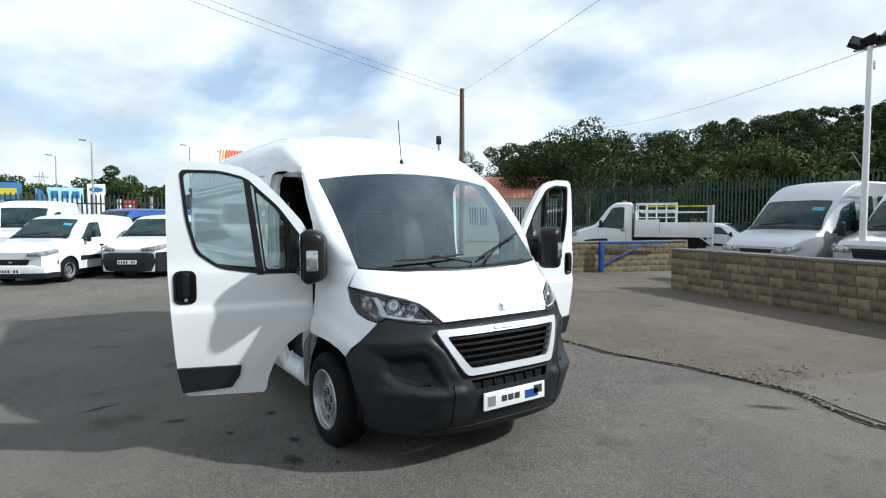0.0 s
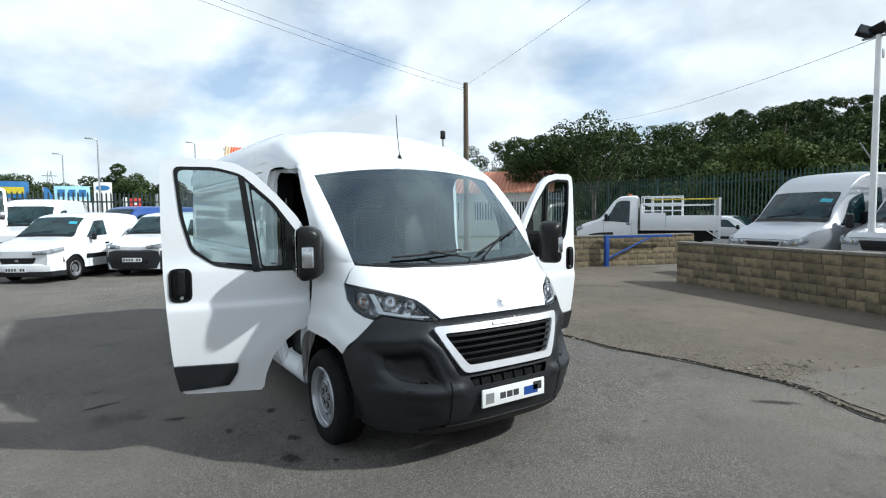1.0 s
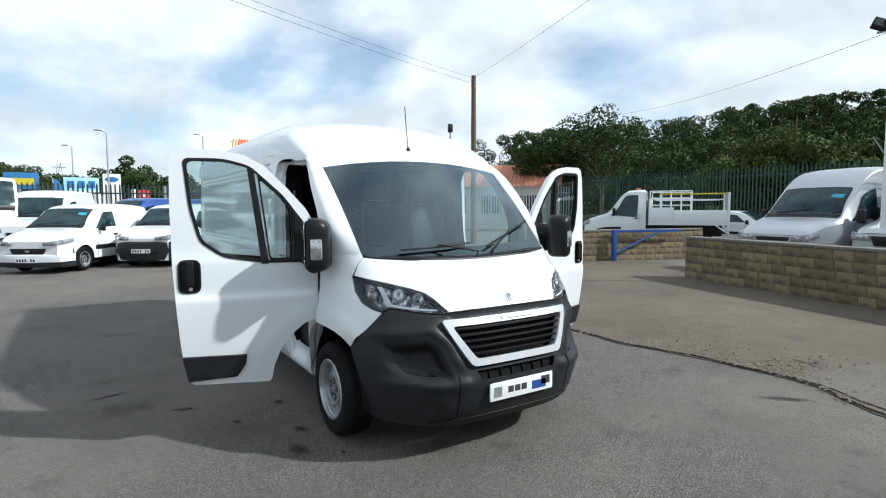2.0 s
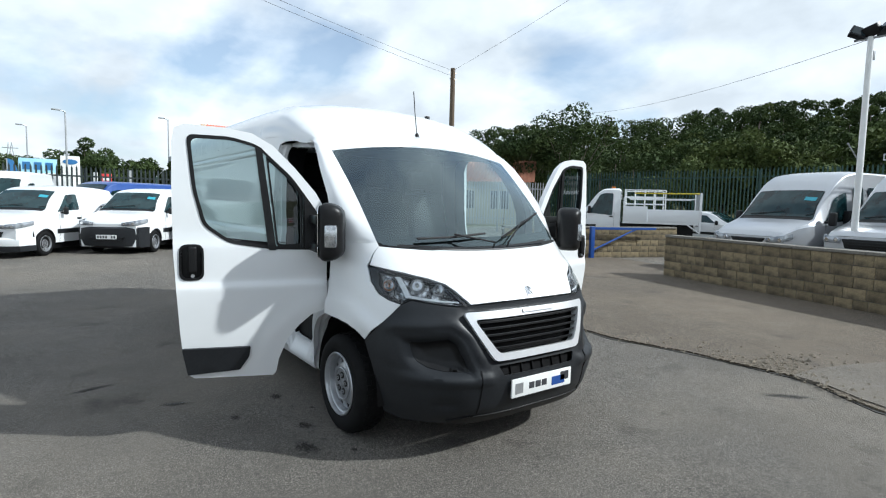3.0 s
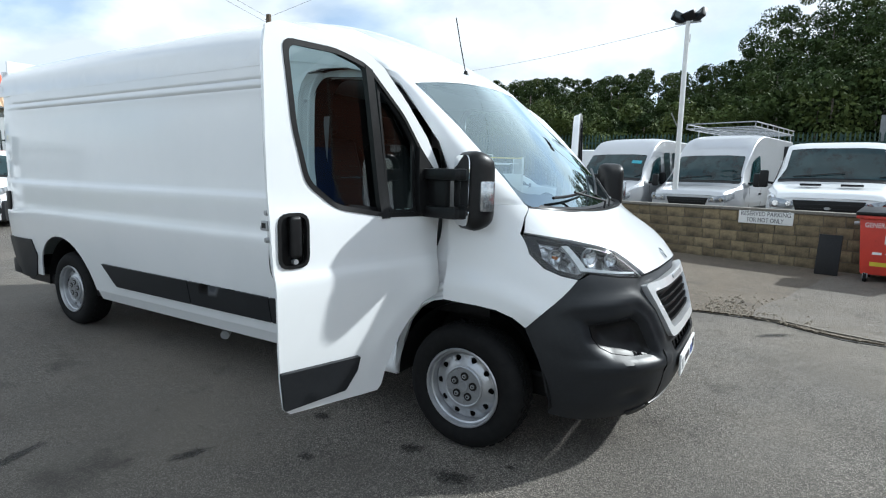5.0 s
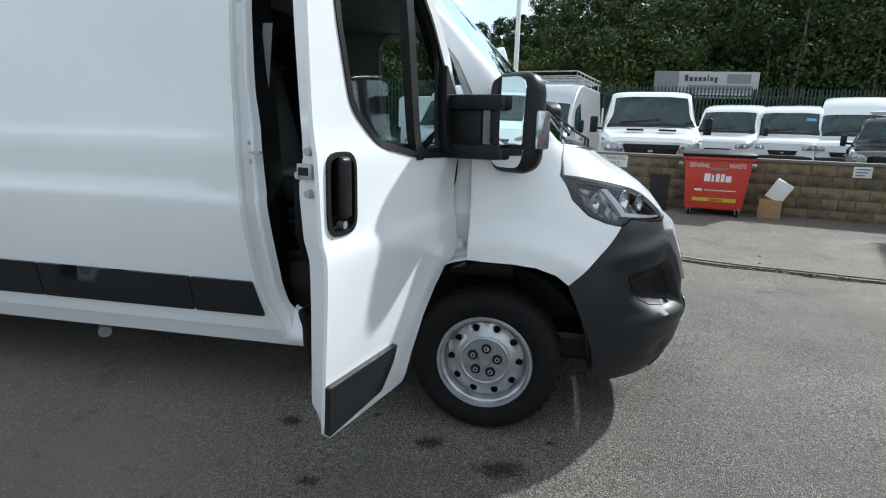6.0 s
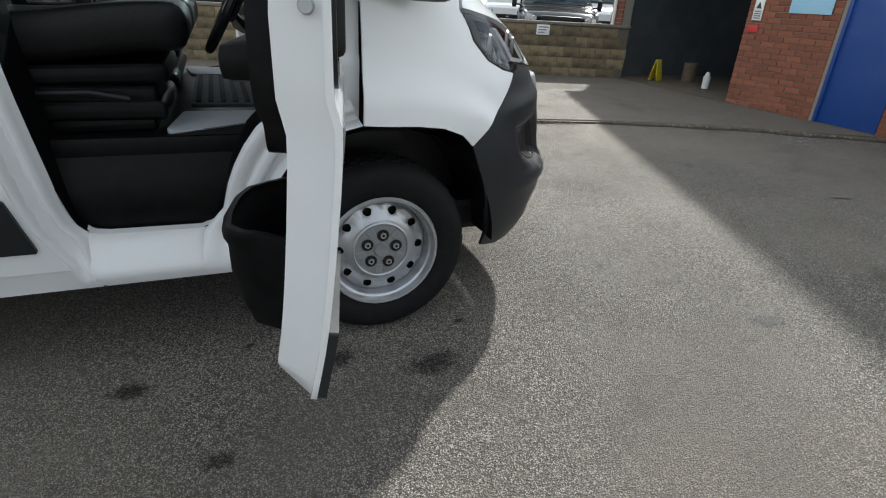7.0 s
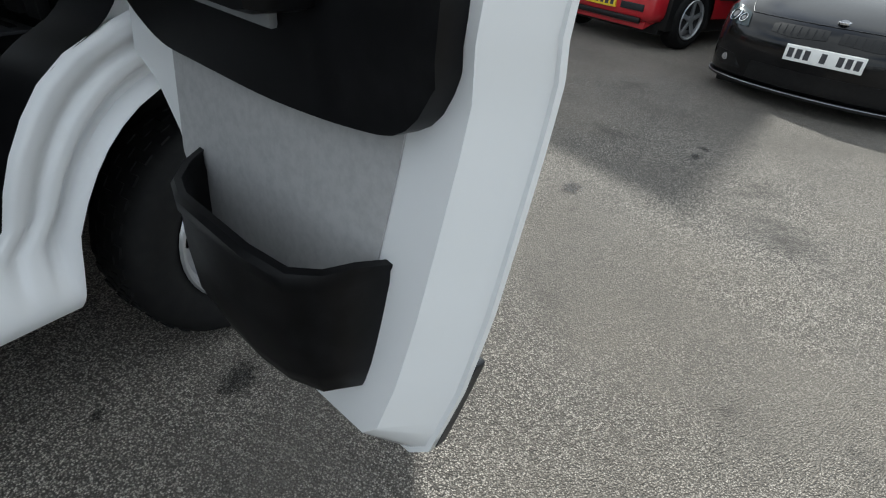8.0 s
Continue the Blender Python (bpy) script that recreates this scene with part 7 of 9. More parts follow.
def truck_bed(root, x0, x1, w, z0, side_h, tall_end, cage=False):
    """A dropside bed behind a cab, with a headboard and an optional mesh cage."""
    bed = new("truck_bed")
    bed.parent = root
    bed["label"] = "white dropside truck bed"
    box("bed_floor", (x1, -w / 2, z0), (x0, w / 2, z0 + 0.10), M_WHITE, bed, 0.01)
    box("chassis_rail", (x1 + 0.2, -0.45, 0.5), (x0 + 1.2, 0.45, z0), M_BLACK, bed, 0.02)
    for sg in (-1, 1):
        box("drop_side", (x1 + 0.03, sg * w / 2 - 0.02, z0 + 0.09), (x0 - 0.9, sg * w / 2 + 0.02, z0 + 0.09 + side_h), M_WHITE, bed, 0.008)
        box("drop_side", (x0 - 0.88, sg * w / 2 - 0.02, z0 + 0.09), (x0 - 0.03, sg * w / 2 + 0.02, z0 + 0.09 + side_h * 1.25), M_WHITE, bed, 0.008)
        box("corner_post", (x1, sg * w / 2 - 0.04, z0 - 0.3), (x1 + 0.07, sg * w / 2 + 0.04, z0 + tall_end), M_WHITE, bed, 0.008)
        tube("under_brace", [(x1 + 0.05, sg * w / 2, z0 - 0.28), (x1 + 0.45, sg * w / 2, z0)], 0.025, M_WHITE, bed, 6)
    box("tail_gate", (x1 - 0.02, -w / 2 + 0.05, z0 + 0.1), (x1 + 0.03, w / 2 - 0.05, z0 + tall_end), M_STEEL, bed, 0.008)
    box("head_board", (x0 - 0.06, -w / 2, z0 + 0.1), (x0, w / 2, z0 + 1.0), M_WHITE, bed, 0.01)
    if cage:
        for sg in (-1, 1):
            for z in (z0 + 0.75, z0 + 1.02, z0 + 1.28):
                tube("cage_rail", [(x0 - 0.05, sg * w / 2, z), (x0 - 1.5, sg * w / 2, z)], 0.02, M_WHITE, bed, 6)
            for k in range(5):
                x = x0 - 0.05 - k * 0.3625
                tube("cage_post", [(x, sg * w / 2, z0 + 0.1), (x, sg * w / 2, z0 + 1.28)], 0.02, M_WHITE, bed, 6)
            tube("ladder_bar", [(x0 - 0.2, sg * w / 2 + 0.04, z0 + 0.95), (x1 + 0.2, sg * w / 2 + 0.04, z0 + 0.95)], 0.02, M_WHITE, bed, 6)
        tube("ladder_bar", [(x0 - 0.4, w / 2 + 0.05, z0 + 1.16), (x1 + 0.1, w / 2 + 0.05, z0 + 1.16)], 0.025, M_SAFETY, bed, 6)
        for z in (z0 + 1.02, z0 + 1.28):
            tube("cage_rail", [(x0 - 0.05, -w / 2, z), (x0 - 0.05, w / 2, z)], 0.02, M_WHITE, bed, 6)
    return bed


tipper = vehicle("tipper_truck", "white tipper truck with a dark grille, parked behind the wall", "truck", at_yard(2.09, 8.03, -96), 2.55, 2.0, CAB_TOP, [(0, 1.05), (-0.5, 1.24), (-1.0, 1.30), (-2.55, 1.32)], M_WHITE, 0.3, (-0.95,), 0.34, 0.80, (-0.85, -1.37), [[(-1.15, 0.53), (-2.1, 0.53), (-2.1, 0.76), (-1.55, 0.77)]], bumper_h=0.66, bumper_mat=M_WHITE, lamps=(0.93, 1.11, 0.50, 0.93, 0.36), grille=(0.84, 1.10, 0.52), mirrors=(-1.2, 1.46, 0.17), group="trucks behind the wall")
truck_bed(tipper, -2.7, -5.6, 2.05, 0.85, 0.4, 0.6)
for y in (-0.30, 0.30):
    box("bonnet_slit", (-0.42, y - 0.16, 1.345), (-0.36, y + 0.16, 1.385), M_BLACK, tipper, 0.01)
box("cab_guard", (-2.72, -0.98, 1.0), (-2.66, 0.98, 2.16), M_BLACK, tipper, 0.01)
wheel(tipper, pose(-4.3, -0.95, 0.34), 0.34, 0.25, 0.21)
wheel(tipper, pose(-4.3, 0.95, 0.34, 0, 0, 180), 0.34, 0.25, 0.21)

dropside = vehicle("dropside_truck", "white dropside truck with a mesh cage and amber beacon", "truck", at_yard(-12.17, 14.99, 214), 2.3, 2.0, [(0.0, 1.05), (-0.2, 1.18), (-0.7, 1.34), (-0.85, 1.40), (-1.5, 2.16), (-1.7, 2.26), (-2.2, 2.28), (-2.3, 2.22)], [(0, 0.95), (-1.0, 1.30), (-2.3, 1.34)], M_WHITE, 0.3, (-0.95,), 0.34, 0.88, (-0.88, -1.45), [[(-0.98, 0.50), (-2.0, 0.44), (-2.02, 0.80), (-1.52, 0.81)]], bumper_h=0.66, bumper_mat=M_GREYPL, lamps=(0.84, 1.02, 0.55, 0.92, 0.2), mirrors=(-1.15, 1.42, 0.15), group="trucks behind the wall")
truck_bed(dropside, -2.4, -5.15, 2.05, 0.92, 0.46, 1.2, True)
wheel(dropside, pose(-4.2, -0.95, 0.34), 0.34, 0.25, 0.21)
wheel(dropside, pose(-4.2, 0.95, 0.34, 0, 0, 180), 0.34, 0.25, 0.21)
box("beacon_bar", (-2.05, -0.25, 2.27), (-1.9, 0.25, 2.35), M_ORANGE, dropside, 0.02, "amber roof beacon")

CAR_TOP = [(0.0, 0.68), (-0.3, 0.82), (-1.0, 0.96), (-1.2, 1.0), (-2.0, 1.40), (-2.4, 1.45), (-3.2, 1.42), (-3.9, 1.05), (-4.2, 0.95)]
CAR_BELT = [(0.0, 0.64), (-1.0, 0.9), (-4.2, 0.95)]
CAR_WIN = [[(-1.65, 0.54), (-2.5, 0.54), (-2.5, 0.78), (-2.1, 0.79)], [(-2.58, 0.54), (-3.35, 0.56), (-3.15, 0.76), (-2.58, 0.78)]]
vehicle("hatchback_car", "white hatchback car parked behind the truck", "car", at_yard(-6.6, 20.75, 6), 4.2, 1.75, CAR_TOP, CAR_BELT, M_WHITE, 0.2, (-0.85, -3.4), 0.31, 0.76, (-1.25, -1.98), CAR_WIN, rear_screen=(-3.3, -3.8), bumper_h=0.5, bumper_mat=M_WHITE, lamps=(0.6, 0.72, 0.42, 0.8, 0.3), mirrors=(-1.6, 0.98, 0.09), spokes=6)
FAR_VAN = dict(zb=0.25, axles=(-0.95, -4.3), wr=0.33, roof_in=0.86, screen=(-0.90, -1.40), side_windows=MID_WIN, bumper_h=0.72, lamps=VAN_LAMPS, mirrors=(-1.2, 1.4, 0.15), group="white vans by the fence")
for x, y, h, st in ((5.35, 15.6, -116, False), (7.15, 15.4, -114, True), (8.6, 14.8, -117, False)):
    vehicle("white_panel_van", "white panel van parked against the green fence", "van", at_yard(x, y, h), 5.4, 2.0, HIGH_TOP if x > 8 else MID_TOP, MID_BELT, M_WHITE, sticker=st, **FAR_VAN)
vehicle("box_van", "white high-roof van parked along the green fence", "van", at_yard(-0.9, 21.35, 6), 5.4, 2.0, HIGH_TOP, MID_BELT, M_WHITE, **FAR_VAN)
vehicle("white_panel_van", "white panel van parked beside the workshop", "van", at_yard(10.2, 11.9, -112), 5.4, 2.0, HIGH_TOP, MID_BELT, M_WHITE, **FAR_VAN)
PICK_TOP = [(0.0, 0.98), (-0.2, 1.08), (-1.2, 1.18), (-1.35, 1.22), (-1.95, 1.72), (-2.3, 1.80), (-3.6, 1.78), (-3.75, 1.7), (-3.85, 1.2), (-5.2, 1.18)]
pick = vehicle("pickup_truck", "black pickup truck with chrome grille and roof bars", "pickup", at_yard(6.55, 8.35, -118), 5.2, 1.85, PICK_TOP, [(0, 0.92), (-1.3, 1.1), (-5.2, 1.14)], M_BLACKP, 0.35, (-1.0, -4.1), 0.38, 0.80, (-1.4, -1.94), [[(-1.8, 0.54), (-2.7, 0.54), (-2.7, 0.78), (-2.1, 0.79)]], bumper_h=0.74, bumper_mat=M_CHROME, lamps=(0.84, 1.02, 0.52, 0.86, 0.25), grille=(0.78, 1.0, 0.45), mirrors=(-1.7, 1.25, 0.12), spokes=6)
for y in (-0.6, 0.6):
    tube("roof_rail", [(-2.2, y, 1.84), (-3.5, y, 1.84)], 0.025, M_STEEL, pick, 6)
for x in (-2.3, -3.3):
    tube("roof_bar", [(x, -0.68, 1.87), (x, 0.68, 1.87)], 0.02, M_STEEL, pick, 6)

# vehicles against the far left fence
vehicle("blue_van", "blue panel van parked behind the small vans", "van", at_yard(-17.0, -2.6, -60), 4.5, 1.9, [(0.0, 0.9), (-0.2, 1.0), (-0.8, 1.16), (-0.95, 1.22), (-1.6, 1.92), (-1.9, 2.0), (-4.4, 1.98), (-4.5, 1.9)], [(0, 0.85), (-1.0, 1.14), (-4.5, 1.18)], M_BLUE, 0.25, (-0.9, -3.5), 0.32, 0.86, (-0.98, -1.55), [[(-1.2, 0.53), (-2.0, 0.53), (-2.0, 0.76), (-1.6, 0.77)], [(-2.2, 0.53), (-3.2, 0.53), (-3.2, 0.74), (-2.2, 0.74)]], bumper_h=0.66, lamps=VAN_LAMPS, mirrors=(-1.2, 1.3, 0.14))
vehicle("white_panel_van", "white panel van behind the row of small vans", "van", at_yard(-18.4, -4.3, -18), 5.2, 2.0, MID_TOP, MID_BELT, M_WHITE, **{**FAR_VAN, "axles": (-0.95, -4.1), "group": "vans along the far fence"})
vehicle("white_panel_van", "white cab-fronted van behind the row of small vans", "van", at_yard(-17.2, 2.2, -14), 5.2, 2.0, MID_TOP, MID_BELT, M_WHITE, **{**FAR_VAN, "axles": (-0.95, -4.1), "group": "vans along the far fence", "sticker": True})
vehicle("white_panel_van", "white van parked near the dark palisade fence", "van", at_yard(-18.0, 5.2, -14), 5.2, 2.0, MID_TOP, MID_BELT, M_WHITE, **{**FAR_VAN, "axles": (-0.95, -4.1), "group": "vans along the far fence"})
vehicle("box_truck", "white high-sided truck with a dark windscreen", "truck", at_yard(-19.0, -5.2, 20), 5.5, 2.2, [(0.0, 1.3), (-0.1, 1.5), (-0.25, 1.7), (-0.55, 2.55), (-0.9, 2.72), (-5.4, 2.74), (-5.5, 2.7)], [(0, 1.2), (-0.3, 1.5), (-5.5, 1.55)], M_WHITE, 0.4, (-1.0, -4.2), 0.38, 0.93, (-0.28, -0.58), [[(-0.75, 0.53), (-1.6, 0.53), (-1.6, 0.76), (-0.8, 0.77)]], bumper_h=0.75, lamps=(0.85, 1.0, 0.6, 0.95, 0.1), mirrors=(-0.5, 1.8, 0.16))

# cars by the workshop
RED_TOP = [(0.0, 0.70), (-0.3, 0.84), (-1.0, 0.98), (-1.2, 1.02), (-1.95, 1.40), (-2.4, 1.45), (-3.25, 1.40), (-3.80, 1.02), (-4.0, 0.94)]
vehicle("red_hatchback", "red hatchback with yellow rear plate, parked by the brick wall", "car", pose(9.48, -1.55, 0, 0, 0, -22), 4.05, 1.69, RED_TOP, [(0.0, 0.66), (-1.0, 0.92), (-4.0, 0.98)], M_RED, 0.2, (-0.85, -3.5), 0.31, 0.76, (-1.25, -1.93), CAR_WIN, rear_screen=(-3.28, -3.84), bumper_h=0.5, bumper_mat=M_RED, lamps=(0.6, 0.72, 0.42, 0.8, 0.3), mirrors=(-1.6, 0.98, 0.09), spokes=5, tail=0.22, tail_lamps=(0.72, 0.88, 0.46, 0.72), rear_plate=True)
COUPE_TOP = [(0.0, 0.50), (-0.25, 0.62), (-0.6, 0.75), (-1.0, 0.85), (-1.4, 0.935), (-2.3, 1.34), (-2.8, 1.38), (-3.6, 1.28), (-4.2, 0.98), (-4.6, 0.92)]
coupe = vehicle("black_coupe", "glossy black coupe with a low front splitter", "car", at_yard(4.2, -2.27, 168), 4.6, 1.84, COUPE_TOP, [(0.0, 0.46), (-0.6, 0.70), (-1.0, 0.82), (-4.6, 0.88)], M_BLACKP, 0.11, (-0.95, -3.6), 0.33, 0.74, (-1.45, -2.26), CAR_WIN, rear_screen=(-3.65, -4.1), bumper_h=0.42, bumper_mat=M_BLACKP, grille=(0.2, 0.3, 0.2), plate=None, mirrors=(-1.75, 0.98, 0.09), spokes=5, nose=0.5)
# rounded nose and bonnet: ahead at the middle, height, sweep of the corners, half width, droop at the edge
NOSE = [(0.04, 0.125, 0.52, 0.90, 0.0), (0.10, 0.17, 0.54, 0.91, 0.0), (0.115, 0.26, 0.55, 0.915, 0.0), (0.13, 0.37, 0.56, 0.92, 0.0), (0.125, 0.46, 0.56, 0.92, 0.0), (0.09, 0.54, 0.54, 0.915, 0.0), (0.04, 0.60, 0.50, 0.91, 0.005), (-0.03, 0.645, 0.45, 0.905, 0.012), (-0.14, 0.69, 0.38, 0.90, 0.02), (-0.32, 0.745, 0.28, 0.89, 0.035), (-0.62, 0.815, 0.18, 0.87, 0.055), (-1.0, 0.885, 0.12, 0.85, 0.07), (-1.42, 0.95, 0.08, 0.84, 0.08)]
nose_rows = [curve_at([(k, row[j]) for k, row in enumerate(NOSE)]) for j in range(5)]


def nose_at(q, v):
    """q: -1 to 1 across the car; v: row up the nose and back over the bonnet."""
    x0, z0, sweep, w, droop = (c(v) for c in nose_rows)
    a = q * math.pi / 2
    ridge = 0.012 * math.exp(-((abs(q) - 0.42) / 0.06) ** 2) * ss(7.5, 9, v)
    return Vector((x0 - sweep * (1 - max(math.cos(a), 0.0) ** 0.85), w * math.sin(a), z0 - droop * abs(q) ** 3 + ridge))


nose_c = lambda p: (-1.2, 0, 0.2)
panel("front_body", [(-1, 0), (1, 0), (1, 12), (-1, 12)], nose_at, M_BLACKP, coupe, (), 0.08, centre_fn=nose_c, xs=[k / 16 for k in range(-16, 17)], ys=[k / 3 for k in range(37)], angle=60)
for q in (-0.5, 0.5):
    tube("bonnet_seam", [nose_at(q * (1 + 0.16 * math.sin(k / 8 * math.pi)), 6.6 + 0.65 * k) + Vector((0.0, 0, 0.002)) for k in range(9)], 0.003, M_BLACK, coupe, 5)
tube("bonnet_seam", [nose_at(-0.5 + k / 10, 6.6) + Vector((0.002, 0, 0.001)) for k in range(11)], 0.003, M_BLACK, coupe, 5)
for sg in (-1, 1):
    o = rounded([(sg * 0.47, 4.75), (sg * 0.50, 6.35), (sg * 0.60, 7.0), (sg * 0.76, 7.2), (sg * 0.82, 6.6), (sg * 0.74, 5.3), (sg * 0.62, 4.8)], 0.03)
    lamp = panel("headlamp", o, nose_at, M_DARKGLASS, coupe, (), 0.04, 0.01, 0.006, centre_fn=nose_c, label="dark glazed headlamp with bright rings")
    for q, v, r in ((0.645, 5.75, 0.052), (0.545, 5.55, 0.034)):
        c, e = nose_at(sg * q, v), 0.01
        n = (nose_at(sg * q + e, v) - nose_at(sg * q - e, v)).cross(nose_at(sg * q, v + e) - nose_at(sg * q, v - e)).normalized()
        n = n if n.x > 0 else -n
        side = n.orthogonal().normalized()
        up = n.cross(side)
        ring = [c + n * 0.010 + side * (r * math.cos(k * math.pi / 10)) + up * (r * math.sin(k * math.pi / 10)) for k in range(21)]
        tube("lamp_ring", ring, 0.004, M_CHROME, lamp, 6)
        bm = bmesh.new()
        add_tube(bm, c - n * 0.005, c + n * 0.011, r * 0.6, r * 0.5, n=16)
        part("lamp_bowl", bm, M_GLOSSGREY, lamp, "", True)
    lower = [nose_at(sg * (0.80 - 0.03 * k), 5.9 - 0.13 * k + 0.012 * k * (k - 5)) for k in range(11)]
    tube("lamp_trim", lower, 0.005, M_CHROME, lamp, 6)
    kid = panel("kidney_grille", rounded([(sg * 0.025, 4.95), (sg * 0.20, 4.72), (sg * 0.31, 4.95), (sg * 0.315, 5.75), (sg * 0.27, 6.0), (sg * 0.03, 6.05)], 0.035), nose_at, M_BLACK, coupe, (), 0.04, 0.02, 0.003, centre_fn=nose_c, label="black kidney shaped grille")
    for k in range(7):
        q = sg * (0.055 + 0.037 * k)
        tube("grille_bar", [nose_at(q, 4.98) + Vector((0.004, 0, 0)), nose_at(q, 5.5) + Vector((0.004, 0, 0)), nose_at(q, 5.9) + Vector((0.004, 0, 0))], 0.0025, M_BLACKP, kid, 4)
    vent = panel("side_vent", rounded([(sg * 0.42, 1.6), (sg * 0.50, 2.5), (sg * 0.70, 2.6), (sg * 0.72, 1.9), (sg * 0.60, 1.5)], 0.04), nose_at, M_BLACK, coupe, (), 0.05, 0.01, 0.003, centre_fn=nose_c)
    c = nose_at(sg * 0.58, 2.15)
    bm = bmesh.new()
    add_tube(bm, c - Vector((0.01, 0, 0)), c + Vector((0.014, 0, 0)), 0.026, n=14)
    part("fog_lamp", bm, M_CLEARLENS, vent, "", True)
panel("lower_intake", rounded([(-0.38, 1.0), (0.38, 1.0), (0.36, 2.4), (-0.36, 2.4)], 0.05), nose_at, M_BLACK, coupe, (), 0.06, 0.01, 0.003, centre_fn=nose_c)
plate = box("number_plate", (0.137, -0.26, 0.375), (0.150, 0.26, 0.486), M_WHITEPL, coupe, 0.004, "white front number plate with plain bars")
for j in range(9):
    if j not in (3, 5):
        y = -0.22 + j * 0.055
        box("plate_bar", (0.150, y - 0.019, 0.397), (0.1515, y + 0.019, 0.464), M_INK, plate)
edge = [nose_at(-1 + 2 * k / 28, 0.4) for k in range(29)]
edge = [Vector((p.x + 0.035 * (1 - abs(2 * k / 28 - 1) ** 4), p.y * 1.02, 0.135)) for k, p in enumerate(edge)]
vs = [tuple(p) for p in edge] + [(p.x, p.y, p.z - 0.022) for p in edge] + [(p.x - 0.16, p.y * 0.84, p.z) for p in edge] + [(p.x - 0.16, p.y * 0.84, p.z - 0.022) for p in edge]
fs = []
for k in range(28):
    fs += [(k, 29 + k, 30 + k, k + 1), (58 + k, k, k + 1, 59 + k), (29 + k, 87 + k, 88 + k, 30 + k)]
splitter = link_mesh("splitter", vs, fs, M_BLACK, coupe, "black lower splitter with a bright edge", angle=30)
tube("splitter_edge", [p + Vector((0.003, 0, -0.002)) for p in edge], 0.003, M_STEEL, splitter, 5)
c = nose_at(0, 7.3)
bm = bmesh.new()
add_tube(bm, c - Vector((-0.003, 0, 0.004)), c + Vector((0.004, 0, 0.008)), 0.041, n=20)
badge = part("bonnet_badge", bm, M_CHROME, coupe, "round chrome emblem shape", True)
bm = bmesh.new()
add_tube(bm, c, c + Vector((0.005, 0, 0.0095)), 0.028, n=20)
part("badge_face", bm, M_GLOSSGREY, badge, "", True)
# ---- yard furniture ----
def along(a, b):
    """A pose at a with x towards b."""
    d = b - a
    return Matrix.Translation(a) @ Matrix.Rotation(math.atan2(d.y, d.x), 4, "Z")


WALL_M = along(WALL_A, WALL_B)

# reserved-parking sign on the wall face
sg_x = (Vector((1.24, 7.6, 0)) - WALL_A).dot((WALL_B - WALL_A).normalized())
sign = thing("parking_sign", "white sign reading RESERVED PARKING FOR MOT ONLY on the block wall", "sign", WALL_M @ pose(sg_x, -0.128, 0.80))
box("sign_board", (-0.42, -0.006, -0.115), (0.42, 0.006, 0.115), M_WHITEPL, sign, 0.004)
lettering("sign_text", "RESERVED PARKING", 0.105, M_INK, pose(0, -0.0065, 0.05, 90, 0, 0), sign, width=0.76)
lettering("sign_text", "FOR MOT ONLY", 0.105, M_INK, pose(0, -0.0065, -0.055, 90, 0, 0), sign, width=0.56)
sg2_x = (Vector((5.0, 6.5, 0)) - WALL_A).dot((WALL_B - WALL_A).normalized())
small = thing("wall_notice", "small white notice with unreadable lines on the block wall", "sign", WALL_M @ pose(sg2_x, -0.128, 0.80))
box("sign_board", (-0.12, -0.006, -0.085), (0.12, 0.006, 0.085), M_WHITEPL, small, 0.003)
for k in range(3):
    box("print_bar", (-0.09, -0.0075, 0.035 - k * 0.045), (0.09 - 0.03 * k, -0.006, 0.055 - k * 0.045), M_GREYPL, small)

# red waste bin on castors
wbin = thing("waste_bin", "red four-wheeled waste bin marked GENERAL WASTE, against the wall", "bin", pose(2.90, 6.52, 0, 0, 0, -12) @ Matrix.Diagonal((0.88, 0.92, 0.97, 1)))
bm = bmesh.new()
add_box(bm, (-0.55, -0.36, 0.14), (0.55, 0.40, 0.98), 0.03)
for v in bm.verts:
    k = (v.co.z - 0.14) / 0.84
    v.co.x *= 0.86 + 0.14 * k
    v.co.y = v.co.y * (0.86 + 0.14 * k)
part("bin_body", bm, M_BINRED, wbin, "red painted steel body", True)
box("bin_rim", (-0.59, -0.40, 0.95), (0.59, 0.44, 1.0), M_BINRED, wbin, 0.015)
bm = bmesh.new()
add_box(bm, (-0.60, -0.42, 1.0), (0.60, 0.46, 1.05), 0.02)
for v in bm.verts:
    v.co.z += 0.05 * (1 - (v.co.x / 0.6) ** 2) + 0.05 * ss(-0.42, 0.46, v.co.y)
part("bin_lid", bm, M_BLACK, wbin, "dark plastic lid", True)
for sx in (-0.63, 0.63):
    tube("lift_pin", [(sx - 0.05 * (1 if sx > 0 else -1), 0, 0.86), (sx + 0.02 * (1 if sx > 0 else -1), 0, 0.86)], 0.03, M_STEEL, wbin, 8)
for x, y in ((-0.40, -0.28), (0.40, -0.28), (-0.40, 0.30), (0.40, 0.30)):
    c = new("castor")
    c.parent = wbin
    c.matrix_basis = pose(x, y, 0)
    bm = bmesh.new()
    add_tube(bm, (-0.022, 0, 0.08), (0.022, 0, 0.08), 0.08, n=18)
    part("castor_wheel", bm, M_RUBBER, c, "", True)
    box("castor_fork", (-0.035, -0.03, 0.08), (0.035, 0.03, 0.16), M_STEEL, c, 0.008)
lettering("bin_text", "GENERAL", 0.10, M_WHITEPL, pose(-0.30, -0.358, 0.86, 90, 0, 0), wbin, width=0.34)
lettering("bin_text", "WASTE", 0.10, M_WHITEPL, pose(0.32, -0.358, 0.86, 90, 0, 0), wbin, width=0.27)
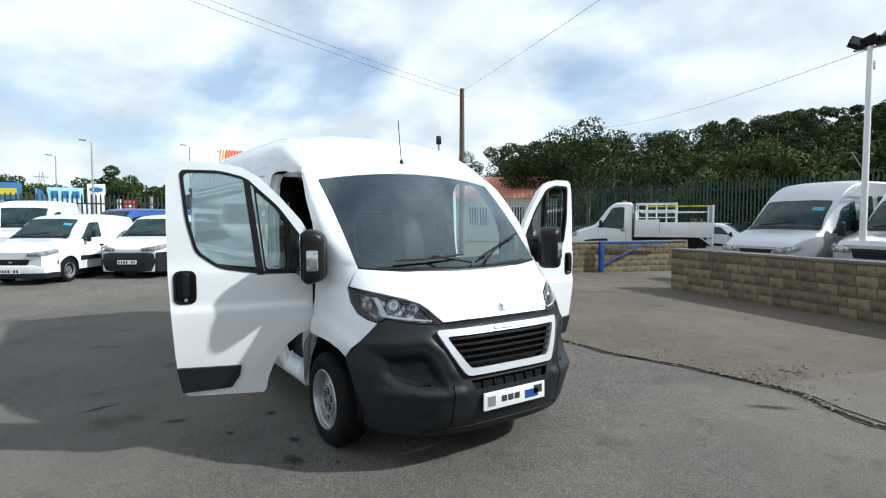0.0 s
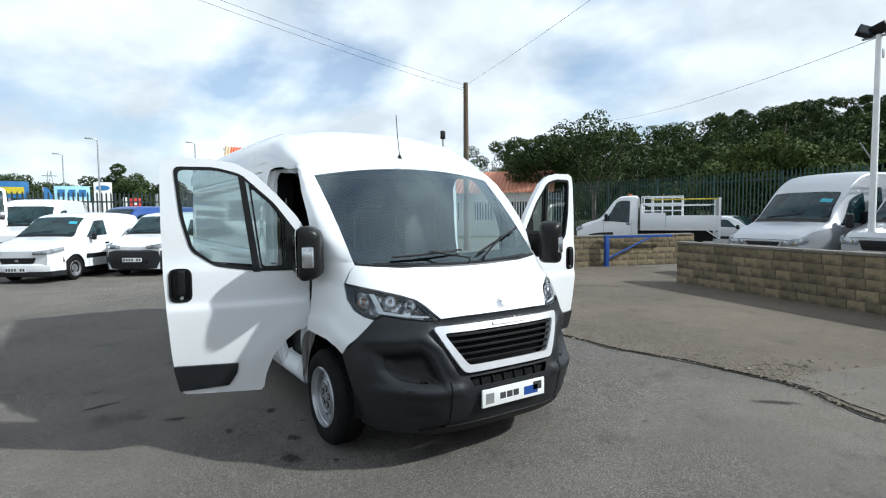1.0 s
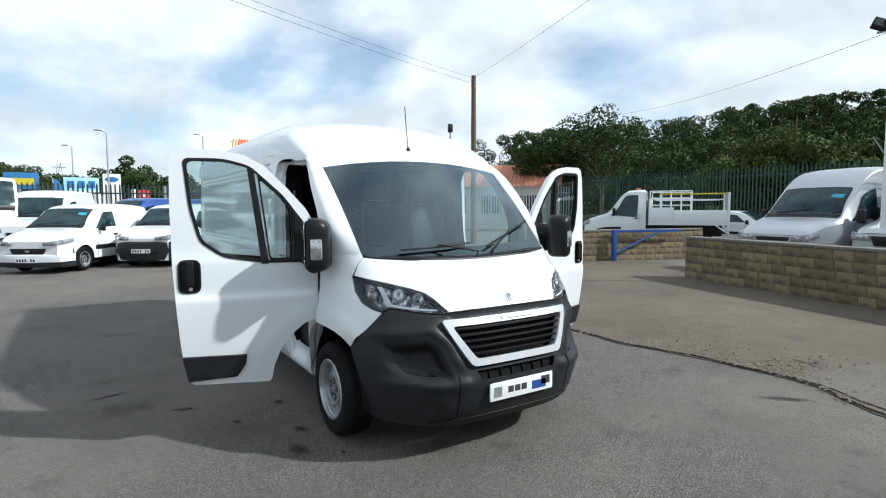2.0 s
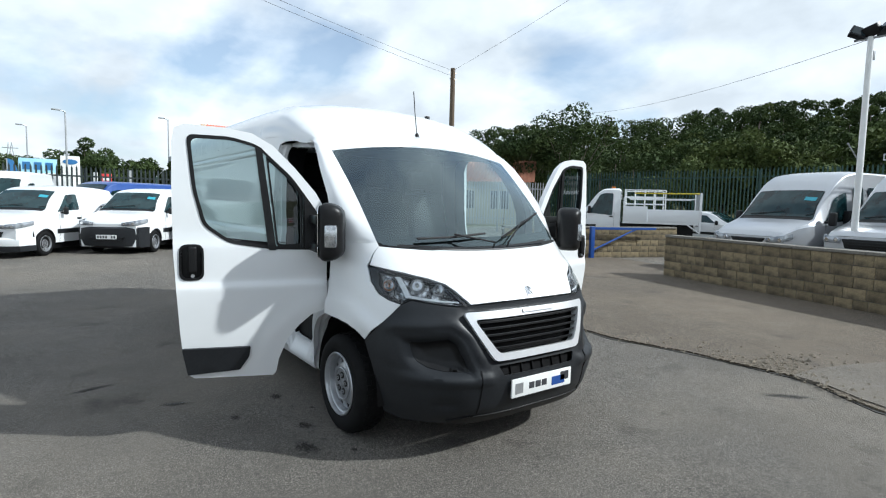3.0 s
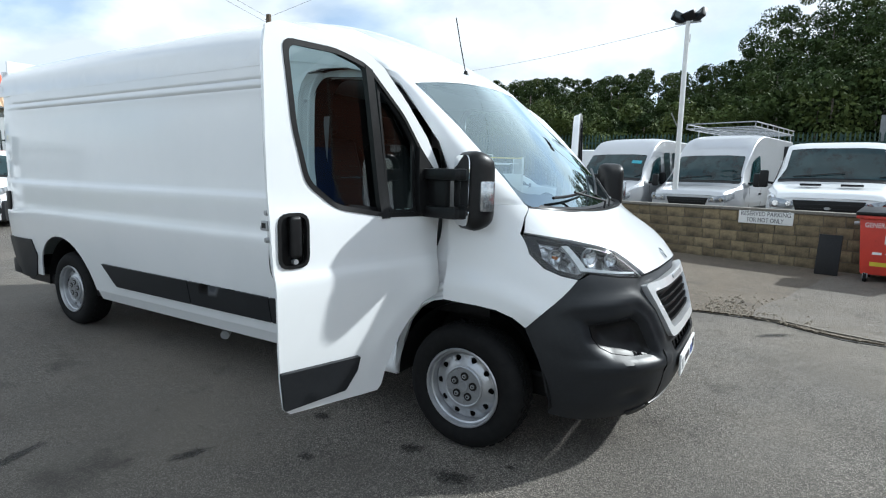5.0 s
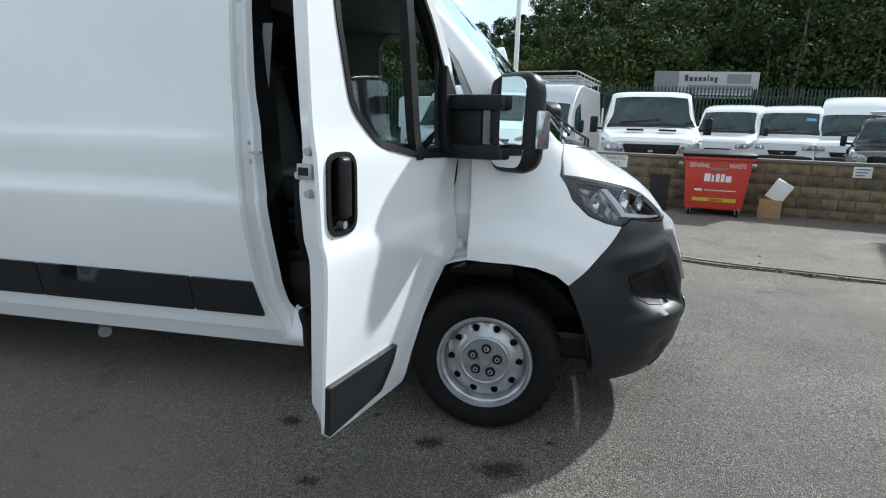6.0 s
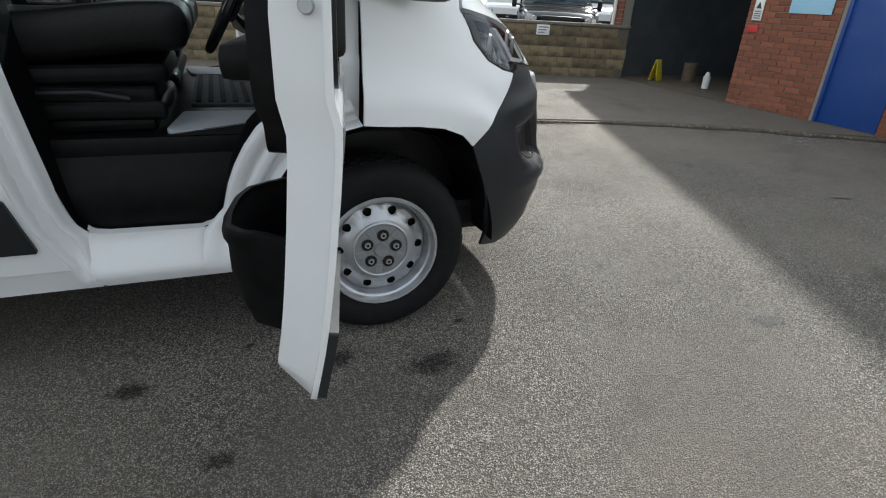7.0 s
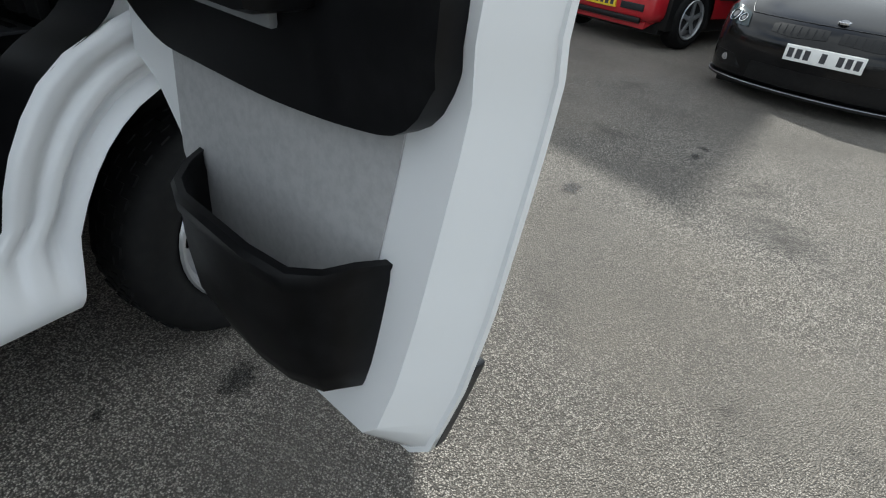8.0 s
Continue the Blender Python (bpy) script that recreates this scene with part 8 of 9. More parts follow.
for lo, hi, q in (((-0.20, 0.60), (-0.10, 0.76), M_WHITEPL), ((-0.08, 0.60), (-0.04, 0.72), M_WHITEPL), ((-0.01, 0.60), (0.05, 0.76), M_WHITEPL), ((0.07, 0.60), (0.13, 0.76), M_WHITEPL), ((0.15, 0.60), (0.24, 0.70), M_WHITEPL), ((-0.12, 0.79), (0.16, 0.825), M_GREYPL), ((-0.34, 0.44), (-0.22, 0.475), M_WHITEPL), ((-0.18, 0.45), (0.34, 0.462), M_WHITEPL), ((-0.36, 0.27), (0.36, 0.33), M_SAFETY), ((-0.10, 0.28), (0.14, 0.32), M_SIGNRED)):
    zc = (lo[1] + hi[1]) / 2
    y = -0.36 * (0.86 + 0.14 * (zc - 0.14) / 0.84) - 0.003
    box("bin_print", (lo[0], y, lo[1]), (hi[0], y + 0.01, hi[1]), q, wbin)
tagged(box("black_board", (0, 0, 0), (0.30, 0.03, 0.62), M_BLACK, None, 0.01, m=pose(1.92, 6.70, 0.02, -10, 0, -14)), "black board leaning by the bin", "board")
cb = box("cardboard_box", (-0.16, -0.13, 0), (0.16, 0.13, 0.30), M_CARD, None, 0.006, m=pose(3.72, 6.35, 0.022, 0, 0, -20))
tagged(cb, "flattened brown cardboard box beside the bin", "box")
lf = box("white_canister", (-0.13, -0.03, 0.0), (0.13, 0.03, 0.32), M_WHITEPL, None, 0.01, m=pose(3.74, 6.33, 0.325, 0, 28, -18))
tagged(lf, "white plastic sheet with dark print on the cardboard box", "packaging")

# lamp mast behind the wall
mast = thing("lamp_mast", "white steel lamp mast with two black floodlights", "lamp mast", pose(-0.77, 10.93, 0))
bm = bmesh.new()
add_tube(bm, (0, 0, 0), (0, 0, 5.05), 0.068, 0.052, n=14)
part("mast_pole", bm, M_WHITEPL, mast, "white painted pole", True)
box("cable_box", (-0.06, 0.05, 4.6), (0.06, 0.13, 4.78), M_STEEL, mast, 0.01)
tube("head_bar", [(-0.28, 0, 5.02), (0.28, 0, 5.02)], 0.025, M_STEEL, mast, 8)
for x, ry, rz in ((-0.22, 25, 30), (0.24, -20, -40), (0.02, 10, 160)):
    bm = bmesh.new()
    add_box(bm, (-0.15, -0.06, -0.11), (0.15, 0.06, 0.11), 0.02)
    fl = part("floodlight", bm, M_BLACK, mast, "black floodlight", True)
    fl.matrix_basis = pose(x, -0.02, 5.16, -25, ry, rz)
    box("flood_glass", (-0.12, -0.064, -0.08), (0.12, -0.058, 0.08), M_DARKGLASS, fl)
tube("mast_brace", [(-0.04, 0.0, 2.6), (-0.18, -0.2, 2.95)], 0.015, M_STEEL, mast, 6)

# blue barrier on the low wall
bar = thing("blue_barrier", "blue steel barrier post with a diagonal brace by the low wall", "barrier", pose(-7.1, 10.55, 0, 0, 0, 70))
box("post", (-0.06, -0.06, 0), (0.06, 0.06, 0.95), M_BLUE, bar, 0.008)
box("top_rail", (0.06, -0.03, 0.86), (2.2, 0.03, 0.93), M_BLUE, bar, 0.006)
tube("brace", [(0.05, 0, 0.25), (1.5, 0, 0.88)], 0.03, M_BLUE, bar, 8)

# wooden pole and overhead cables
pole = thing("utility_pole", "weathered wooden utility pole carrying cables", "pole", pose(-16.0, 11.9, 0))
bm = bmesh.new()
add_tube(bm, (0, 0, 0), (0.02, 0, 7.35), 0.14, 0.10, n=12)
part("pole_shaft", bm, M_WOOD, pole, "", True)
for z in (6.9, 7.15):
    tube("insulator", [(0, -0.18, z), (0, 0.18, z)], 0.02, M_STEEL, pole, 6)
lp = thing("short_lamp", "dark lamp head on a short post behind the roofline", "lamp", pose(-20.4, 13.6, 0))
tube("lamp_post", [(0, 0, 0), (0, 0, 5.6)], 0.05, M_STEEL, lp, 8)
bm = bmesh.new()
add_box(bm, (-0.11, -0.11, 5.55), (0.11, 0.11, 6.0), 0.06)
part("lamp_head", bm, M_BLACK, lp, "", True)


def cable(a, b, sag, r=0.006):
    a, b = Vector(a), Vector(b)
    pts = [a.lerp(b, k / 14) - Vector((0, 0, sag * 4 * (k / 14) * (1 - k / 14))) for k in range(15)]
    side = (b - a).cross(Vector((0, 0, 1))).normalized() * r
    up = Vector((0, 0, r))
    vs = [p + side * math.cos(q) + up * math.sin(q) for p in pts for q in (0, 2.09, 4.19)]
    c = link_mesh("overhead_cable", vs, [(3 * i + q, 3 * i + (q + 1) % 3, 3 * i + 3 + (q + 1) % 3, 3 * i + 3 + q) for i in range(14) for q in range(3)], M_BLACK)
    return tagged(c, "thin black overhead cable", "cable", "overhead cables")


cable((-16, 11.9, 7.25), (-4.0, -14.0, 7.3), 0.35)
cable((-16, 12.05, 7.0), (-3.6, -14.0, 7.0), 0.35)
cable((-16, 11.9, 7.25), (14, 2.6, 7.9), 0.4)
cable((-0.77, 10.93, 5.0), (-23, 27, 8.0), 0.5)

# ---- fences ----
def palisade(name, a, b, h, base, mat, label, pitch=0.155, w=0.062):
    """Palisade fence: rails, posts and pointed pales."""
    root = thing(name, label, "fence", along(a, b))
    L = (b - a).length
    me = bpy.data.meshes.new("pale")
    vs = [(-w / 2, 0, 0), (0, 0.012, 0), (w / 2, 0, 0), (-w / 2, 0, h - 0.1), (0, 0.012, h - 0.1), (w / 2, 0, h - 0.1), (0, 0, h)]
    me.from_pydata(vs, [], [(0, 1, 4, 3), (1, 2, 5, 4), (3, 4, 6), (4, 5, 6), (0, 3, 5, 2), (3, 6, 5)])
    me.materials.append(mat)
    n = int(L / pitch)
    for k in range(min(n, 260)):
        ob = new("pale", me)
        ob.parent = root
        ob.matrix_basis = pose(pitch * (k + 0.5), -0.02 + random.uniform(-0.004, 0.004), base)
    if n > 260:
        va, fa = [], []
        for k in range(260, n):
            o = len(va)
            va += [(x + pitch * (k + 0.5), y - 0.02, z + base) for x, y, z in vs]
            fa += [tuple(o + i for i in f) for f in ((0, 1, 4, 3), (1, 2, 5, 4), (3, 4, 6), (4, 5, 6))]
        tagged(link_mesh("far_pales", va, fa, mat, root, smooth=False), kind="stuff")
    for z in (base + 0.35, base + h - 0.4):
        box("rail", (0, 0.0, z - 0.03), (L, 0.03, z + 0.03), mat, root)
    for k in range(int(L / 2.75) + 1):
        box("post", (2.75 * k - 0.04, 0.03, 0), (2.75 * k + 0.04, 0.10, base + h - 0.1), mat, root)
    return root


palisade("palisade_fence", Vector((-21.6, -9.5, 0)), Vector((-22.2, 13.0, 0)), 2.45, 0.2, M_FENCE, "dark painted steel palisade fence along the yard")
palisade("palisade_fence", Vector((-22.2, 13.2, 0)), Vector((-18.6, 20.6, 0)), 2.45, 0.4, M_STEEL, "galvanised steel palisade fence by the low building")
palisade("green_palisade_fence", Vector((-18.5, 20.7, 0)), Vector((22.0, 25.2, 0)), 2.9, 0.45, M_GREENFENCE, "dark green palisade fence before the wooded bank")
bank = box("bank_wall", (0, 0.2, -0.2), (39.5, 0.5, 0.75), M_BLOCK, None, 0.02, m=along(Vector((-18.5, 20.7, 0)), Vector((22.0, 25.2, 0))))
tagged(bank, "low stone retaining wall below the green fence", "wall")

# banner on the green fence
ban = thing("banner", "long grey printed banner with unreadable lettering on the fence", "banner", along(Vector((4.55, 23.85, 0)), Vector((9.0, 24.15, 0))))
box("banner_sheet", (0, -0.13, 2.85), (4.45, -0.11, 4.0), M_LINER, ban, 0.003)
for lo, hi, q in (((0.0, 2.85), (1.05, 4.0), M_GREYPL), ((1.3, 3.58), (1.45, 3.86), M_INK), ((1.5, 3.58), (1.66, 3.76), M_INK), ((1.71, 3.58), (1.84, 3.76), M_INK), ((1.89, 3.58), (2.04, 3.76), M_INK), ((2.09, 3.58), (2.22, 3.76), M_INK), ((2.27, 3.58), (2.33, 3.86), M_INK), ((2.38, 3.58), (2.52, 3.76), M_INK), ((2.57, 3.52), (2.7, 3.76), M_INK), ((1.5, 3.22), (4.2, 3.42), M_GREYPL), ((1.9, 2.94), (4.0, 3.06), M_WHITEPL), ((3.1, 3.5), (4.1, 3.9), M_GREYPL)):
    box("banner_print", (lo[0], -0.135, lo[1]), (hi[0], -0.131, hi[1]), q, ban)

# wall signs on the workshop
for y, z, w, h, q, lab in ((3.36, 1.66, 0.16, 0.30, M_WHITEPL, "white and red safety sign"), (3.38, 1.29, 0.15, 0.26, M_WHITEPL, "white safety sign with a triangle"), (3.40, 1.05, 0.17, 0.09, M_SIGNRED, "small red notice"), (2.62, 1.42, 0.58, 0.30, M_SIGNCYAN, "pale blue notice board")):
    s = thing("wall_sign", lab + " on the brick wall", "sign", pose(BX - 0.012, y, z))
    box("sign_board", (-0.006, -w / 2, -h / 2), (0.004, w / 2, h / 2), q, s, 0.003)
    if h > 0.2 and w < 0.3:
        for k in range(4):
            box("print_bar", (-0.0075, -w * 0.36, -h * 0.42 + k * h * 0.11), (-0.006, w * 0.36, -h * 0.36 + k * h * 0.11), M_SIGNRED if z > 1.5 else M_GREYPL, s)
        extruded("pictogram", [(-0.045, 0.0), (0.045, 0.0), (0.0, 0.085)], 0.0016, M_INK if z < 1.5 else M_SIGNRED, s, pose(-0.006, 0, h * 0.08) @ Matrix(((0, 0, -1, 0), (-1, 0, 0, 0), (0, 1, 0, 0), (0, 0, 0, 1))))
# inside the bay
fs_ = thing("floor_sign", "yellow folding floor sign standing in the bay", "floor sign", pose(7.1, 5.72, 0.03, 0, 0, 20))
for s in (-1, 1):
    box("sign_leaf", (-0.10, -0.006, 0), (0.10, 0.006, 0.38), M_SAFETY, fs_, 0.005, m=pose(0, s * 0.08, 0, s * 12, 0, 0))
# a drum shape stands in for the dull tan box behind the sign
drum = thing("tan_box_drum", "dull brown drum shape for a tan box in the dark bay", "drum", pose(7.7, 5.52, 0.03))
bm = bmesh.new()
add_tube(bm, (0, 0, 0), (0, 0, 0.34), 0.12, n=20)
part("drum_body", bm, M_WOOD, drum, "", True)
bench = thing("workbench", "dark steel workbench at the back of the bay", "bench", pose(11.6, 5.0, 0.03))
box("bench_top", (-0.4, -1.2, 0.86), (0.4, 1.2, 0.92), M_WOOD, bench, 0.01)
for x in (-0.35, 0.35):
    for y in (-1.1, 1.1):
        box("leg", (x - 0.03, y - 0.03, 0), (x + 0.03, y + 0.03, 0.86), M_STEEL, bench)
bottle = thing("white_bottle", "white plastic bottle on the bay floor", "bottle", pose(7.35, 4.75, 0.03))
bm = bmesh.new()
add_tube(bm, (0, 0, 0), (0, 0, 0.2), 0.06, n=14)
add_tube(bm, (0, 0, 0.2), (0, 0, 0.27), 0.05, 0.02, n=14)
part("bottle_body", bm, M_WHITEPL, bottle, "", True)
tagged(tube("broom_handle", [(8.6, 3.9, 0.03), (8.9, 3.52, 1.5)], 0.014, M_CLAD, None, 8), "pale broom handle leaning in the bay", "broom")

# ---- buildings and signs beyond the fences ----
rb = thing("shed_building", "grey clad shed with a red and buff corrugated roof", "building", pose(-37.6, 6.35, 0, 0, 0, 4))
box("shed_wall", (-9, 0, 0), (0, 16, 4.8), M_CLAD, rb)
vs, fs, mats = [], [], []
N = 160
for i in range(N + 1):
    y = 0.0 - 0.3 + 16.6 * i / N
    dz = 0.05 * (1 if i % 2 else -1)
    vs += [(0.35, y, 4.75 + dz), (-1.2, y + 0.45, 5.7 + dz), (-2.6, y + 1.0, 6.95 + dz)]
for i in range(N):
    for k in (0, 1):
        fs.append((3 * i + k, 3 * i + 3 + k, 3 * i + 4 + k, 3 * i + 1 + k))
        mats.append(1 if (k == 1 and 3 < i < 62) else 0)
link_mesh("shed_roof", vs, fs, None, rb, smooth=False, mats=[M_BUFFROOF, M_REDROOF], face_mats=mats)
tube("shed_gutter", [(0.4, -0.3, 4.66), (0.4, 16.3, 4.66)], 0.09, M_BLACK, rb, 6)
tube("shed_pipe", [(0.1, 0.7, 0), (0.1, 0.7, 4.66)], 0.07, M_BLACK, rb, 6)
box("shed_sign", (0.0, 0.05, 3.6), (0.12, 0.6, 4.3), M_SIGNBLUE, rb)
lb = thing("low_building", "low cream building with a terracotta roof behind the fence", "building", pose(-37.5, 14.2, 0, 0, 0, 43))
box("low_wall", (0, 0, 0), (17, 7, 3.2), M_CREAM, lb)
for k in range(6):
    w = box("window", (1.2 + 2.6 * k, -0.04, 1.2), (2.6 + 2.6 * k, 0.02, 2.5), M_DARKGLASS, lb)
    box("window_frame", (1.86 + 2.6 * k, -0.07, 1.2), (1.94 + 2.6 * k, -0.02, 2.5), M_WHITEPL, w)
vs, fs = [], []
for i in range(121):
    x = -0.4 + 17.8 * i / 120
    dz = 0.03 * (1 if i % 2 else -1)
    vs += [(x, -0.5, 3.15 + dz), (x, 3.5, 5.0 + dz), (x, 7.5, 3.15 + dz)]
for i in range(120):
    fs += [(3 * i, 3 * i + 3, 3 * i + 4, 3 * i + 1), (3 * i + 1, 3 * i + 4, 3 * i + 5, 3 * i + 2)]
link_mesh("low_roof", vs, fs, M_TILEROOF, lb, smooth=False)
wh = thing("warehouse", "long low grey warehouse beyond the fence", "building", pose(-70, -18, 0))
box("warehouse_wall", (-14, 0, 0), (0, 22, 4.0), M_CLAD, wh)
box("warehouse_roof", (-14.3, -0.4, 4.0), (0.4, 22.4, 4.5), M_CLAD, wh, 0.1)
for k in range(7):
    box("window", (-0.02, 1.2 + 3 * k, 1.0), (0.05, 3.2 + 3 * k, 2.6), M_DARKGLASS, wh)

pyl = thing("dealer_pylon", "white dealership pylon with a blue oval shape", "sign", pose(-42, -1.1, 0))
box("pylon_panel", (-0.1, -0.55, 0.2), (0.1, 0.55, 4.15), M_WHITEPL, pyl, 0.03)
bm = bmesh.new()
add_tube(bm, (0.09, 0, 3.75), (0.13, 0, 3.75), 0.42, n=24)
for v in bm.verts:
    v.co.z = 3.75 + (v.co.z - 3.75) * 0.42
part("blue_oval", bm, M_SIGNBLUE, pyl, "", True)
bb = thing("hire_sign", "blue and white hire shop sign with plain shapes", "sign", pose(-34, -2.8, 0))
box("sign_board", (-0.1, -0.85, 2.3), (0.1, 0.85, 3.45), M_SIGNCYAN, bb, 0.02)
box("sign_leg", (-0.06, -0.8, 0), (0.06, -0.68, 2.3), M_STEEL, bb)
box("sign_leg", (-0.06, 0.68, 0), (0.06, 0.8, 2.3), M_STEEL, bb)
for y in (-0.5, 0.0, 0.5):
    box("letter_shape", (0.1, y - 0.18, 2.85), (0.12, y + 0.16, 3.25), M_SIGNBLUE, bb)
box("white_band", (0.1, -0.8, 2.4), (0.12, 0.8, 2.68), M_WHITEPL, bb)
fl = thing("feather_flag", "tall blue feather flag on a pole", "flag", pose(-31, -4.0, -0.25))
tube("flag_pole", [(0, 0, 0), (0, 0, 3.5)], 0.03, M_STEEL, fl, 6)
panel("flag_cloth", [(0.0, 1.4), (0.35, 1.5), (0.4, 3.0), (0.25, 3.4), (0.0, 3.5)], lambda u, v: (0.04 * math.sin(v * 3), u, v), M_SIGNBLUE, fl, step=0.2, thick=0.004, centre=(-100, 0, 0))
ms = thing("market_sign", "blue and yellow roadside sign board", "sign", pose(-33, -5.2, -0.4))
box("sign_board", (-0.1, -1.0, 3.1), (0.1, 0.5, 4.0), M_SIGNBLUE, ms, 0.03)
box("yellow_shape", (0.1, -0.8, 3.35), (0.12, 0.3, 3.7), M_SAFETY, ms)
box("sign_leg", (-0.08, -0.4, 0), (0.08, -0.25, 3.1), M_STEEL, ms)
rs_ = thing("red_sign", "small red roadside sign with a white shape", "sign", pose(-30, 0.05, -0.2))
box("sign_board", (-0.04, -0.26, 2.3), (0.04, 0.26, 2.85), M_SIGNRED, rs_, 0.02)
box("white_shape", (0.04, -0.14, 2.5), (0.05, 0.14, 2.65), M_WHITEPL, rs_)
box("sign_leg", (-0.04, -0.05, 0), (0.04, 0.05, 2.3), M_STEEL, rs_)
for x, y, h in ((-41.5, -1.3, 7.05), (-56.4, -3.7, 7.35), (-60, 11.5, 9.0), (-48, 6.0, 8.0)):
    st = thing("street_lamp", "tall grey street lamp", "street lamp", pose(x, y, 0), "street lamps")
    bm = bmesh.new()
    add_tube(bm, (0, 0, 0), (0, 0, h), 0.08, 0.045, n=8)
    add_tube(bm, (0, 0, h), (0.1, -0.3, h + 0.05), 0.035, n=8)
    part("lamp_post", bm, M_STEEL, st, "", True)
    box("lamp_head", (0.02, -0.75, h + 0.02), (0.2, -0.25, h + 0.12), M_STEEL, st, 0.03)
# rubbish of small posts and bollards by the road
for k, (x, y, h, q) in enumerate(((-27, -0.6, 2.6, M_WHITEPL), (-28, 0.9, 2.8, M_STEEL), (-27.5, 2.0, 2.5, M_GREENFENCE), (-28.5, 3.1, 2.9, M_CLAD), (-26.5, -1.5, 2.4, M_WHITEPL))):
    p = tube("road_post", [(x, y, 0), (x, y, h)], 0.09, q, None, 8)
    tagged(p, "plain roadside post beyond the fence", "post", "roadside posts")
pyl2 = thing("power_pylon", "distant steel lattice power pylon", "pylon", pose(-260, -13, -3.5))
bm = bmesh.new()
for z0, z1, w0, w1 in ((0, 12, 3, 1.6), (12, 24, 1.6, 0.5)):
    for sx in (-1, 1):
        for sy in (-1, 1):
            add_tube(bm, (sx * w0, sy * w0, z0), (sx * w1, sy * w1, z1), 0.16, n=4)
            add_tube(bm, (sx * w0, sy * w0, z0), (sx * w1, -sy * w1, z1), 0.10, n=4)
for z in (14, 18, 22):
    add_tube(bm, (0, -2.4, z), (0, 2.4, z), 0.16, n=4)
part("pylon_lattice", bm, M_STEEL, pyl2)
# ---- trees ----
rng = np.random.default_rng(11)


def leaf_cloud(centres, radii, counts, size, squash=0.8):
    """Small bent leaf clumps scattered in lumps; each is two triangles."""
    vs, fs = [], []
    for c, r, n in zip(centres, radii, counts):
        d = rng.normal(size=(n, 3))
        d /= np.linalg.norm(d, axis=1)[:, None]
        rad = r * rng.uniform(0.55, 1.08, n) ** 0.6
        p = np.asarray(c) + d * rad[:, None] * np.array([1, 1, squash])
        a = rng.normal(size=(n, 3))
        a /= np.linalg.norm(a, axis=1)[:, None]
        b = np.cross(a, d + 0.4 * rng.normal(size=(n, 3)))
        b /= np.linalg.norm(b, axis=1)[:, None] + 1e-9
        s = size * rng.uniform(0.6, 1.5, n)[:, None]
        quad = np.stack([p - a * s, p - b * s * 0.7, p + a * s, p + b * s * 0.7 + d * s * 0.3], 1)
        vs.append(quad.reshape(-1, 3))
    v = np.concatenate(vs)
    k = len(v) // 4
    idx = np.arange(k)[:, None] * 4 + np.arange(4)
    return v, idx


def mesh_quads(name, v, idx, mat, parent=None):
    me = bpy.data.meshes.new(name)
    me.vertices.add(len(v))
    me.vertices.foreach_set("co", v.astype(np.float32).ravel())
    n = len(idx)
    me.loops.add(n * 4)
    me.loops.foreach_set("vertex_index", idx.astype(np.int32).ravel())
    me.polygons.add(n)
    me.polygons.foreach_set("loop_start", np.arange(0, n * 4, 4, dtype=np.int32))
    me.polygons.foreach_set("loop_total", np.full(n, 4, dtype=np.int32))
    me.update()
    me.validate()
    me.materials.append(mat)
    ob = new(name, me)
    if parent is not None:
        ob.parent = parent
    return ob


top_el = curve_at([(40, 24), (60, 22), (75, 19), (85, 17), (91.7, 14), (94, 11.2), (97, 10.5), (103, 10.2), (110, 9.9), (117, 9.5), (122, 8.9), (126, 8.5), (133, 8.6), (139, 8.2), (144, 7.4), (148, 5.6)])
trunks = bmesh.new()
cen, rad, cnt = [], [], []
lcen, lrad, lcnt = [], [], []
mcen, mrad, mcnt = [], [], []
for k in range(640):
    az = rng.uniform(42, 147)
    t = (0.0, 0.2, 0.45, 0.7, 0.85, 0.95, 1.0)[k % 7]
    near = 31 if az > 90 else 27
    d = near + 7 + t * 42 + rng.uniform(-3, 3)
    x, y = 1 + d * math.cos(radians(az)), -2 + d * math.sin(radians(az))
    if (y - 23.0) + 0.32 * (x - 2.0) < 3.0 or y < 27:
        continue
    g = hill_z(x, y)
    share = rng.uniform(0.93, 1.0) if t > 0.8 else rng.uniform(0.50 + 0.3 * t, 0.72 + 0.25 * t)
    h = max(1.4 + d * math.tan(radians(top_el(az))) * share - g, 2.0)
    spire = t > 0.5 and rng.random() < 0.2
    r = min(max(h * 0.27, 0.9), 2.4) * rng.uniform(0.75, 1.2) * (0.6 if spire else 1.0)
    tone = rng.random()
    pile = (lcen, lrad, lcnt) if tone < 0.10 else (mcen, mrad, mcnt) if tone < 0.45 else (cen, rad, cnt)
    m = 6
    for q in range(m):
        f = q / (m - 1)
        rr = r * ((1.05 - 0.55 * f) if spire else (0.55 + 0.45 * math.sin(math.pi * (0.2 + 0.7 * f)))) * rng.uniform(0.5, 0.85)
        w = 0.15 if spire else 0.5
        pile[0].append((x + rng.normal() * r * w, y + rng.normal() * r * w, g + h * (0.25 + 0.75 * f) - rr * 0.8))
        pile[1].append(rr)
        pile[2].append(int(150 + 230 * rr))
    add_tube(trunks, (x, y, g - 0.2), (x + rng.normal() * 0.3, y, g + h * 0.75), 0.13, 0.04, n=5, caps=False)
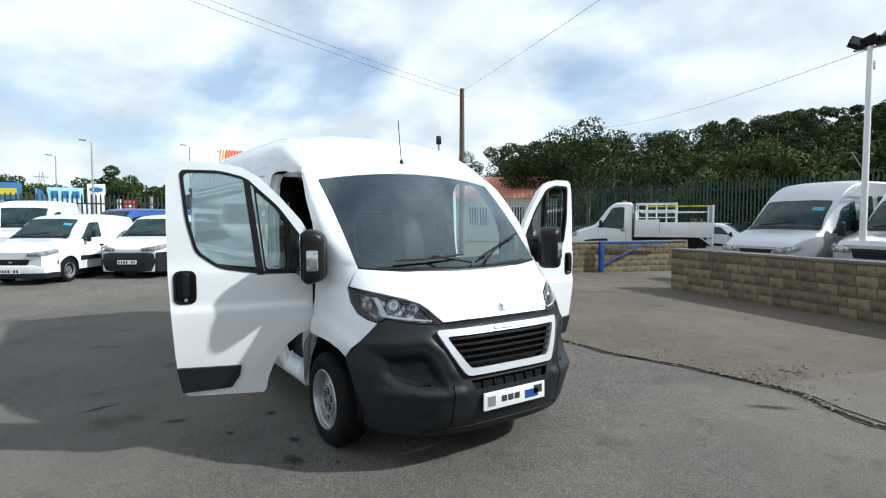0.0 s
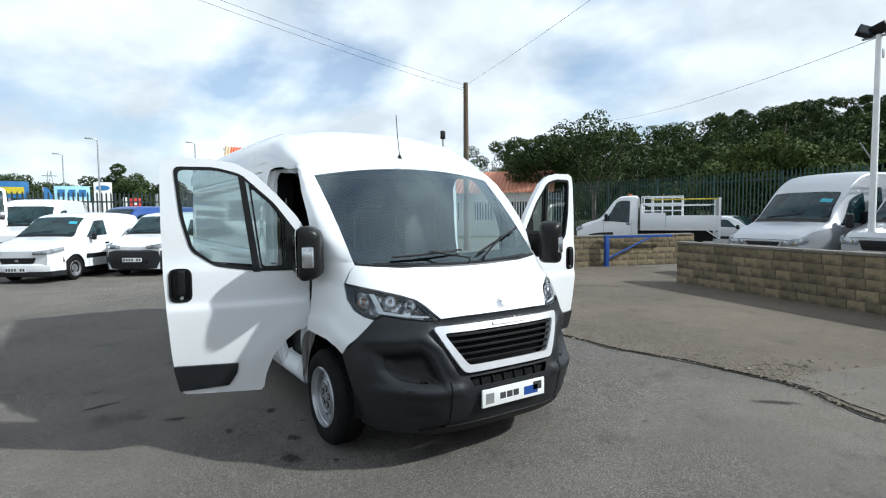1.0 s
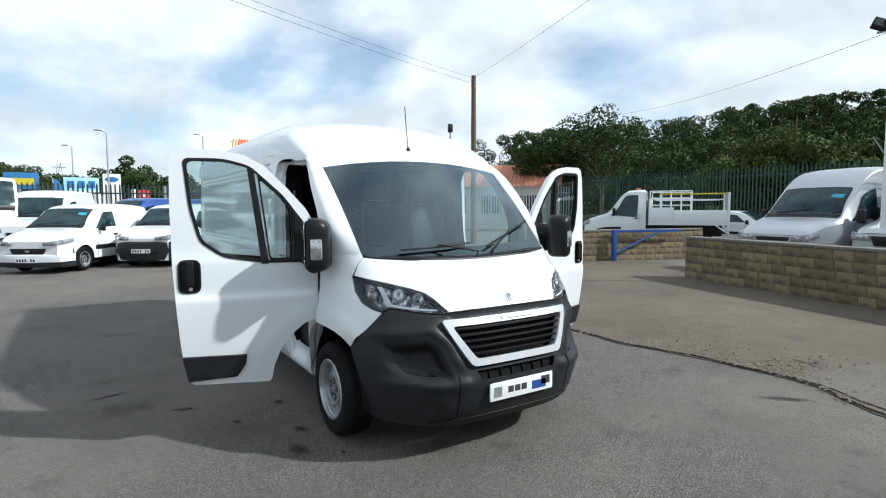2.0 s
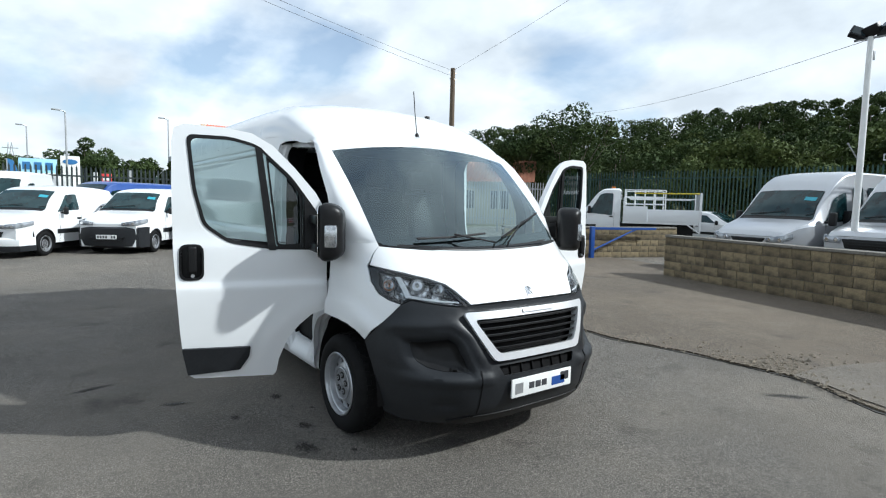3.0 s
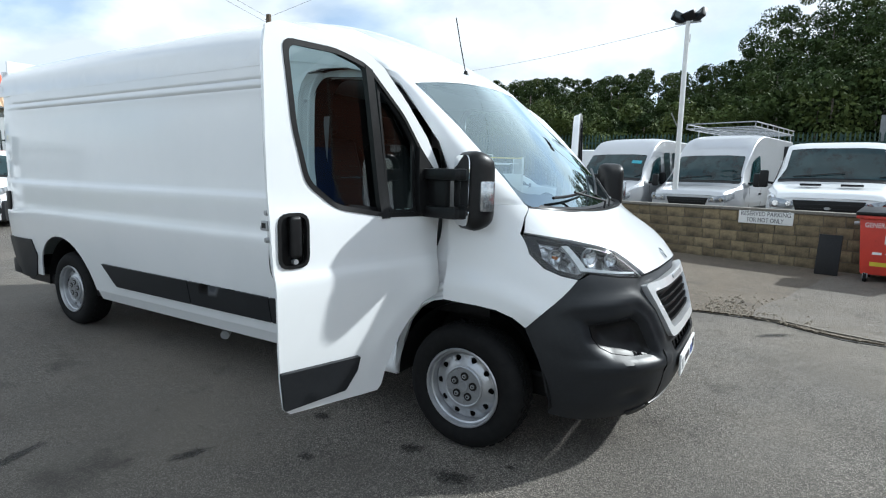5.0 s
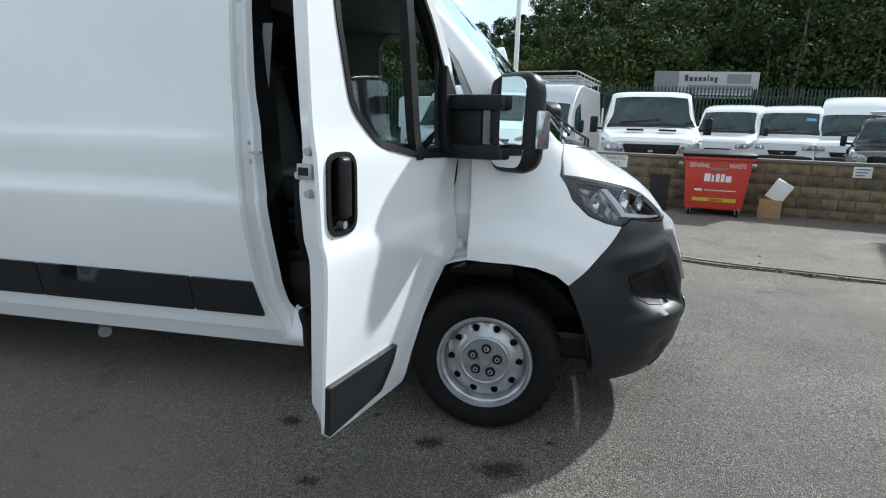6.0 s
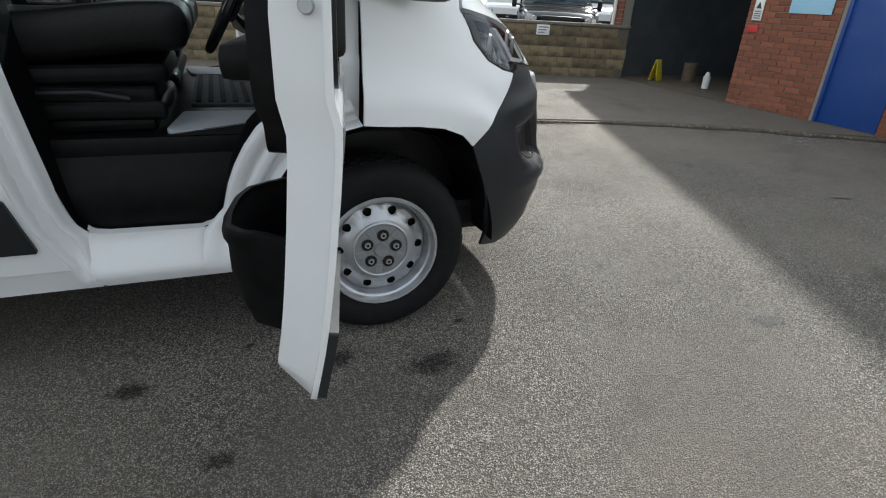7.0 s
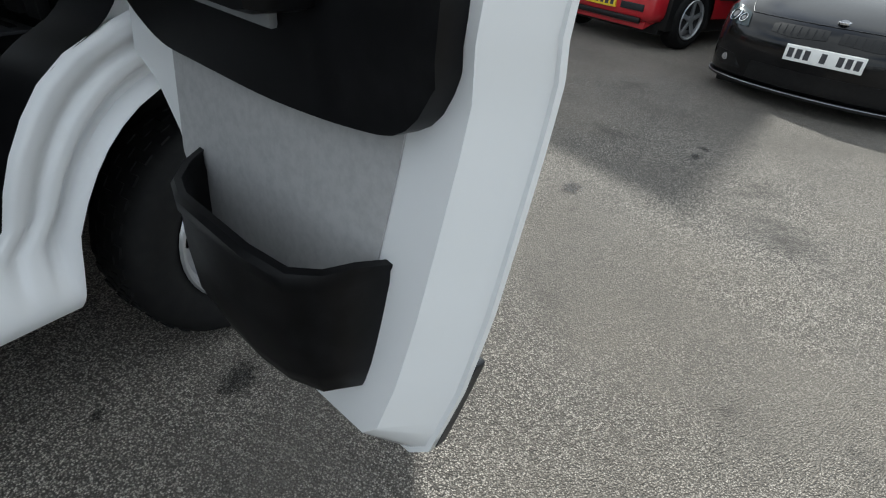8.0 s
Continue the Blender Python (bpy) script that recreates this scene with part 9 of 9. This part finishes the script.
for nm, lab, mat_, (c_, r_, n_) in (("woodland", "dense dark green woodland on the bank", M_LEAF, (cen, rad, cnt)), ("green_woodland", "mid-green trees among the woodland", M_LEAF_MID, (mcen, mrad, mcnt)), ("lighter_woodland", "lighter green trees among the woodland", M_LEAF_LIGHT, (lcen, lrad, lcnt))):
    v, idx = leaf_cloud(c_, r_, n_, 0.105)
    tagged(mesh_quads(nm, v, idx, mat_), lab, "woodland", kind="stuff")
wt = part("woodland_trunks", trunks, M_TRUNK)
tagged(wt, "pale bark trunks in the woodland", "woodland", kind="stuff")


def broad_tree(x, y, h, r, label, mat, bare=0.0):
    """A tree with limbs and a crown of many small leaves."""
    root = thing("tree", label, "tree", pose(x, y, hill_z(x, y)))
    bm = bmesh.new()
    add_tube(bm, (0, 0, -0.2), (0.1, 0.05, h * 0.45), 0.02 * h + 0.05, 0.012 * h + 0.03, n=8)
    tips = []
    for k in range(11):
        a, e = 2.4 * k, rng.uniform(0.25, 1.0)
        z0 = h * rng.uniform(0.28, 0.5)
        p1 = Vector((math.cos(a) * r * 0.45, math.sin(a) * r * 0.45, z0 + h * 0.2 * (0.5 + e)))
        p2 = p1 + Vector((math.cos(a + 0.4) * r * 0.4, math.sin(a + 0.4) * r * 0.4, h * 0.25 * (0.4 + e)))
        add_tube(bm, (0.06, 0.03, z0), p1, 0.05, 0.035, n=6)
        add_tube(bm, p1, p2, 0.035, 0.012, n=5)
        tips += [p1, p2]
        for q in range(3):
            p3 = p2 + Vector((rng.normal() * 0.5, rng.normal() * 0.5, abs(rng.normal()) * 0.8))
            add_tube(bm, p2, p3, 0.014, 0.006, n=4)
            tips.append(p3)
    part("trunk", bm, M_TRUNK, root, "", True)
    keep = [p for p in tips if rng.random() > bare]
    v, idx = leaf_cloud([tuple(p) for p in keep], [r * rng.uniform(0.26, 0.42) for _ in keep], [int(340 * (1 - 0.5 * bare))] * len(keep), 0.085)
    mesh_quads("crown", v, idx, mat, root)
    return root


broad_tree(-24.0, 29.3, 7.0, 3.0, "half-bare tree with open branches above the wood", M_LEAF, 0.55)
broad_tree(-27.5, 27.5, 5.6, 2.6, "round green tree at the end of the wood", M_LEAF)
broad_tree(-13.0, 29.5, 3.6, 2.0, "yellow-green bush before the wood", M_LEAF_LIGHT)
broad_tree(-9.5, 30.0, 3.4, 1.8, "yellow-green bush before the wood", M_LEAF_LIGHT)
broad_tree(-2.5, 30.0, 3.2, 1.7, "yellow-green bush before the wood", M_LEAF_LIGHT)
broad_tree(-52.0, -0.2, 3.7, 2.2, "dark green roadside tree", M_LEAF)
broad_tree(-54.0, 1.6, 3.8, 2.3, "dark green roadside tree", M_LEAF)
broad_tree(-60.0, -5.0, 4.0, 2.2, "thin half-bare roadside tree", M_LEAF, 0.4)
broad_tree(-50.0, 3.2, 2.8, 2.0, "dark green roadside tree", M_LEAF)
broad_tree(-46.0, 5.0, 2.6, 1.8, "dark green roadside tree", M_LEAF)
broad_tree(-64.0, -8.5, 4.0, 2.4, "dark green roadside tree", M_LEAF)
cen = [(-85 + rng.normal() * 4, y, 1.6 + rng.normal() * 0.4) for y in np.arange(-30, 60, 2.2)]
v, idx = leaf_cloud(cen, [2.4] * len(cen), [220] * len(cen), 0.3)
hedge = mesh_quads("far_hedgerow", v, idx, M_LEAF)
tagged(hedge, "distant dark green hedgerow", "hedgerow", kind="stuff")
# ---- blocks and bricks ----
def piece_mesh(name, lx, ly, lz, mat, chamfer):
    """A block with worn edges, centred in x and z, its back at y = ly."""
    c = chamfer
    me = bpy.data.meshes.new(name)
    x, z = lx / 2, lz / 2
    vs = [(-x + c, 0, -z + c), (x - c, 0, -z + c), (x - c, 0, z - c), (-x + c, 0, z - c), (-x, c, -z), (x, c, -z), (x, c, z), (-x, c, z), (-x, ly, -z), (x, ly, -z), (x, ly, z), (-x, ly, z)]
    fs = [(0, 1, 2, 3), (0, 4, 5, 1), (1, 5, 6, 2), (2, 6, 7, 3), (3, 7, 4, 0), (4, 8, 9, 5), (5, 9, 10, 6), (6, 10, 11, 7), (7, 11, 8, 4)]
    me.from_pydata(vs, [], fs)
    me.materials.append(mat)
    return me


random.seed(8)
BW, BH, BJ = 0.335, 0.168, 0.010


def lay_blocks(wall, length, thick, courses, both_sides=True):
    sizes = (BW, 0.285, 0.215, 0.16)
    shapes = [piece_mesh("block", w, 0.05, BH, M_BLOCK, 0.005) for w in sizes]
    for r in range(courses):
        z = 0.004 + BH / 2 + r * (BH + BJ)
        x = 0.0
        first = r % 2 == 1
        while x < length - 0.1:
            k = 3 if first else random.choice((0, 0, 0, 1, 1, 2))
            w = sizes[k]
            if x + w > length + 0.12:
                break
            for s in (-1, 1) if both_sides else (-1,):
                ob = new("block", shapes[k])
                ob.parent = wall
                y = -thick / 2 - 0.002 + random.uniform(-0.004, 0.004)
                m = pose(x + w / 2, y, z + random.uniform(-0.002, 0.002), random.uniform(-0.8, 0.8), random.uniform(-0.5, 0.5), random.uniform(-0.6, 0.6))
                ob.matrix_basis = m if s < 0 else Matrix.Rotation(math.pi, 4, "Z") @ pose(-x - w / 2, y, z)
            x += w + BJ
            first = False
    # dark coping stones
    cop = piece_mesh("coping_stone", 0.60, thick + 0.05, 0.05, M_COPING, 0.006)
    x = 0.0
    while x < length - 0.05:
        ob = new("coping_stone", cop)
        ob.parent = wall
        ob.matrix_basis = pose(min(x + 0.30, length - 0.29), -thick / 2 - 0.025, courses * (BH + BJ) + 0.028 + random.uniform(-0.003, 0.003))
        x += 0.608


lay_blocks(wall_yard, wall_yard_len, 0.22, 5, False)
lay_blocks(wall_low, wall_low_len, 0.22, 5, False)

# bricks of the workshop front: the stretch beside the bay as single bricks, the rest joined
RW, RH, RJ = 0.215, 0.065, 0.010
brick = piece_mesh("brick", RW, 0.03, RH, M_BRICK, 0.004)
brick_half = piece_mesh("brick_half", 0.1025, 0.03, RH, M_BRICK, 0.004)
turn = Matrix.Rotation(radians(-90), 4, "Z")
rest_v, rest_f = [], []
count = 0


def roof_over(y):
    if y > APEX[0]:
        return APEX[1] + (EAVE_L[1] - APEX[1]) * (y - APEX[0]) / (EAVE_L[0] - APEX[0])
    if y > EAVE_R[0]:
        return APEX[1] + (EAVE_R[1] - APEX[1]) * (APEX[0] - y) / (APEX[0] - EAVE_R[0])
    return EAVE_R[1]


def lay_bricks(y0, y1, z0, z1, single):
    global count
    r0 = int(round(z0 / (RH + RJ)))
    for r in range(r0, int(z1 / (RH + RJ))):
        z = RH / 2 + 0.006 + r * (RH + RJ)
        y = y1
        first = r % 2 == 1
        while y > y0 + 0.06:
            w = 0.1025 if first else RW
            if y - w < y0 - 0.03:
                w = 0.1025
            if y - w < y0 - 0.03:
                break
            if z + RH < roof_over(y - w / 2):
                dx = random.uniform(-0.002, 0.002)
                if single and count < 296:
                    ob = new("brick", brick if w > 0.2 else brick_half)
                    ob.parent = wall_front
                    ob.matrix_basis = Matrix.Translation((BX + dx, y - w / 2, z)) @ turn
                    count += 1
                else:
                    me = brick if w > 0.2 else brick_half
                    o = len(rest_v)
                    m = Matrix.Translation((BX + dx, y - w / 2, z)) @ turn
                    rest_v.extend([tuple(m @ q.co) for q in me.vertices])
                    rest_f.extend([tuple(o + i for i in p.vertices) for p in me.polygons])
            y -= w + RJ
            first = False


lay_bricks(DOOR_Y1, BAY_Y0, 0, 1.98, True)
lay_bricks(DOOR_Y1, BAY_Y0, 1.98, 5.1, False)
lay_bricks(EAVE_R[0], DOOR_Y0, 0, 4.0, False)
lay_bricks(DOOR_Y0, DOOR_Y1, DOOR_H, 4.5, False)
lay_bricks(BAY_Y1, EAVE_L[0], 0, 2.2, False)
lay_bricks(BAY_Y0, BAY_Y1, BAY_H + 0.16, 5.0, False)
rest = link_mesh("joined_bricks", rest_v, rest_f, M_BRICK, wall_front, smooth=False)
tagged(rest, kind="stuff")
